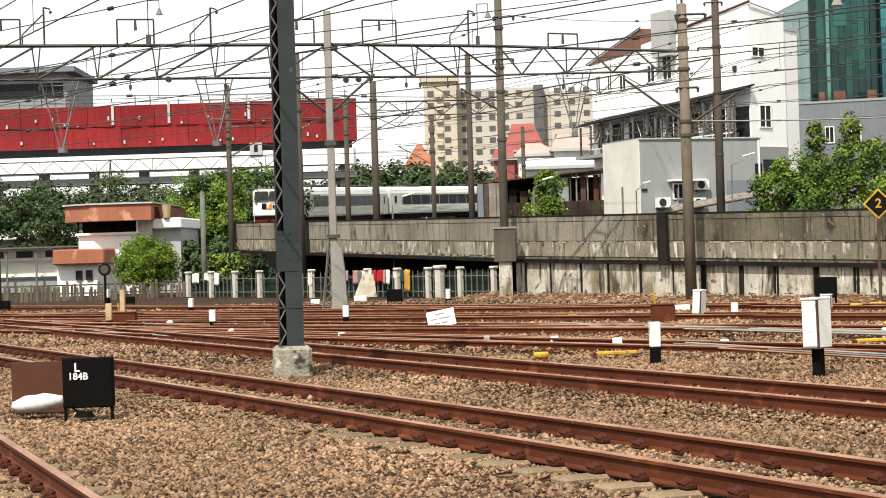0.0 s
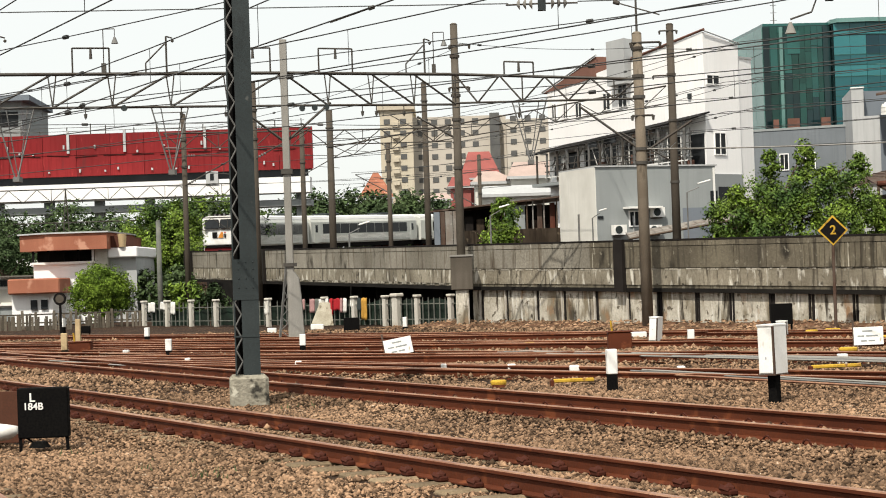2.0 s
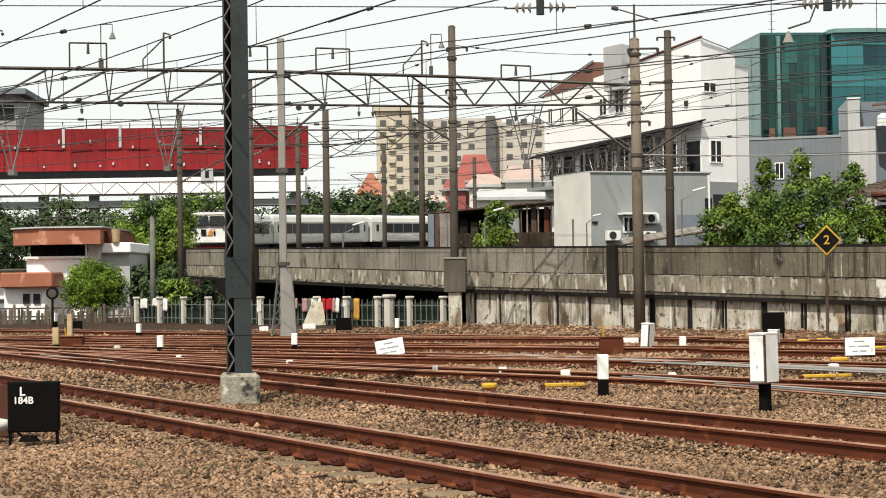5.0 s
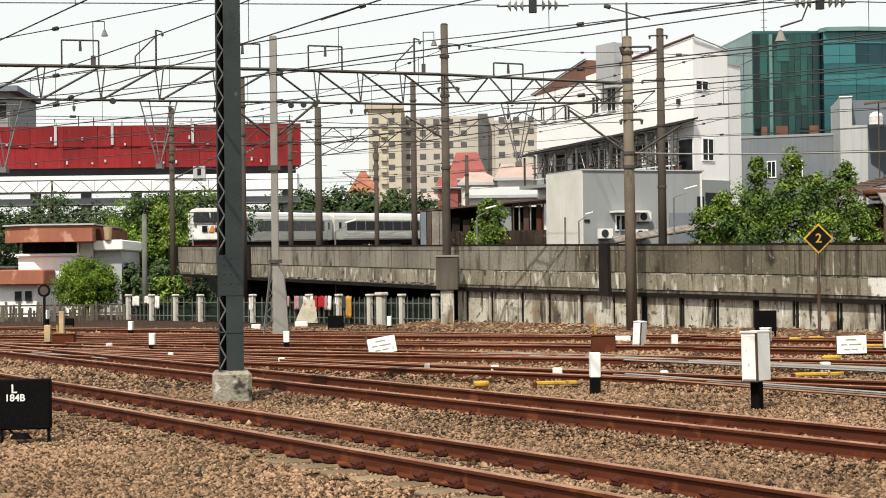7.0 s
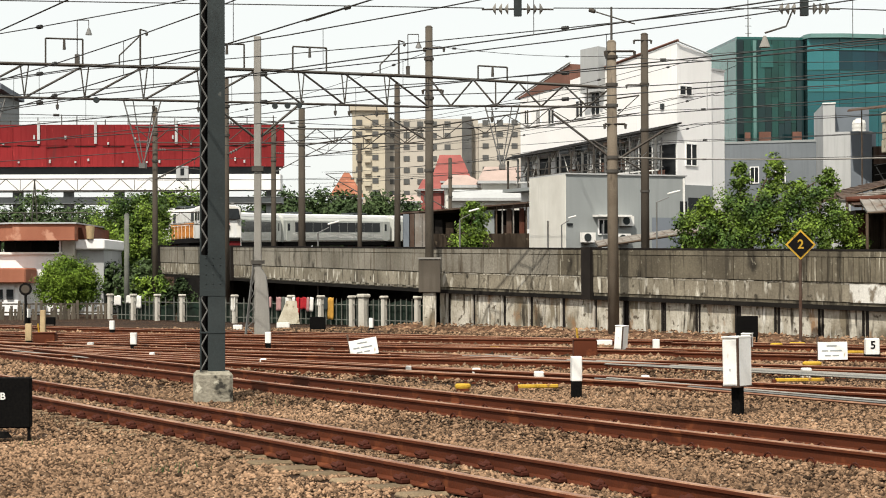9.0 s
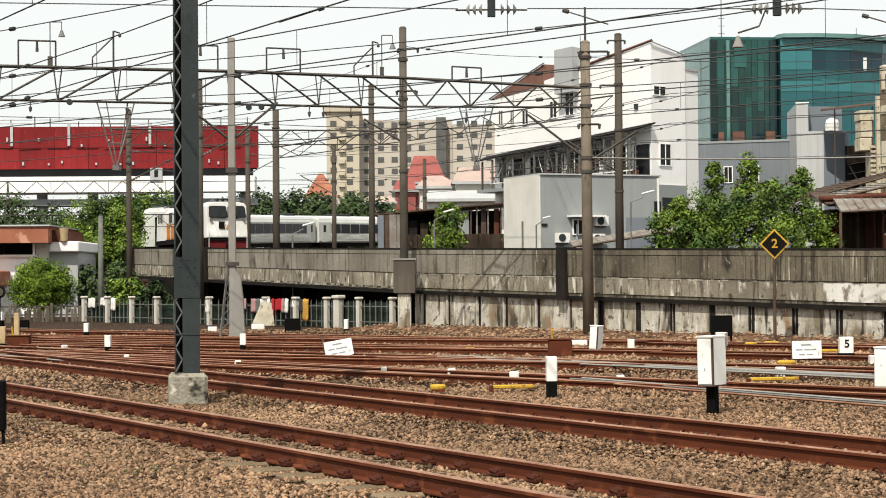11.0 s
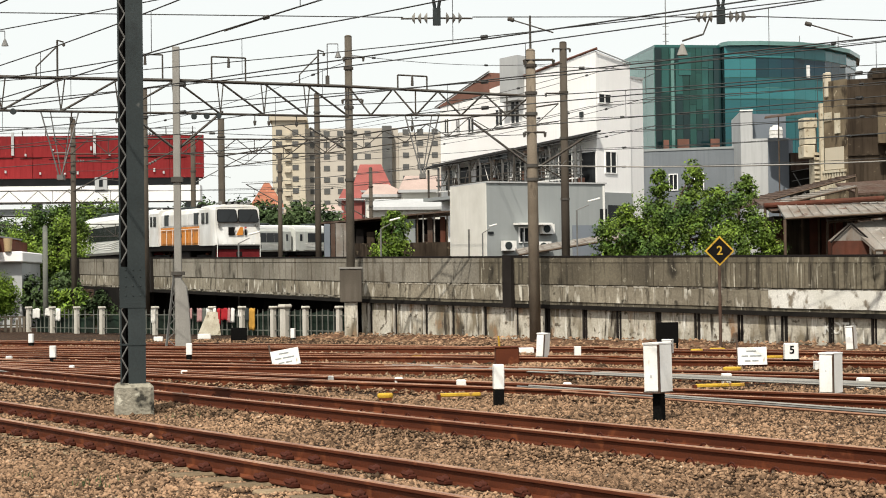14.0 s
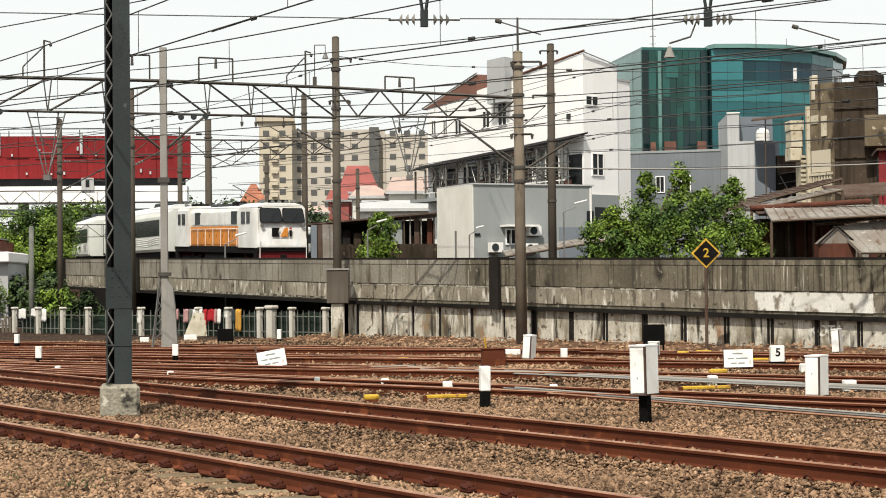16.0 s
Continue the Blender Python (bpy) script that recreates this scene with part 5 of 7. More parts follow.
def brown_building():
    h = thing("brown_old_building", "weathered brown old house with a cream front", "building")
    o, a, b = (29.04, 113.0), (29.88, 111.0), (32.1, 110.0)
    part("wall", Shape().prism([o, a, b, (34, 116), (31, 118)], 0, 13.5), M_BROWN, h)
    part("tan_front", on_face(Shape(), o, a, 0.0, 2.17, 5, 13.55, 0.0, 0.08), M_TAN, h, "tan rendered front")
    part("chimney_pipe", Shape().box(29.0, 29.35, 112.5, 113.2, 12.6, 14.1, None, 0.05), M_BEIGE, h, "crumbling cream chimney")
    part("top_block", Shape().prism([(31.2, 110.3), (32.1, 109.95), (33.5, 113), (31.8, 113.5)], 13.5, 14.1), M_BROWN, h)
    part("side_block", Shape().prism([(31.1, 108.9), (36.0, 107.5), (36.5, 112), (32, 112.5)], 9.6, 11.4), M_TAN, h, "grey-brown upper storey block")
    for z0, z1, x0, x1 in ((10.9, 11.5, 27.9, 28.75), (9.9, 10.85, 27.95, 28.65), (9.1, 9.85, 27.9, 28.6), (0.0, 9.08, 28.55, 28.85)):
        part("balcony", Shape().box(x0, x1, 113.6, 115.0, z0, z1, None, 0.03), M_CREAM_L, h, "cream stacked balcony")
    for k in range(9):
        part("louvre", Shape().box(28.5, 28.9, 113.45, 113.6, 7.0 + 0.28 * k, 7.16 + 0.28 * k), M_CREAM_L, h)
    part("pillar", Shape().box(28.75, 28.95, 112.95, 113.3, 0.0, 12.3), M_CREAM_L, h, "pale upright pillar")
    for k in range(8):
        part("baluster", on_face(Shape(), o, a, 0.08 + 0.26 * k, 0.2 + 0.26 * k, 7.0, 8.1, 0.08, 0.2), M_CREAM_L, h)
    part("balcony_rail", on_face(Shape(), o, a, 0.0, 2.1, 8.1, 8.25, 0.08, 0.24), M_CREAM_L, h)
    part("plaster_patch", on_face(Shape(), o, a, 0.1, 1.9, 8.3, 9.6, 0.08, 0.1), M_BEIGE, h, "pale plaster patch")
    for f, w, z, hh in ((1.1, 0.5, 10.4, 1.2), (0.1, 0.7, 11.2, 0.5)):
        part("window", on_face(Shape(), o, a, f, f + w, z, z + hh, 0.08, 0.14), M_CREAM_L, h)
    for z in (9.0, 10.2, 11.9):
        part("string_course", on_face(Shape(), a, b, 0.0, 2.4, z, z + 0.08, 0.0, 0.1), M_BROWN, h)
    c = thing("roof_canopy", "thin weathered sheet canopy over the roof terrace", "canopy")
    part("sheet", Shape().add([(26.29, 116.95, 11.82), (29.7, 114.88, 12.07), (30.01, 117.47, 12.36), (26.81, 119.02, 12.1), (26.29, 116.95, 11.74), (29.7, 114.88, 11.99), (30.01, 117.47, 12.28), (26.81, 119.02, 12.02)], [(0, 1, 2, 3), (7, 6, 5, 4), (0, 4, 5, 1), (1, 5, 6, 2), (2, 6, 7, 3), (3, 7, 4, 0)]), M_TIN, c)
    for x, y in ((27.3, 117.5), (29.3, 116.2)):
        part("post", Shape().tube((x, y, 0), (x, y, 11.95), 0.04, None, 6), M_BARK, c)
    o = thing("red_hut", "faded red tin hut", "hut")
    part("wall", Shape().prism([(28.7, 98), (33.5, 97), (34, 101), (30, 102)], 0, 8.55), M_HUT, o)
    part("roof", Shape().prism([(28.5, 97.6), (33.9, 96.5), (34.4, 101.4), (29.6, 102.4)], 8.55, 8.67), M_TIN, o)
    for k in range(7):
        part("rail_bar", Shape().bar((28.8 + 0.22 * k, 97.7, 6.0), (28.8 + 0.22 * k, 97.7, 6.7), 0.03), M_UNDER, o)


brown_building()


def shanty(x0, x1, y, z0, z1, tall, roofs, mt, label):
    h = thing("shanty", label, "shanty", None, "shanties")
    part("wall", Shape().box(x0, x1, y, y + 3, 0, z1), mt, h)
    n = int((x1 - x0) / 0.55)
    for i in range(n):
        a = x0 + (x1 - x0) * i / n
        part("board", Shape().box(a + 0.03, a + (x1 - x0) / n - 0.03, y - 0.06 - 0.02 * (i % 3), y, z0, z1 - rnd(0.05, 0.5)), random.choice((M_TIN, M_TIN_L, M_RUST, M_RUST, M_BROWN, M_BOARD)), h)
    r = Shape()
    e = 0.25
    r.add([(x0 - e, y - 0.9, roofs[0]), (x1 + e, y - 0.9, roofs[1]), (x1 + e, y + 3.2, roofs[1] + 0.7), (x0 - e, y + 3.2, roofs[0] + 0.7)] + [(x0 - e, y - 0.9, roofs[0] - 0.1), (x1 + e, y - 0.9, roofs[1] - 0.1), (x1 + e, y + 3.2, roofs[1] + 0.6), (x0 - e, y + 3.2, roofs[0] + 0.6)], [(0, 1, 2, 3), (7, 6, 5, 4), (0, 4, 5, 1), (1, 5, 6, 2), (2, 6, 7, 3), (3, 7, 4, 0)])
    part("roof", r, M_TIN, h, "corrugated tin roof")
    for i in range(5):
        a = x0 + (x1 - x0) * (i + 0.5) / 5
        part("post", Shape().tube((a, y - 0.8, z0), (a, y - 0.8, roofs[0] + (roofs[1] - roofs[0]) * (i + 0.5) / 5 - 0.05), 0.05, None, 6), M_BARK, h)


def market_shed():
    """Long dark shed open to the line, under one rising tin roof."""
    h = thing("open_shed", "long dark open shed with patched tin walls and thin posts", "shed")
    e = [(-1.05, 112.6, 5.5), (6.6, 111.6, 6.1), (6.9, 115.5, 6.02), (-0.8, 116.5, 5.42)]
    part("roof", Shape().add(e + [(x, y, z - 0.09) for x, y, z in e], [(0, 1, 2, 3), (7, 6, 5, 4), (0, 4, 5, 1), (1, 5, 6, 2), (2, 6, 7, 3), (3, 7, 4, 0)]), M_TIN, h, "rusty tin roof sheet")
    # Back wall is coloured black to give the shed its shaded inside.
    part("back_wall", Shape().prism([(-0.9, 115.4), (6.5, 114.6), (6.5, 114.8), (-0.9, 115.6)], 0, 5.7), M_SHADE_BLACK, h)
    part("sill_board", Shape().prism([(0.6, 112.5), (6.5, 111.9), (6.5, 112.0), (0.6, 112.6)], 0, 4.25), M_BROWN, h)
    for i, (x, w, mt) in enumerate(((-0.85, 0.34, M_GREY_D), (-0.47, 0.26, M_TIN), (-0.18, 0.42, M_TIN_L), (0.27, 0.32, M_TIN_L), (3.83, 0.66, M_GREY), (5.2, 0.30, M_TIN), (5.95, 0.3, M_RUST))):
        part("sheet", Shape().box(x, x + w, 112.45 + 0.03 * (i % 2), 112.5 + 0.03 * (i % 2), 2.5, 5.45 + 0.05 * x), mt, h)
    for x, mt in ((2.6, M_BARK), (3.27, M_POLE_L), (4.6, M_BARK), (4.95, M_POLE_L), (5.6, M_TIN_L), (6.35, M_BARK)):
        part("post", Shape().tube((x, 112.25, 0), (x, 112.25, 5.55 + 0.075 * x), 0.045, None, 6), mt, h)
    for k in range(8):
        part("stored_crate", Shape().box(1.0 + 0.65 * k, 1.45 + 0.65 * k, 113, 113.6, 0, 4.4 + rnd(0, 0.7)), random.choice((M_DARK, M_TIN, M_BROWN)), h)


market_shed()
shanty(20.6, 24.5, 90.0, 2, 4.8, 0, (5.0, 5.0), M_BROWN, "rusty brown shack with a patched tin roof")
shanty(25.2, 30.0, 92.0, 2, 4.8, 0, (5.9, 6.2), M_TIN, "rusty shack with a pale tin roof")
shanty(13.6, 16.5, 94.0, 1, 3.9, 0, (3.9, 4.3), M_WPLASTER, "low white lean-to with a tin roof")


def tin_roof(pts, mt, label):
    s = Shape()
    s.add(list(pts) + [(x, y, z - 0.12) for x, y, z in pts], [(0, 1, 2, 3), (7, 6, 5, 4), (0, 4, 5, 1), (1, 5, 6, 2), (2, 6, 7, 3), (3, 7, 4, 0)])
    h = thing("lean_to", label, "lean-to", None, "lean-to roofs")
    part("roof", s, mt, h)
    a, b, c, d = [Vector(p) for p in pts]
    count = int((b - a).length / 0.42)
    for i in range(count + 1):
        f = i / count
        part("roof_rib", Shape().bar(a + (b - a) * f + Vector((0, 0, 0.02)), d + (c - d) * f + Vector((0, 0, 0.02)), 0.03), mt, h)
    part("eaves_edge", Shape().bar(a + Vector((0, -0.04, -0.07)), b + Vector((0, -0.04, -0.07)), 0.06), M_BARK, h, "dark timber eaves edge")
    for x, y, z in (pts[0], pts[1]):
        part("post", Shape().tube((x, y, 0), (x, y, z - 0.1), 0.07, None, 6), M_BARK, h)


tin_roof([(22.4, 87.0, 4.45), (25.6, 86.4, 4.75), (26.0, 88.0, 5.15), (22.6, 88.4, 5.0)], M_TIN_L, "pale grey tin slab propped over a rusty shack")
for x0, x1, z0, z1, y in ((19.9, 25.6, 5.25, 5.55, 88.9),):
    o = thing("rusty_pipe", "long rusty red pipe lying across the shack roofs", "pipe")
    part("pipe", Shape().tube((x0, y, z0), (x1, y, z1), 0.13, None, 10), M_RUST, o)
o = thing("gabled_hut", "small gabled hut of rusty boards", "hut")
part("wall", Shape().prism([(22.2, 85.4), (23.9, 85.4), (23.9, 86.2), (22.2, 86.2)], 0, 3.5), M_RUST, o)
part("gable", Shape().add([(22.2, 85.4, 3.5), (23.9, 85.4, 3.5), (23.05, 85.4, 4.2), (22.2, 86.2, 3.5), (23.9, 86.2, 3.5), (23.05, 86.2, 4.2)], [(0, 1, 2), (5, 4, 3), (0, 2, 5, 3), (2, 1, 4, 5)]), M_TIN_L, o)
part("barge_board", Shape().bar((22.1, 85.3, 3.42), (23.05, 85.3, 4.27), 0.06).bar((23.05, 85.3, 4.27), (24.0, 85.3, 3.42), 0.06), M_DARK, o)
tin_roof([(23.9, 84.6, 3.1), (27.6, 84.2, 3.1), (27.6, 86.2, 4.75), (23.1, 86.2, 4.3)], M_TIN_L, "pale patched tin slope beside the gabled hut")
tin_roof([(20.2, 90, 5.25), (24.6, 90, 6.2), (25.0, 95, 6.4), (20.6, 95, 5.5)], M_TIN_L, "pale tin roof sloping up over rusty shacks")
tin_roof([(20.4, 97, 5.5), (26.5, 97, 7.1), (27.0, 103, 7.3), (20.8, 103, 5.9)], M_TIN, "dark tin roof sloping over rusty shacks")
tin_roof([(20.2, 86, 4.6), (27.5, 85, 4.9), (28, 89.4, 5.4), (20.6, 89.4, 5.4)], M_TIN_L, "pale rusted tin roof over shacks")
tin_roof([(8.6, 91.5, 3.2), (13.8, 90, 3.95), (14.0, 94, 4.25), (8.8, 95.5, 3.5)], M_TIN_L, "pale tin roof against the grey annex")


def apartment_tower():
    h = thing("apartment_tower", "beige apartment tower with rows of dark windows", "building")
    y = 500.0
    part("wing", Shape().box(-17.0, -8.5, y, y + 30, 0, 46), M_BEIGE, h)
    part("cornice", Shape().box(-17.6, -7.9, y - 0.8, y + 30, 45.2, 46.6), M_BEIGE, h)
    part("main_block", Shape().box(-8.5, 16, y + 6, y + 34, 0, 43.5), M_TAUPE, h)
    part("end_block", Shape().box(16, 27.5, y + 2, y + 30, 0, 42), M_TAUPE, h)
    part("core_shaft", Shape().box(11.7, 14.2, y + 3, y + 7, 0, 43.9), M_WIN_F, h, "dark lift shaft")
    win = Shape().box(-0.8, 0.8, -0.15, 0.1, 0, 1.35).mesh("window", M_WIN_F)
    for k in range(13):
        z = 41.5 - k * 3.05
        for x, yy in [(-15.2, y), (-11.0, y)] + [(-6.5 + 3.6 * i, y + 6) for i in range(5)] + [(17.8 + 3.8 * i, y + 2) for i in range(3)]:
            o = part("window", win, None, h)
            o.matrix_basis = Matrix.Translation((x, yy, z))
    for k in range(13):
        part("balcony", Shape().box(-13.8, -12.2, y - 1.0, y, 40.8 - k * 3.05, 41.9 - k * 3.05), M_BEIGE, h)


apartment_tower()


def far_house(x, y, w, d, z, rh, wall, roof, label, ridge=(-0.25, 0.125)):
    h = thing("far_house", label, "house")
    part("wall", Shape().box(x - w / 2, x + w / 2, y, y + d, 0, z), wall, h)
    part("roof", Shape().add([(x - w / 2 - 0.4, y - 0.4, z), (x + w / 2 + 0.4, y - 0.4, z), (x + w / 2 + 0.4, y + d, z), (x - w / 2 - 0.4, y + d, z), (x + w * ridge[0], y + d / 2, z + rh), (x + w * ridge[1], y + d / 2, z + rh)], [(0, 1, 5, 4), (1, 2, 5), (2, 3, 4, 5), (3, 0, 4), (3, 2, 1, 0)]), roof, h)
    part("eaves_board", Shape().box(x - w / 2 - 0.42, x + w / 2 + 0.42, y - 0.5, y - 0.38, z - 0.22, z + 0.04), M_GREY_L, h)
    for i in range(int(w / 1.4)):
        part("window", Shape().box(x - w / 2 + 0.4 + i * 1.4, x - w / 2 + 1.2 + i * 1.4, y - 0.1, y + 0.05, z - 1.5, z - 0.8), M_WIN_F, h)


far_house(4.4, 250, 4.7, 8, 14.2, 3.7, M_PINK, M_PINK, "old house with a tall red tiled hipped roof", (-0.32, 0.28))
far_house(1.7, 246, 2.6, 5, 13.0, 1.4, M_PINK, M_PINK, "low house with a faded red roof", (-0.4, 0.4))
far_house(-1.6, 240, 3.6, 5, 11.2, 0.9, M_OFFWHITE, M_PALE_ROOF, "small off-white house with a pale roof", (-0.4, 0.4))
far_house(-9.7, 262, 4.2, 5, 12.6, 3.6, M_WPLASTER, M_TERRA, "small house with an orange gabled roof", (-0.1, 0.05))
far_house(4.4, 180, 3.6, 7, 10.3, 1.2, M_OFFWHITE, M_PALE_ROOF, "off-white house with a pale gabled roof", (-0.30, 0.1))
far_house(8.4, 176, 5.0, 9, 10.5, 1.6, M_OFFWHITE, M_PALE_ROOF, "off-white house with a faded pinkish roof", (-0.42, 0.48))
far_house(6.2, 168, 6.4, 6, 8.6, 0.9, M_OFFWHITE, M_GREY_L, "low off-white house with a grey sheet roof", (-0.46, 0.46))


def red_station():
    h = thing("red_building", "long building with a red panelled facade over a white band", "building")
    y = 210.0
    part("wall", Shape().box(-90, -14.9, y + 0.5, y + 3, 13.9, 18.0), M_RED, h)
    for i in range(20):
        for z0, z1 in ((13.9, 16.15), (16.2, 18.5)):
            x1 = -14.6 - i * 3.7
            part("facade_panel", Shape().box(x1 - 3.66, x1, y, y + 0.5, z0, z1), M_RED, h)
    # Dark-coloured strip imitates the shaded gap beneath the red panels.
    part("shadow_gap", Shape().box(-90, -15.2, y + 0.6, y + 0.9, 12.9, 13.9), M_WIN, h, "dark strip coloured for shade below the red facade")
    part("white_band", Shape().box(-90, -14.8, y - 3.0, y + 0.45, 11.2, 12.9), M_WPLASTER, h, "white concrete band")
    part("under_beam", Shape().box(-90, -14.8, y - 2.0, y + 2.0, 9.8, 10.5), M_GREY, h)
    for i in range(14):
        x = -16 - i * 5.5
        part("column", Shape().box(x - 0.5, x + 0.5, y - 1, y, 0, 11.2), M_GREY, h)
    for i in range(26):
        x = -16 - i * 2.6 + rnd(-0.6, 0.6)
        part("roof_post", Shape().box(x - 0.05, x + 0.05, y + 1, y + 1.1, 18.4, 18.4 + rnd(0.6, 1.6)), M_GANTRY, h)
    for z in (18.9, 19.3):
        part("roof_rail", Shape().box(-90, -15.5, y + 1, y + 1.06, z, z + 0.05), M_GANTRY, h)
    for x in (-41.5, -26.5, -35.3):
        part("facade_fin", Shape().box(x, x + 0.28, y - 0.2, y + 0.1, 16.4, 18.9), M_GREY_L, h)
    for i in range(34):
        x = -15.5 - i * 1.55 + rnd(-0.4, 0.4)
        z = random.choice((14.3, 14.5, 16.3, 16.9))
        part("facade_lamp", Shape().box(x - 0.09, x + 0.09, y - 0.22, y, z, z + rnd(0.15, 0.45)), M_GREY_L, h, "small pale facade lamp")
    for i in range(12):
        x = -16.5 - i * 3.1
        part("cable_run", Shape().bar((x, y - 0.06, 16.1), (x - 2.4, y - 0.06, 16.15 + rnd(-0.2, 0.2)), 0.05), M_DARK, h)
    part("hanging_sign", Shape().box(-25.98, -24.68, y - 3.2, y - 3.05, 12.42, 13.77), M_GREY_L, h, "pale square sign with a dark mark")
    part("sign_mark", Shape().prism([(-25.53, y - 3.23), (-25.13, y - 3.23), (-25.13, y - 3.2), (-25.53, y - 3.2)], 12.77, 13.52), M_WIN, h)
    t = thing("grey_penthouse", "grey rooftop office with a dark window band", "building")
    part("body", Shape().box(-70, -46.8, y + 2, y + 16, 18.0, 22.5), M_GREY, t)
    part("window_band", Shape().box(-70, -47.2, y + 1.9, y + 2.1, 19.8, 21.4), M_WIN, t)
    part("roof", Shape().prism([(-70, y + 0.5), (-45.6, y + 0.5), (-46.4, y + 17), (-70, y + 17)], 22.5, 23.1), M_GREY_D, t)


red_station()


def signal_cabin():
    h = thing("signal_cabin", "white signal cabin with a broad terracotta roof band", "building")
    part("body", Shape().box(-19.75, -16.86, 91, 98, 0, 2.95), M_WPLASTER, h)
    # Unlit room is imitated by an inner wall coloured black.
    part("inner_wall", Shape().box(-19.81, -17.02, 92.2, 98, 2.95, 3.49), M_SHADE_BLACK, h, "dark interior behind the windows")
    part("roof_band", Shape().prism([(-18.95, 90), (-16.06, 90), (-16.06, 99), (-20.48, 99), (-20.48, 91.5)], 3.49, 4.26), M_TERRA, h, "terracotta roof band")
    part("roof_slab", Shape().prism([(-19.05, 89.9), (-15.96, 89.9), (-15.96, 99.1), (-20.58, 99.1), (-20.58, 91.4)], 4.26, 4.33), M_GREY_L, h, "weathered grey roof slab")
    part("end_band", Shape().box(-16.06, -15.57, 91, 97, 3.54, 4.11), M_RUST, h, "dull brown end panel")
    for k in range(5):
        x = -19.75 + 0.71 * k
        part("window_post", Shape().box(x - 0.05, x + 0.05, 90.95, 91.05, 2.95, 3.49), M_UNDER if k < 4 else M_WPLASTER, h)
    part("sill", Shape().box(-19.81, -16.81, 90.8, 91.1, 2.84, 2.95), M_WHITE, h)
    part("side_wing", Shape().box(-16.86, -14.94, 91.5, 97, 0, 3.12), M_GREY_L, h)
    part("wing_cap", Shape().box(-16.22, -14.81, 91.0, 97, 3.07, 3.57, None, 0.05), M_WPLASTER, h)
    part("wing_pier", Shape().box(-16.81, -16.22, 90.9, 91.5, 0, 3.49), M_POST, h)
    part("awning", Shape().box(-20.42, -18.01, 88.4, 91, 1.48, 2.19, None, 0.06), M_TERRA, h, "terracotta awning")
    part("porch", Shape().box(-20.37, -18.47, 89, 91, 0, 1.48), M_WPLASTER, h)
    for x in (-19.48, -19.00):
        part("window", Shape().box(x, x + 0.3, 88.9, 89.02, 0.75, 1.2), M_WIN, h)
    part("tank", Shape().tube((-15.50, 91, 3.57), (-15.50, 91, 4.19), 0.16, 0.22, 14), M_CREAM, h, "round clay-coloured tank")


signal_cabin()


def low_depot():
    h = thing("depot_shed", "pale long depot shed behind the yard", "building")
    part("wall", Shape().box(-60, -24, 128, 140, 0, 3.2), M_GREY, h)
    part("roof", Shape().box(-61, -23.5, 127, 141, 3.2, 3.7), M_WPLASTER, h)
    for i in range(14):
        part("bay", Shape().box(-59 + i * 2.5, -57.2 + i * 2.5, 127.9, 128.05, 0.6, 2.6), M_WIN, h)
    f = thing("plank_fence", "weathered grey plank fence at the yard edge", "fence")
    planks = [Shape().box(-0.05, 0.05, -0.012, 0.012, -0.05, 0.62).mesh("plank", M_PLANK), Shape().prism([(-0.06, -0.012), (0.05, -0.012), (0.05, 0.012), (-0.06, 0.012)], -0.05, 0.74).mesh("plank", M_PLANK)]
    for k in range(170):
        if random.random() < 0.14:
            continue
        o = part("plank", planks[k % 2], None, f)
        o.matrix_basis = Matrix.Translation((-12.9 - 0.125 * k + rnd(-0.02, 0.02), 80.8 + 0.02 * math.sin(k), rnd(-0.2, 0.08))) @ Matrix.Rotation(rnd(-0.07, 0.07), 4, "Y")
    for z in (0.25, 0.6):
        part("fence_rail", Shape().box(-34, -12.9, 80.83, 80.87, z, z + 0.06), M_PLANK, f)
    g = thing("disc_signal", "round dark disc signal on a banded post", "signal", Matrix.Translation((-14.8, 72.6, 0)))
    part("post", Shape().tube((0, 0.04, -0.1), (0, 0.04, 1.15), 0.05, None, 10), M_UNDER, g)
    part("disc", Shape().tube((0, 0, 1.3), (0, 0.05, 1.3), 0.24, None, 20), M_UNDER, g)
    part("ring", Shape().tube((0, -0.02, 1.3), (0, 0.0, 1.3), 0.16, 0.1, 20), M_POLE, g)


low_depot()


def low_grey_house():
    h = thing("low_house", "low grey weathered railway house with a grey sheet roof", "building")
    part("wall", Shape().box(-33.0, -22.9, 104, 110, 0, 2.3), M_OFFWHITE, h)
    part("base", Shape().box(-33.0, -22.9, 103.94, 104, 0, 0.75), M_GREY, h, "grey painted base")
    for z, d in ((0.85, 0.5), (1.75, 0.7), (2.3, 0.9)):
        part("eaves_beam", Shape().box(-33.2, -22.7, 104 - d * 0.5, 104, z, z + 0.09), M_WHITE, h)
    for i in range(6):
        part("window", Shape().box(-32.4 + i * 1.6, -31.5 + i * 1.6, 103.95, 104.02, 1.9, 2.25), M_WIN, h)
    for i in range(7):
        part("post", Shape().box(-32.8 + i * 1.6, -32.7 + i * 1.6, 103.2, 103.3, 0, 2.3), M_GALV, h)
    part("roof", Shape().add([(-33.4, 103.0, 2.39), (-22.5, 103.0, 2.39), (-22.5, 111, 2.39), (-33.4, 111, 2.39), (-33.4, 107, 2.5), (-22.5, 107, 2.5)], [(0, 1, 5, 4), (1, 2, 5), (2, 3, 4, 5), (3, 0, 4), (3, 2, 1, 0)]), M_POLE, h, "dull grey sheet roof")


low_grey_house()


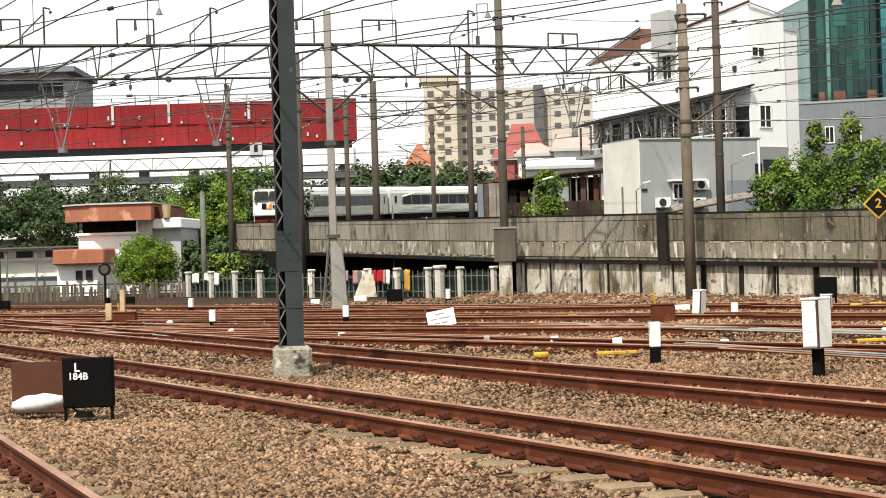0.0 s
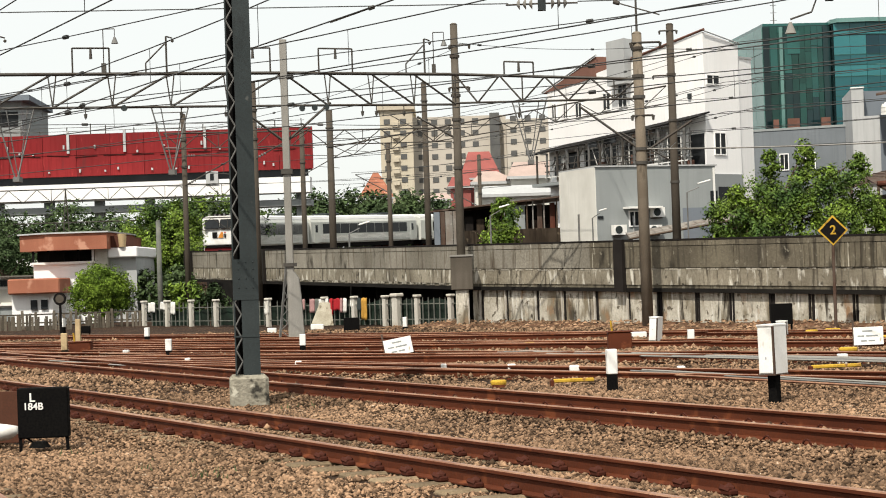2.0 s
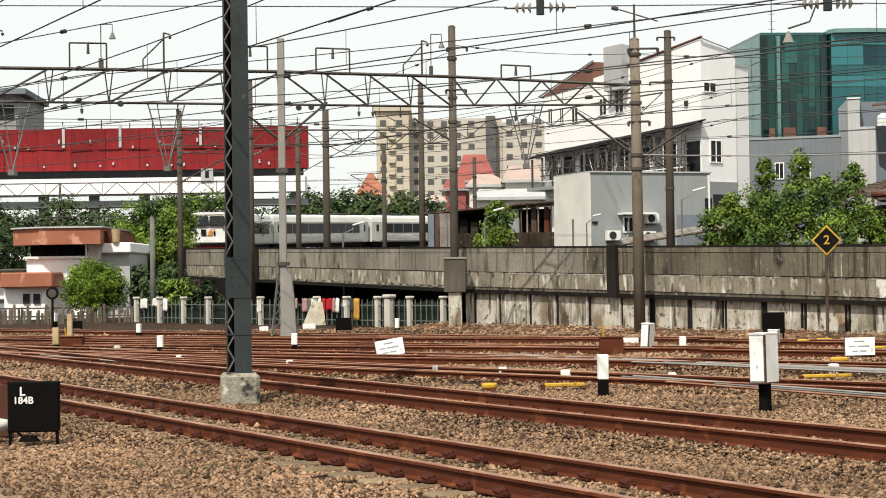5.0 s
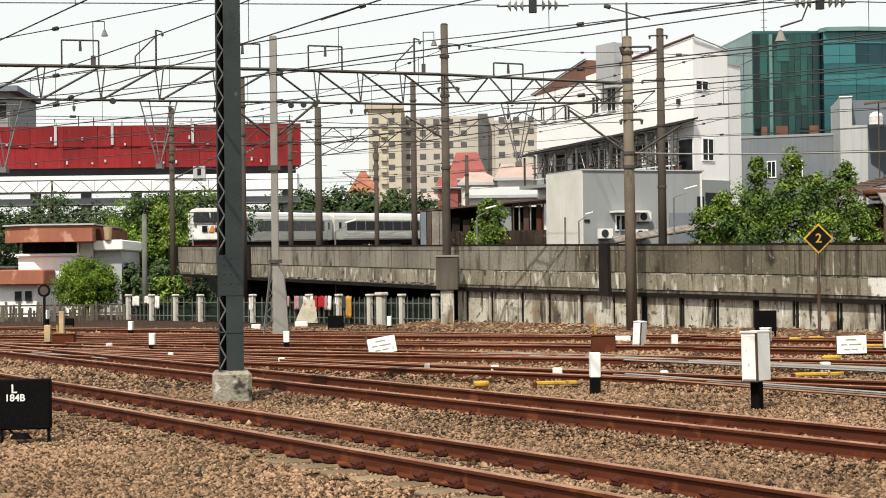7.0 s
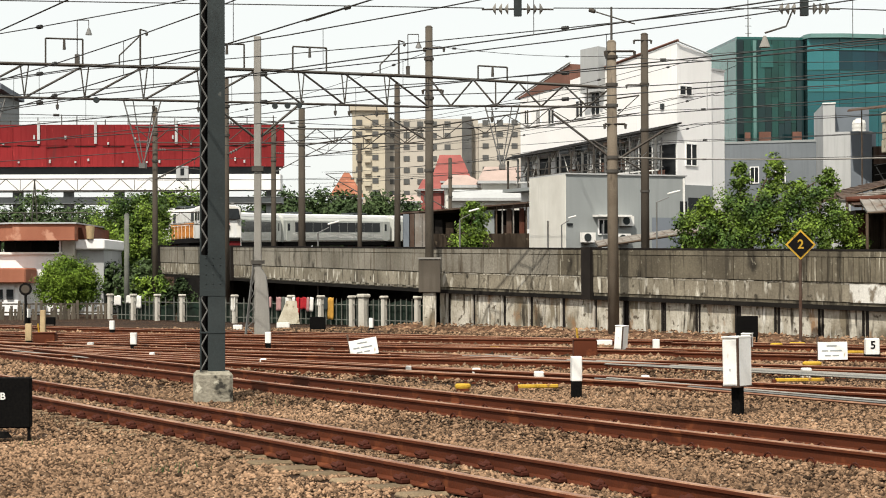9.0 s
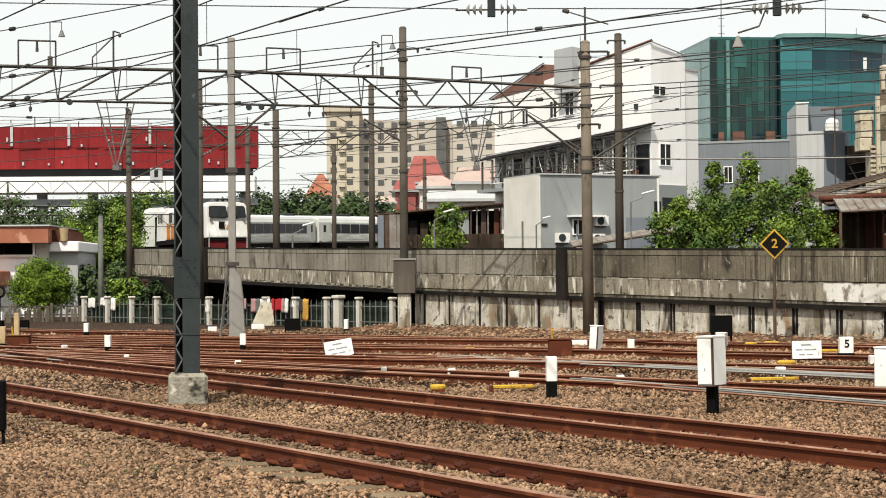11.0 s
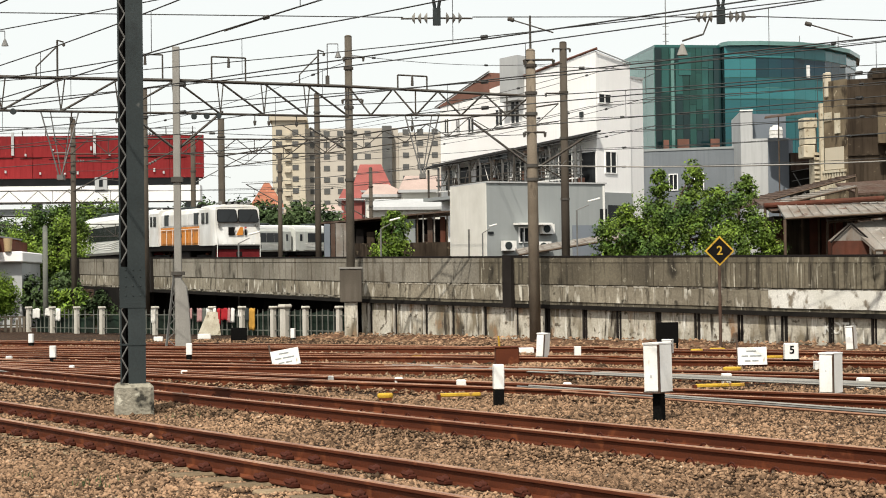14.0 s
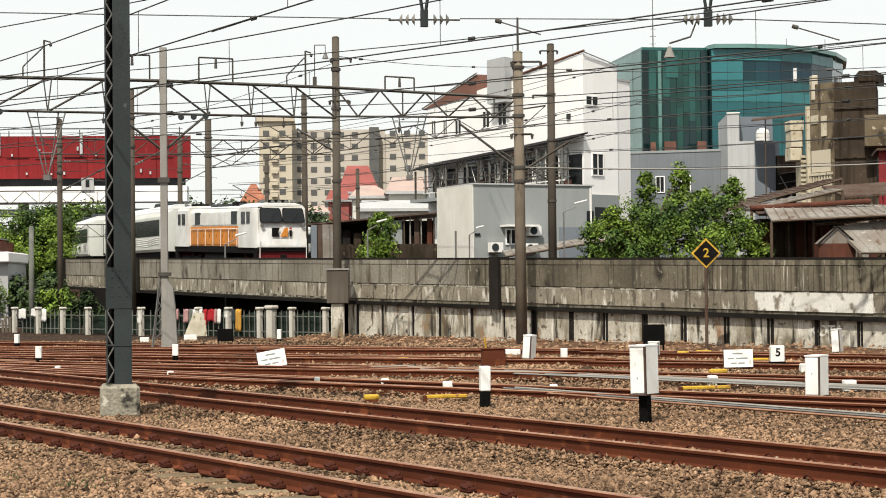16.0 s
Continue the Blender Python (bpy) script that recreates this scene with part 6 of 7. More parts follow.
# ---- planting ----
def leaves(n, blobs, size, seed, hollow=0.55, spread=0.17):
    rng = np.random.default_rng(seed)
    wts = np.array([b[3] ** 1.6 for b in blobs])
    ids = rng.choice(len(blobs), n, p=wts / wts.sum())
    b = np.array(blobs)[ids]
    # leaves sit in small clumps on the outside of each mass
    clumps = 40
    cd = rng.normal(size=(len(blobs), clumps, 3))
    cd /= np.linalg.norm(cd, axis=2)[:, :, None]
    pick = rng.integers(0, clumps, n)
    depth = rng.uniform(hollow, 1.12, (len(blobs), clumps))
    d = cd[ids, pick] + rng.normal(size=(n, 3)) * spread
    r = b[:, 3] * depth[ids, pick]
    c = b[:, :3] + d * r[:, None] * np.array([1, 1, 0.9])
    c[:, 2] -= 0.25 * b[:, 3] * np.abs(rng.normal(size=n)) * spread
    d /= np.linalg.norm(d, axis=1)[:, None]
    u = rng.normal(size=(n, 3))
    u /= np.linalg.norm(u, axis=1)[:, None]
    nrm = d * 0.7 + rng.normal(size=(n, 3)) * 0.5 + np.array([0, 0, 0.35])
    w = np.cross(u, nrm)
    w /= np.linalg.norm(w, axis=1)[:, None]
    u = np.cross(nrm, w)
    u /= np.linalg.norm(u, axis=1)[:, None]
    s = size * rng.uniform(0.6, 1.4, n)[:, None]
    nn = nrm / np.linalg.norm(nrm, axis=1)[:, None]
    v = np.stack([c - u * s, c + w * s * 0.55 + nn * s * 0.15, c + u * s, c - w * s * 0.55 + nn * s * 0.15], 1).reshape(-1, 3)
    sh = Shape()
    sh.v = [tuple(p) for p in v]
    sh.f = [t for k in range(n) for t in ((4 * k, 4 * k + 1, 4 * k + 2), (4 * k, 4 * k + 2, 4 * k + 3))]
    return sh


def tree(name, label, base, blobs, n, size, material, seed, trunk=0.16, category="tree"):
    t = thing(name, label, category)
    bx, by, bz = base
    top = max(b[2] for b in blobs)
    tr = Shape()
    mid = (bx + 0.1, by, bz + (top - bz) * 0.45)
    tr.tube((bx, by, bz - 0.1), mid, trunk, trunk * 0.7, 8)
    part("trunk", tr, M_BARK, t, "", True)
    for x, y, z, r in blobs:
        part("limb", Shape().tube(mid, (x, y, z), trunk * 0.55, trunk * 0.15, 6), M_BARK, t)
    part("crown", leaves(n, blobs, size, seed), material, t)
    return t


tree("tree", "leafy green tree over the viaduct end", (-14.6, 99, 0), [(-15.6, 99, 4.6, 1.2), (-14.2, 99.5, 5.2, 1.1), (-15.2, 98.6, 3.2, 1.3), (-14.0, 99, 3.6, 1.2), (-16.2, 99, 3.4, 0.9), (-14.6, 98.4, 1.8, 1.0), (-13.4, 98, 1.4, 0.7), (-13.7, 100.5, 4.6, 0.9)], 30000, 0.075, M_LEAF, 1, 0.2)
tree("tree", "tall green tree behind the curve of the line", (-19.5, 176, 0), [(-23.5, 176, 7.6, 2.0), (-21.0, 176, 7.9, 1.8), (-18.2, 177, 7.4, 1.8), (-25.5, 176, 5.8, 2.2), (-21, 176, 5.6, 2.4), (-17.6, 178, 6.2, 1.5), (-28, 176, 5.2, 1.8)], 20000, 0.17, M_LEAF, 2, 0.3)
tree("tree", "leafy young trees behind the viaduct wall", (14.8, 88, 1.5), [(13.0, 88, 3.8, 1.1), (14.6, 88, 4.7, 1.2), (16.4, 88.4, 5.0, 1.25), (18.4, 88, 4.8, 1.1), (19.6, 88, 4.0, 0.8), (14.0, 87.6, 3.4, 1.2), (16.0, 87.6, 3.6, 1.3), (18.0, 87.5, 3.4, 1.1), (12.2, 88, 3.1, 0.7), (20.0, 88, 3.1, 0.7), (14.8, 88, 6.2, 0.45), (14.75, 88, 6.7, 0.3), (16.5, 88.3, 6.5, 0.5), (16.5, 88.3, 7.0, 0.35), (18.8, 88, 5.9, 0.55), (18.9, 88, 6.4, 0.3), (17.4, 88, 5.7, 0.5), (13.2, 88, 5.0, 0.45), (12.4, 88, 4.2, 0.4)], 38000, 0.075, M_LEAF, 3, 0.12)
tree("tree", "small green tree beside the tin shanty", (2.9, 108, 1.5), [(2.9, 108, 4.2, 0.9), (3.2, 108, 5.0, 0.75), (2.6, 108, 3.4, 0.8), (3.4, 108, 3.6, 0.7), (3.0, 108, 5.6, 0.5)], 6000, 0.085, M_LEAF, 4, 0.1)
tree("tree", "dark spreading tree behind the low railway house", (-26.4, 113, 0), [(-28.64, 113.0, 4.5, 1.23), (-27.08, 113.45, 5.06, 1.12), (-25.62, 113.0, 4.5, 1.01), (-29.76, 113.0, 3.94, 1.12), (-26.29, 112.55, 3.83, 0.9), (-27.97, 112.78, 3.6, 0.9), (-24.84, 113.0, 3.83, 0.78), (-30.66, 113.0, 4.61, 1.12)], 11000, 0.1, M_LEAF_D, 11, 0.15)
tree("bush", "round clipped bright green bush", (-15.29, 84, 0), [(-15.29, 84.0, 1.64, 0.96), (-15.93, 84.0, 1.44, 0.73), (-14.64, 84.0, 1.39, 0.73), (-15.67, 83.7, 1.89, 0.73), (-14.9, 83.7, 1.84, 0.73), (-15.28, 83.5, 1.54, 0.73), (-15.28, 83.7, 2.04, 0.73), (-15.86, 83.8, 1.14, 0.73), (-14.71, 83.8, 1.14, 0.73), (-15.28, 83.5, 1.14, 0.73)], 26000, 0.05, M_LEAF_B, 5, 0.1, "bush")
tree("bush", "straggling shrub under the viaduct end", (-12.0, 86, 0), [(-12.1, 86, 0.9, 0.5), (-11.6, 86, 1.4, 0.4), (-12.4, 86, 1.5, 0.35)], 900, 0.1, M_LEAF, 6, 0.04, "bush")
tree("bush", "dark creeper bushes at the viaduct end", (-11.4, 88, 0), [(-11.4, 88.2, 0.6, 0.55), (-11.0, 88.3, 1.0, 0.5), (-11.8, 88, 1.1, 0.45), (-10.5, 88.2, 0.5, 0.5), (-10.9, 88.2, 1.4, 0.35)], 2600, 0.08, M_LEAF_D, 9, 0.04, "bush")
tree("bush", "dark shrubs under the viaduct end", (-14.0, 92, 0), [(-13.6, 92, 1.0, 1.0), (-14.6, 92, 1.4, 1.1), (-13.2, 93, 1.9, 0.8), (-15.6, 92.5, 1.0, 0.9), (-12.6, 92, 0.7, 0.6), (-16.4, 92, 0.8, 0.8)], 5000, 0.11, M_LEAF_D, 8, 0.05, "bush")
for k, (x, y, z, r) in enumerate(((-20, 168, 6.6, 3.0), (-25, 170, 7.2, 3.0), (-29.5, 166, 6.6, 2.8), (-34, 170, 7.4, 3.0), (-39, 168, 6.9, 3.0), (-44, 170, 6.7, 3.0), (-49, 168, 7.0, 3.0), (-24, 120, 2.4, 1.8), (-28, 121, 2.8, 2.0), (-17, 235, 9.6, 4.2), (-11.5, 238, 10.4, 4.4), (-6, 236, 10.2, 4.2), (-1, 236, 8.6, 3.2), (4, 234, 7.6, 3.0), (8.5, 236, 7.2, 3.0), (7.5, 190, 6.2, 2.6), (-31, 152, 4.0, 2.2))):
    tree("tree", "distant dark green tree", (x, y, 0), [(x, y, z, r * 0.7), (x - r * 0.7, y, z - 1.2, r * 0.7), (x + r * 0.7, y, z - 1.0, r * 0.7), (x, y, z - 2.6, r)], 7000, 0.17 if y < 200 else 0.26, M_LEAF_D, 20 + k, 0.25)


# ---- trackside things ----
def white_on(parent, words, size, m, mt=M_WHITE):
    return text_part("lettering", words, size, mt, parent, m, "white painted lettering" if mt is M_WHITE else "lettering")


def upright(x, y, z):
    return pose(x, y, z, 90, 0, 0)


def indicator_box():
    o = thing("indicator_board", "black trackside indicator box lettered L 184B on short legs", "sign", Matrix.Translation((-4.42, 20.6, 0)) @ Matrix.Rotation(radians(3), 4, "Z"))
    part("case", Shape().box(-0.27, 0.27, 0, 0.16, 0.1, 0.64, None, 0.012), M_BLACK, o)
    for x in (-0.25, 0.25):
        part("leg", Shape().box(x - 0.015, x + 0.015, 0.02, 0.06, -0.05, 0.12), M_BLACK, o)
    part("foot", Shape().tube((-0.05, 0.05, 0.0), (-0.05, 0.05, 0.06), 0.12, 0.08, 12).bar((-0.2, 0.05, 0.12), (-0.08, 0.05, 0.02), 0.015), M_BLACK, o)
    white_on(o, "L", 0.13, upright(-0.11, -0.006, 0.535), M_WHITE)
    white_on(o, "184B", 0.105, upright(-0.10, -0.006, 0.44), M_WHITE)
    b = thing("rusty_board", "rust-brown steel sheet standing behind the sandbag", "board", Matrix.Translation((-5.2, 21.6, 0)))
    part("sheet", Shape().box(-0.30, 0.34, 0, 0.03, -0.02, 0.56, None, 0.004), M_BOARD, b)
    part("stake", Shape().box(-0.02, 0.02, 0.03, 0.07, -0.05, 0.5), M_RAIL, b)
    s = Shape()
    rows = []
    for i in range(9):
        f = i / 8
        w = 0.10 * math.sin(math.pi * min(1, max(0, f * 0.94 + 0.03))) ** 0.35
        rows.append([(-0.28 + 0.56 * f, w * 1.3 * math.cos(a), 0.1 + 0.05 * f + w * math.sin(a) + 0.008 * math.sin(f * 17 + a * 2)) for a in [2 * math.pi * k / 12 for k in range(12)]])
    s.loft(rows)
    bag = part("sandbag", s, M_CLOTH_W, None, "plump white woven sandbag on the ballast", True)
    bag.matrix_basis = Matrix.Translation((-5.1, 21.15, 0.0))
    tagged(bag, "", "sandbag")


indicator_box()


def marker_post(x, y, h, w, foot=0.36, label="white marker post with a black foot", paint=M_WHITE):
    o = thing("marker_post", label, "marker post", Matrix.Translation((x, y, 0)) @ Matrix.Rotation(rnd(-0.3, 0.1), 4, "Z"), "marker posts")
    part("foot", Shape().box(-w / 2, w / 2, -w / 2, w / 2, -0.1, h * foot, None, w * 0.06), M_BLACK, o)
    part("shaft", Shape().box(-w / 2 - 0.004, w / 2 + 0.004, -w / 2 - 0.004, w / 2 + 0.004, h * foot, h, None, w * 0.08), paint, o)
    return o


marker_post(2.27, 27.57, 0.56, 0.14)
marker_post(-9.25, 58.2, 0.42, 0.13)
marker_post(-6.64, 44.9, 0.43, 0.13)
marker_post(-3.55, 45.5, 0.42, 0.13)
marker_post(-1.55, 63.7, 0.36, 0.13, 0.1)
marker_post(5.52, 44.5, 0.25, 0.14, 0.05)
marker_post(-14.8, 73.0, 0.55, 0.18, 0.4)
marker_post(-11.3, 58.0, 0.75, 0.14, 0.1, "worn cream timber marker post", M_CREAM)
marker_post(-9.95, 49.2, 0.55, 0.15, 0.2, "worn cream timber marker post", M_CREAM)


def cable_box(x, y, h, w, d, legs, turn, label, tilt=0.0):
    o = thing("cable_box", label, "cable box", Matrix.Translation((x, y, 0)) @ Matrix.Rotation(radians(turn), 4, "Z") @ Matrix.Rotation(radians(tilt), 4, "Y"), "cable boxes")
    part("case", Shape().box(-w / 2, w / 2, -d / 2, d / 2, legs, h, None, 0.012), M_WHITE, o)
    part("door", Shape().box(-w / 2 + 0.02, w / 2 - 0.02, -d / 2 - 0.012, -d / 2, legs + 0.03, h - 0.05, None, 0.004), M_WHITE, o)
    part("lid", Shape().box(-w / 2 - 0.003, w / 2 + 0.003, -d / 2 - 0.014, d / 2 + 0.003, h - 0.02, h + 0.004, None, 0.003), M_WHITE, o)
    part("seam", Shape().box(w / 2 - 0.02, w / 2 + 0.003, -d / 2 - 0.016, -d / 2 + 0.012, legs, h - 0.02), M_TIN, o, "rusty brown corner seam")
    part("foot_rim", Shape().box(-w / 2 - 0.004, w / 2 + 0.004, -d / 2 - 0.015, d / 2 + 0.004, legs, legs + 0.018), M_TIN, o, "rusty bottom rim")
    part("latch", Shape().box(-0.008, 0.008, -d / 2 - 0.02, -d / 2 - 0.01, h * 0.55, h * 0.58), M_GREY_L, o)
    if legs:
        part("post", Shape().box(-0.06, 0.06, -0.06, 0.06, -0.1, legs, None, 0.008), M_BLACK, o)
    return o


cable_box(4.0, 24.0, 0.95, 0.23, 0.34, 0.32, -38, "white cabinet on a black post with a lidded box", -1.0)
cable_box(7.38, 28.6, 0.62, 0.24, 0.34, 0.0, -38, "white cabinet standing on the ballast")
cable_box(4.49, 42.6, 0.62, 0.2, 0.3, 0.08, -30, "white leaning cabinet between the tracks", 4)
cable_box(12.13, 45.0, 0.62, 0.2, 0.3, 0.05, -30, "white leaning cabinet before the wall", -3)
cable_box(6.95, 40.5, 0.5, 0.22, 0.2, 0.2, -20, "small white box on a black post")


def board_sign(x, y, w, h, z, turn, tilt, lines):
    o = thing("notice_board", "tilted white notice board with faded grey writing", "sign", Matrix.Translation((x, y, z)) @ Matrix.Rotation(radians(turn), 4, "Z") @ Matrix.Rotation(radians(tilt), 4, "Y") @ Matrix.Rotation(radians(-8), 4, "X"), "notice boards")
    part("plate", Shape().box(-w / 2, w / 2, -0.01, 0.01, 0, h, None, 0.004), M_WHITE, o)
    part("stake", Shape().box(-w / 2 - 0.02, -w / 2 + 0.02, 0.01, 0.04, -0.12, h + 0.15), M_TIN, o)
    for i, words in enumerate(lines):
        zz = h * (0.78 - 0.27 * i)
        x = -w / 2 * sum(k + 0.06 for k in words)
        for k in words:
            part("writing_bar", Shape().box(x, x + k * w, -0.016, -0.01, zz - h * 0.035, zz + h * 0.035), M_GREY, o, "grey bar of writing")
            x += (k + 0.06) * w


board_sign(-1.13, 40.9, 0.60, 0.36, 0.04, 0, -10, ((0.34,), (0.22, 0.4), (0.2, 0.22)))
board_sign(8.27, 38.2, 0.58, 0.36, 0.03, -8, -1, ((0.34,), (0.22, 0.4), (0.2, 0.22)))


def number_stone(x, y):
    o = thing("number_stone", "white track marker stone lettered 5", "marker stone", Matrix.Translation((x, y, 0)))
    part("stone", Shape().box(-0.14, 0.14, -0.08, 0.08, 0.1, 0.46, None, 0.02), M_WHITE, o)
    part("foot", Shape().box(-0.15, 0.15, -0.09, 0.09, -0.05, 0.14), M_BLACK, o)
    white_on(o, "5", 0.22, upright(0, -0.085, 0.32), M_BLACK)


number_stone(9.06, 38.23)


def track_sign():
    o = thing("diamond_sign", "black diamond sign with a yellow border and figure 2", "sign", Matrix.Translation((9.69, 48.5, 0)))
    part("pole", Shape().tube((0, 0.03, -0.2), (0, 0.03, 2.4), 0.045, 0.04, 10), M_TIN, o, "rusty pole")
    q = math.sqrt(0.5)

    def diamond(r, y0, y1):
        return Shape().add([(r * a, y, 2.5 + r * b) for y in (y0, y1) for a, b in ((0, 1), (1, 0), (0, -1), (-1, 0))], [(0, 1, 2, 3), (7, 6, 5, 4), (0, 4, 5, 1), (1, 5, 6, 2), (2, 6, 7, 3), (3, 7, 4, 0)])
    part("border", diamond(0.385, -0.02, 0.0), M_YELLOW, o, "yellow border")
    part("plate", diamond(0.325, -0.03, -0.019), M_UNDER, o, "black plate")
    white_on(o, "2", 0.32, upright(0, -0.034, 2.5), M_YELLOW)


track_sign()


def yellow_things():
    for x, y, w in ((0.67, 28.9, 0.24), (1.8, 44.2, 0.34), (9.2, 46.5, 0.4), (7.4, 36.0, 0.36), (8.6, 46.0, 0.3)):
        o = thing("point_weight", "yellow painted point lever weight", "point lever", Matrix.Translation((x, y, -0.03)), "point levers")
        part("weight", Shape().loft([[(w / 2 * k * math.cos(a), 0.1 * k * math.sin(a), z) for a in [2 * math.pi * i / 12 for i in range(12)]] for z, k in ((0.05, 0.9), (0.08, 1.0), (0.11, 1.0), (0.13, 0.8))]), M_YELLOW, o)
        part("base", Shape().box(-w * 0.4, w * 0.4, -0.1, 0.1, -0.05, 0.06), M_RAIL, o)
    for x, y, w, t in ((1.8, 28.9, 0.62, 8), (6.05, 30.4, 0.8, 8), (-8.2, 42.5, 0.5, -30), (9.5, 41.5, 0.9, -10)):
        o = thing("point_rod", "yellow painted point rod lying by the rails", "point rod", Matrix.Translation((x, y, 0.05)) @ Matrix.Rotation(radians(t), 4, "Z"), "point rods")
        part("rod", Shape().box(-w / 2, w / 2, -0.045, 0.045, -0.02, 0.035, None, 0.012), M_YELLOW, o)
        part("joint", Shape().box(-w / 2 - 0.05, -w / 2, -0.05, 0.05, -0.12, 0.02), M_RAIL, o)
    for x, y, w in ((1.0, 33, 0.14), (-0.17, 33.9, 0.1), (2.0, 31.8, 0.16), (3.6, 30.4, 0.12), (-5.6, 40.5, 0.1), (-8.0, 47.0, 0.14), (5.6, 33.6, 0.14), (6.6, 32.6, 0.16), (4.6, 47.5, 0.4), (-4.7, 67, 0.45), (8.4, 30.5, 0.2), (9.3, 37.0, 0.16), (-6.0, 64, 0.3), (-3.0, 37.2, 0.12)):
        o = thing("white_slab", "small white painted slab beside the rail", "slab", Matrix.Translation((x, y, 0.02)), "white slabs")
        part("slab", Shape().box(-w / 2, w / 2, -0.09, 0.09, -0.06, 0.12, None, 0.015), M_WHITE, o)
    for x, y, w, h in ((3.56, 41.0, 0.5, 0.36), (-9.5, 49.1, 0.55, 0.3)):
        o = thing("rusty_case", "rusty brown point machine case", "point machine", Matrix.Translation((x, y, 0)), "point machines")
        part("case", Shape().box(-w / 2, w / 2, -0.2, 0.2, -0.05, h, None, 0.02), M_RAIL, o)
        part("lid", Shape().box(-w / 2 - 0.02, w / 2 + 0.02, -0.22, 0.22, h, h + 0.03, None, 0.01), M_RAIL, o)
        part("lever", Shape().bar((-w * 0.3, 0, h), (-w * 0.35, 0, h + 0.25), 0.03), M_YELLOW, o)
    for x, y, w in ((-3.2, 61.2, 0.5), (8.15, 47.4, 0.52), (-13.2, 69, 0.35), (-17.0, 66, 0.4)):
        o = thing("indicator_board", "black trackside indicator box on legs", "sign", Matrix.Translation((x, y, 0)), "black indicator boxes")
        part("case", Shape().box(-w / 2, w / 2, 0, 0.2, 0.06 if w < 0.51 else 0.2, w * 0.9 if w < 0.51 else 0.72, None, 0.012), M_BLACK, o)
        for k in (-1, 1):
            part("leg", Shape().box(k * w * 0.45 - 0.02, k * w * 0.45 + 0.02, 0.05, 0.1, -0.1, 0.1 if w < 0.51 else 0.24), M_BLACK, o)
    part_list = [((-11.4, 47.0), (-3.7, 34.0)), ((-10.9, 44.6), (-2.9, 30.6)), ((-13.0, 52.0), (-6.6, 44.2))]
    part_list += [((0.9 + 0.16 * k, 39.2 + 0.17 * k), (9.0 + 0.2 * k, 27.4 + 0.24 * k)) for k in range(4)]
    part_list += [((2.6 + 0.2 * k, 30.2 + 0.18 * k), (7.6 + 0.22 * k, 20.2 + 0.24 * k)) for k in range(3)]
    for a, b in part_list:
        o = part("cable_duct", Shape().bar((*a, 0.09), (*b, 0.09), 0.024), random.choice((M_POLE_L, M_GALV, M_HEAD)), None, "pale galvanised signal pipe along the rails")
        tagged(o, "", "pipe", "signal pipes")
    weeds = Shape()
    for x, y, k in ((-2.86, 17.85, 9), (-2.28, 17.08, 12), (-2.66, 18.33, 6), (-2.06, 17.36, 8), (-3.99, 19.96, 5), (-2.15, 26.06, 8), (7.2, 22.6, 14), (7.6, 23.4, 10)):
        for i in range(k):
            a, rr = rnd(0, 6.28), rnd(0, 0.32)
            bx, by = x + rr * math.cos(a), y + rr * math.sin(a)
            ln, dx, dy = rnd(0.03, 0.07), rnd(-0.03, 0.03), rnd(-0.03, 0.03)
            weeds.add([(bx - 0.006, by, -0.02), (bx + 0.006, by, -0.02), (bx + dx, by + dy, ln)], [(0, 1, 2)])
    tagged(part("weeds", weeds, M_LEAF_D, None, "thin green weeds sprouting in the ballast"), "", "weeds", "", "stuff")
    sh = Shape().add([(-0.45, 0, 0), (0.4, 0, 0), (0.3, 0.25, 0.85), (-0.1, 0.25, 0.85), (-0.45, 0.04, 0), (0.4, 0.04, 0), (0.3, 0.29, 0.85), (-0.1, 0.29, 0.85)], [(0, 1, 2, 3), (7, 6, 5, 4), (0, 4, 5, 1), (1, 5, 6, 2), (2, 6, 7, 3), (3, 7, 4, 0)])
    o = part("white_sheet", sh, M_TARP, None, "pale sheet leaning on the fence")
    o.matrix_basis = Matrix.Translation((-4.75, 70.6, 0))
    tagged(o, "", "sheet")


yellow_things()


# ---- the train ----
PATH = [(200, 440, 4.78), (120, 350, 4.78), (40, 256, 4.78), (10, 219, 4.68), (2, 209, 4.63), (-4, 201, 4.53), (-9.5, 192.5, 4.38), (-13.8, 183.5, 4.18), (-16.8, 174, 3.98), (-18.0, 164, 3.78), (-17.8, 154, 3.53), (-16.7, 139, 3.18), (-12.3, 126, 3.10), (-9.75, 117, 3.03), (-7.84, 111.5, 2.94), (-4.75, 102.5, 2.72), (-2.0, 95, 2.48), (1.1, 86.5, 2.38), (4.4, 78, 2.38)]


def spline(points, step=0.5):
    p = [Vector(q) for q in points]
    out = []
    for i in range(1, len(p) - 2):
        n = max(2, int((p[i + 1] - p[i]).length / step))
        for k in range(n):
            t = k / n
            out.append(0.5 * (2 * p[i] + (p[i + 1] - p[i - 1]) * t + (2 * p[i - 1] - 5 * p[i] + 4 * p[i + 1] - p[i + 2]) * t * t + (3 * p[i] - p[i - 1] - 3 * p[i + 1] + p[i + 2]) * t ** 3))
    return out


LINE = spline(PATH)
RUN = [0.0]
for u, w in zip(LINE, LINE[1:]):
    RUN.append(RUN[-1] + (w - u).length)


def on_line(s):
    i = int(np.clip(np.searchsorted(RUN, s) - 1, 0, len(LINE) - 2))
    return LINE[i] + (LINE[i + 1] - LINE[i]) * ((s - RUN[i]) / (RUN[i + 1] - RUN[i]))


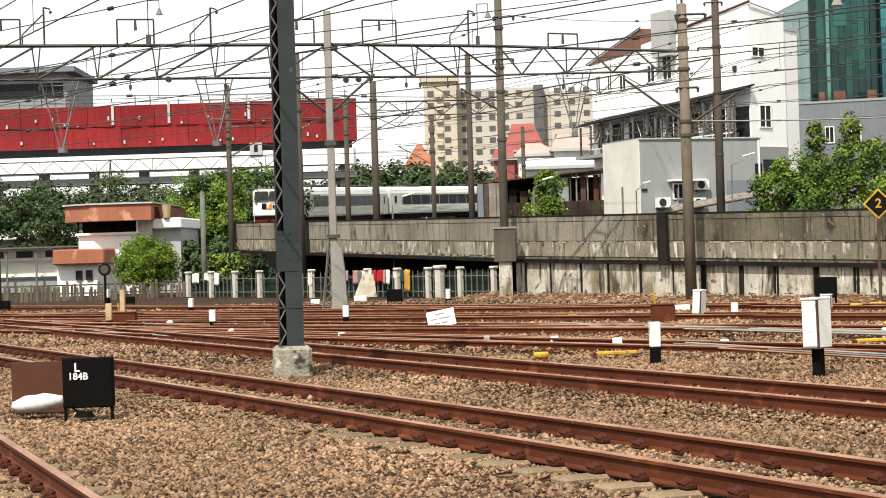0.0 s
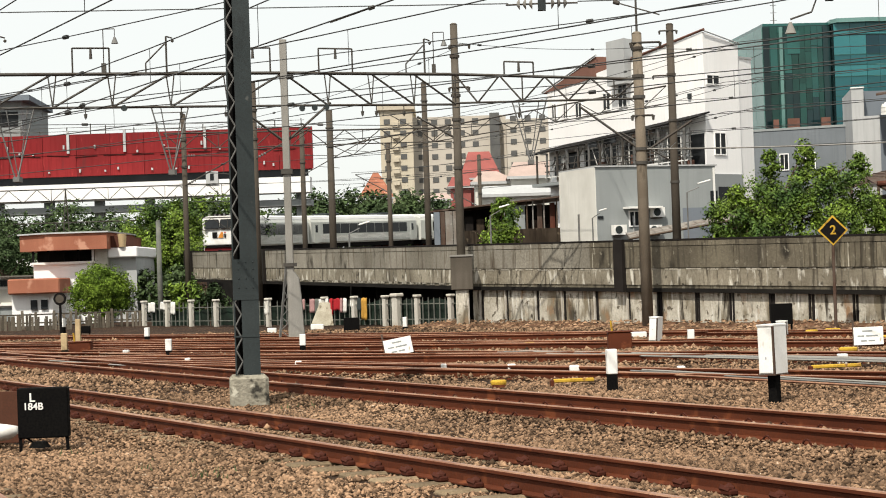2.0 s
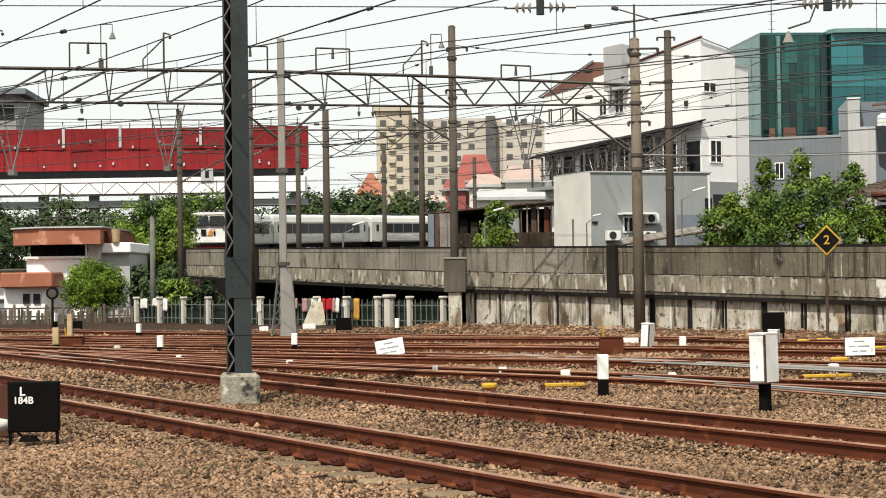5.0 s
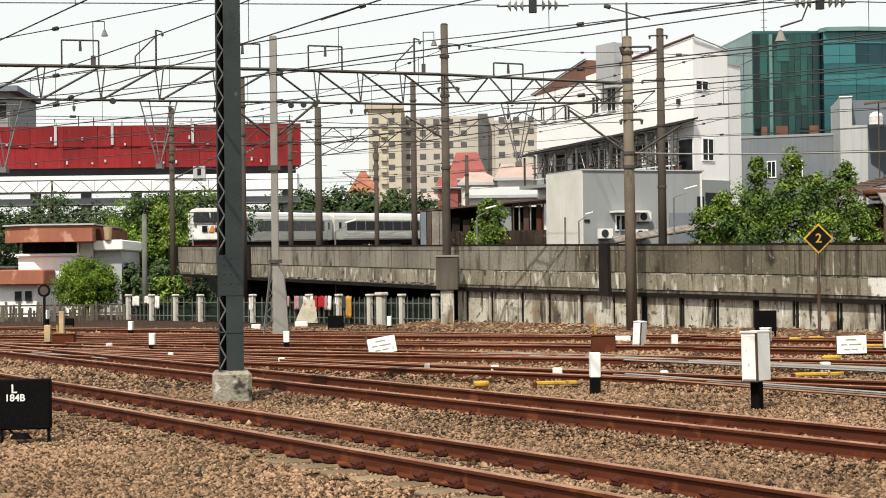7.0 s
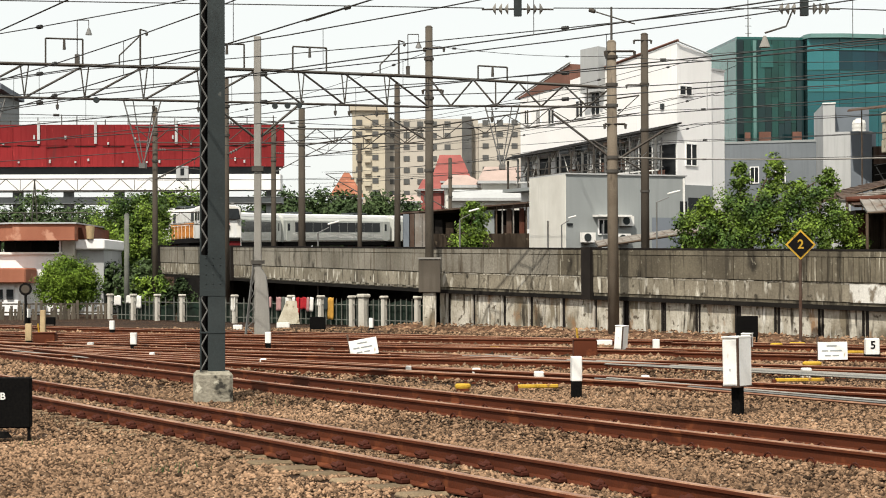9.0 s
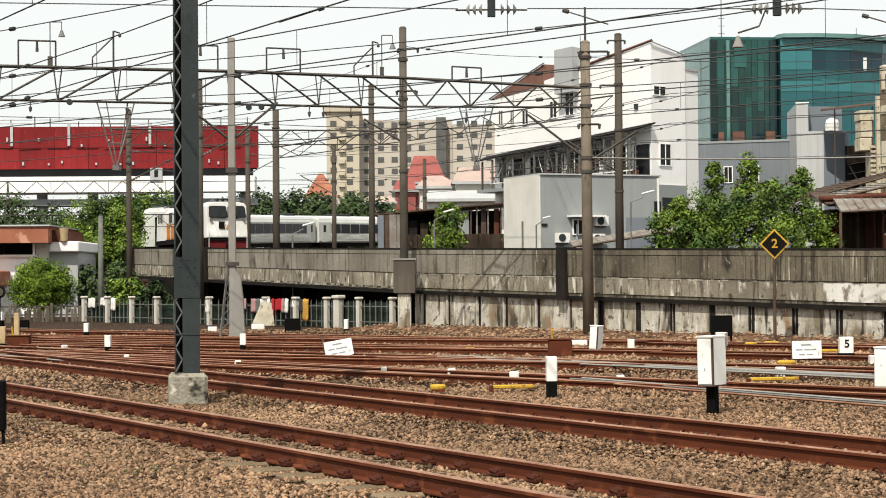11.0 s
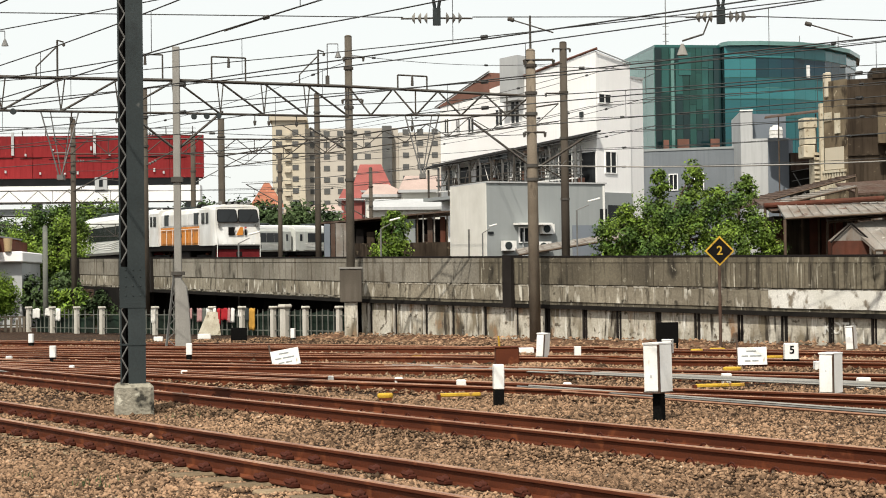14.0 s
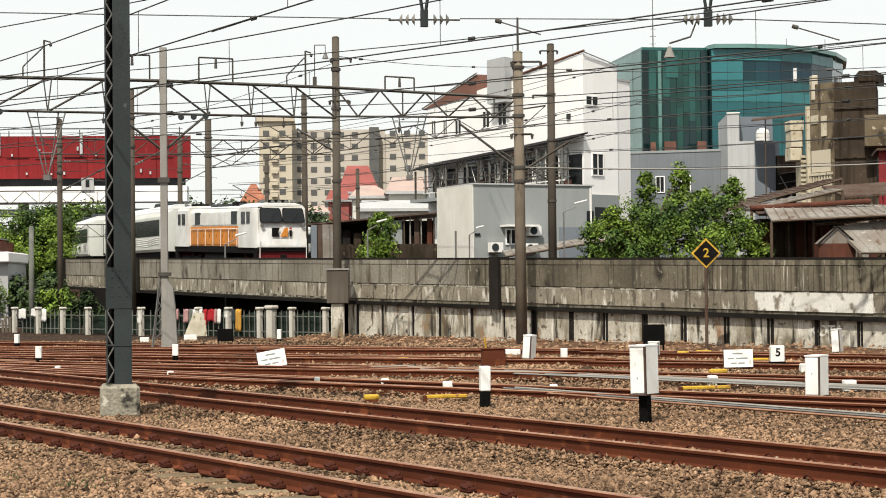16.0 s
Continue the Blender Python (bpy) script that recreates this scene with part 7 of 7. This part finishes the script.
def reach(p):
    return RUN[min(range(len(LINE)), key=lambda i: (LINE[i] - Vector(p)).length)]


NOSE = [(0.0, (-17.8, 154, 3.53)), (5.0, (-16.7, 139, 3.18)), (9.0, (-12.85, 127.6, 3.10)), (11.5, (-9.4, 116.2, 3.03)), (12.5, (-7.84, 111.5, 2.94)), (14.5, (-4.75, 102.5, 2.72)), (16.0, (-2.0, 95, 2.48))]
NOSE_FIT = np.polyfit([t for t, _ in NOSE], [reach(p) for _, p in NOSE], 4)


def nose_at(t):
    return float(np.polyval(NOSE_FIT, t))


def car_rows(back, length):
    rows = []
    for k in range(33):
        t = k * 0.5
        s = nose_at(t) - back - length / 2
        a, b = on_line(s + length * 0.34), on_line(s - length * 0.34)
        d = a - b
        rows.append((t, Matrix.Translation((a + b) / 2) @ Matrix.Rotation(math.atan2(d.y, d.x), 4, "Z") @ Matrix.Rotation(-math.atan2(d.z, d.xy.length), 4, "Y")))
    return rows


def section(w, z0, z1, r, x, tuck=0.0):
    """Cross-section ring of a body w wide: flat sides, rounded roof."""
    pts = [(-w / 2 + tuck, z0), (-w / 2, z0 + 0.15)]
    for k in range(7):
        a = math.pi * (1 - k / 6)
        pts.append((w / 2 * math.copysign(abs(math.cos(a)) ** 0.6, math.cos(a)), z1 - r + r * math.sin(a) ** 0.8 if 0 < k < 6 else z1 - r))
    pts += [(w / 2, z0 + 0.15), (w / 2 - tuck, z0)]
    return [(x, y, z) for y, z in pts]


def bogie(parent, x):
    b = part("bogie", Shape().box(x - 1.9, x + 1.9, -1.1, -0.98, 0.4, 0.75, None, 0.03).box(x - 1.9, x + 1.9, 0.98, 1.1, 0.4, 0.75, None, 0.03).box(x - 0.3, x + 0.3, -1.1, 1.1, 0.45, 0.7), M_UNDER, parent)
    for wx in (x - 1.4, x, x + 1.4):
        for y in (-0.56, 0.56):
            part("wheel", Shape().tube((wx, y - 0.06, 0.46), (wx, y + 0.06, 0.46), 0.46, None, 20), M_RAIL, b)


def locomotive():
    o = thing("locomotive", "white and orange diesel locomotive with a red pilot", "locomotive")
    u = Shape().box(-7.6, 7.6, -1.3, 1.3, 0.95, 1.3, None, 0.03).box(-2.0, 2.0, -1.2, 1.2, 0.35, 0.95, None, 0.08)
    part("underframe", u, M_UNDER, o)
    for e in (1, -1):
        m = Matrix.Rotation(0 if e > 0 else math.pi, 4, "Z")
        def nose(x, k, drop=0.0):
            """A ring of the cab front: narrower towards the nose, raked back above the waist."""
            return [(x - max(0, z - 2.45) * 0.36, yy * k, z - (drop if z > 3.0 else 0)) for _, yy, z in section(2.76, 1.25, 3.5, 0.28, 0)]
        cab = part("cab", Shape().loft([section(2.72, 1.25, 3.5, 0.28, 4.7), section(2.76, 1.25, 3.52, 0.28, 6.5), nose(7.35, 0.985), nose(7.68, 0.93, 0.02), nose(7.78, 0.89, 0.05)], m=m), M_LOCO, o, "white driver's cab")
        for y in (-0.59, 0.59):
            def pane(grow, x0):
                """A windscreen pane with clipped corners, lying on the raked front."""
                w0, w1, c = 0.545 + grow, 0.50 + grow, 0.07
                ring = [(-w0 + c, 2.53 - grow), (w0 - c, 2.53 - grow), (w0, 2.53 - grow + c), (w1, 3.18 + grow - c), (w1 - c, 3.18 + grow), (-w1 + c, 3.18 + grow), (-w1, 3.18 + grow - c), (-w0, 2.53 - grow + c)]
                return Shape().loft([[(7.78 - (z - 2.45) * 0.36 + dx, y + k, z) for k, z in ring] for dx in (-0.05, x0)], m=m)
            part("gasket", pane(0.035, 0.008), M_UNDER, cab, "black rubber gasket")
            part("windscreen", pane(0.0, 0.016), M_WIN, cab, "dark windscreen pane")
            part("wiper", Shape().bar((7.80, y - 0.1, 2.5), (7.62, y + 0.25, 2.95), 0.012, m), M_UNDER, cab)
        for y in (-1.392, 1.392):
            part("side_window", Shape().box(5.3, 5.9, y - 0.012, y + 0.012, 2.45, 3.05, m).box(6.2, 6.7, y - 0.012, y + 0.012, 2.45, 3.05, m), M_WIN, cab)
        for y in (-1.05, 1.05):
            part("headlight", Shape().tube((7.70, y, 2.36), (7.80, y, 2.36), 0.09, None, 12, m), M_GALV, cab, "round headlight")
            part("marker_light", Shape().tube((7.74, y * 0.82, 1.3), (7.80, y * 0.82, 1.3), 0.07, None, 10, m), M_WHITE, cab)
        part("lamp_housing", Shape().box(6.9, 7.16, -0.5, 0.5, 3.42, 3.64, m, 0.03), M_UNDER, cab)
        for y in (-0.8, 0.8):
            part("horn", Shape().tube((6.5, y, 3.52), (7.1, y, 3.57), 0.04, 0.1, 10, m), M_GALV, cab)
        # maker's mark drawn as plain blocks
        part("emblem_block", Shape().add([(7.796 - 0.02 * d, yy, z) for d in (0, 1) for yy, z in ((-0.56, 1.80), (-0.16, 1.80), (-0.24, 2.02), (-0.16, 2.24), (-0.56, 2.24))], [(0, 1, 2, 3, 4), (9, 8, 7, 6, 5), (0, 5, 6, 1), (1, 6, 7, 2), (2, 7, 8, 3), (3, 8, 9, 4), (4, 9, 5, 0)], m), M_UNDER, cab, "dark emblem block")
        part("emblem_wedge", Shape().add([(7.796 - 0.02 * d, yy, z) for d in (0, 1) for yy, z in ((-0.14, 1.80), (0.26, 1.80), (0.26, 2.24), (0.1, 2.24))], [(0, 1, 2, 3), (7, 6, 5, 4), (0, 4, 5, 1), (1, 5, 6, 2), (2, 6, 7, 3), (3, 7, 4, 0)], m), M_ORANGE, cab, "orange emblem wedge")
        part("emblem_bar", Shape().box(7.776, 7.796, 0.34, 0.46, 1.80, 2.12, m), M_UNDER, cab, "dark emblem bar")
        part("emblem_dot", Shape().box(7.776, 7.796, 0.34, 0.46, 2.16, 2.25, m), M_CLOTH_R, cab, "red emblem dot")
        part("front_step", Shape().box(7.74, 7.9, -1.15, 1.15, 1.24, 1.30, m), M_GALV, o, "grey front walkway")
        for y in (-0.35, 0.0, 0.35):
            part("roof_lamp", Shape().tube((7.15, y, 3.52), (7.3, y, 3.52), 0.09, None, 10, m), M_GALV, cab, "round roof headlight")
        part("buffer_beam", Shape().box(7.55, 7.85, -1.28, 1.28, 1.05, 1.28, m, 0.02), M_UNDER, o)
        part("pilot", Shape().loft([[(x, y, z) for x, y in ((7.2, -1.2), (7.75, -1.2), (7.75, 1.2), (7.2, 1.2))] for z in (0.3, 1.06)], m=m), M_MAROON, o, "dark red pilot plate")
        part("coupler", Shape().box(7.7, 8.1, -0.12, 0.12, 0.65, 0.9, m, 0.02), M_UNDER, o)
        for y in (-1.2, 1.2):
            part("handrail", Shape().tube((7.85, y, 0.5), (7.85, y, 1.7), 0.02, None, 6, m), M_WHITE, o)
            part("steps", Shape().box(7.1, 7.6, y - 0.1, y + 0.1, 0.45, 1.0, m), M_UNDER, o)
    part("hood_base", Shape().box(-4.72, 4.72, -1.22, 1.22, 1.3, 2.35, None, 0.02), M_ORANGE, o, "orange lower body")
    part("hood_top", Shape().loft([section(2.44, 2.35, 3.42, 0.35, x) for x in (-4.72, 4.72)]), M_LOCO, o, "white upper body")
    for i in range(7):
        for y in (-1.235, 1.235):
            part("hood_door", Shape().box(-4.3 + i * 1.22, -3.2 + i * 1.22, y - 0.015, y + 0.015, 1.4, 2.28), M_ORANGE, o)
            part("upper_door", Shape().box(-4.3 + i * 1.22, -3.2 + i * 1.22, y - 0.012, y + 0.012, 2.42, 2.98), M_LOCO, o)
            part("door_latch", Shape().box(-3.3 + i * 1.22, -3.25 + i * 1.22, y * 1.012 - 0.01, y * 1.012 + 0.01, 1.75, 1.95), M_UNDER, o)
    for x in (-3.2, 3.6):
        for y in (-1.24, 1.24):
            part("grille", Shape().box(x - 0.5, x + 0.5, y - 0.02, y + 0.02, 2.45, 3.1), M_STEEL, o)
    for x in (-3.0, -1.4, 2.2):
        part("roof_fan", Shape().tube((x, 0, 3.4), (x, 0, 3.55), 0.55, 0.5, 16), M_STEEL, o)
    part("exhaust", Shape().box(0.2, 0.9, -0.3, 0.3, 3.4, 3.65, None, 0.04), M_UNDER, o)
    for y in (-1.3, 1.3):
        for i in range(7):
            part("stanchion", Shape().tube((-4.4 + i * 1.45, y, 1.3), (-4.4 + i * 1.45, y, 2.2), 0.018, None, 5), M_WHITE, o)
        part("handrail", Shape().tube((-4.5, y, 2.2), (4.5, y, 2.2), 0.02, None, 6), M_WHITE, o)
    bogie(o, 5.0)
    bogie(o, -5.0)
    return o


def coach():
    o = thing("coach", "stainless steel passenger coach with a black window band", "coach", None, "coaches")
    part("body", Shape().loft([section(2.86, 0.95, 3.4, 0.42, x, 0.1) for x in (-10.0, 10.0)]), M_STAIN, o)
    part("roof", Shape().loft([section(2.6, 3.1, 3.68, 0.4, x) for x in (-9.9, 9.9)]), M_ROOFW, o, "white roof")
    for x in (-5.2, 5.2):
        part("roof_unit", Shape().box(x - 1.2, x + 1.2, -0.9, 0.9, 3.6, 3.86, None, 0.08), M_STEEL, o, "grey roof air conditioner")
    for y in (-1.44, 1.44):
        for i in range(10):
            x = -7.2 + i * 1.6
            part("window", Shape().box(x - 0.75, x + 0.75, y - 0.012, y + 0.012, 1.88, 2.82), M_WIN, o)
        for x in (-9.1, 9.1):
            d = part("door", Shape().box(x - 0.4, x + 0.4, y - 0.012, y + 0.012, 1.0, 2.95), M_STAIN, o)
            part("door_window", Shape().box(x - 0.2, x + 0.2, y - 0.022, y + 0.022, 2.0, 2.7), M_WIN, d)
        for k in range(4):
            s = Shape()
            for i in range(30):
                x0, x1 = -8.4 + i * 0.56, -8.4 + (i + 1) * 0.56
                z = 1.35 + 0.12 * k
                s.bar((x0, y * 1.004, z + 0.06 * math.sin(x0 * 1.1)), (x1, y * 1.004, z + 0.06 * math.sin(x1 * 1.1)), 0.022)
            part("wave_stripe", s, M_WHITE, o, "pale wave stripe")
    for x in (-10.02, 10.02):
        part("end_door", Shape().box(x - 0.05, x + 0.05, -0.5, 0.5, 1.0, 3.0), M_UNDER, o, "black gangway")
    part("underframe", Shape().box(-9.6, 9.6, -1.2, 1.2, 0.55, 0.95), M_UNDER, o)
    bogie(o, 6.8)
    bogie(o, -6.8)
    return o


def upper_line():
    """Embankment and rails under the train."""
    e = thing("embankment", "ballasted embankment carrying the curved upper line", "embankment", None, "", "structure")
    pts = LINE[::6]
    rings = []
    rails = {-1: [], 1: []}
    for i, p in enumerate(pts):
        d = (pts[min(i + 1, len(pts) - 1)] - pts[max(i - 1, 0)]).xy.normalized()
        n = Vector((d.y, -d.x))
        rings.append([(p.x + n.x * k, p.y + n.y * k, z) for k, z in ((-4, -0.2), (4, -0.2), (2.2, p.z - 0.17), (-2.2, p.z - 0.17))])
        for side in (-1, 1):
            o = p.xy + n * side * (GAUGE / 2 + 0.034)
            rails[side].append([(o.x + n.x * k, o.y + n.y * k, p.z - 0.17 + z) for k, z in ((-0.035, 0), (0.035, 0), (0.035, 0.17), (-0.035, 0.17))])
    part("bank", Shape().loft(rings), M_BALLAST, e)
    for side in (-1, 1):
        part("rail", Shape().loft(rails[side]), M_RAIL, e)


upper_line()
LOCO = locomotive()
COACHES = [coach()]
for k in range(6):
    COACHES.append(copy_thing(COACHES[0], Matrix.Identity(4)))


def motions():
    walk(LOCO, car_rows(0.0, 15.7))
    for k, c in enumerate(COACHES):
        walk(c, car_rows(16.3 + 20.7 * k, 20.0))


motions()
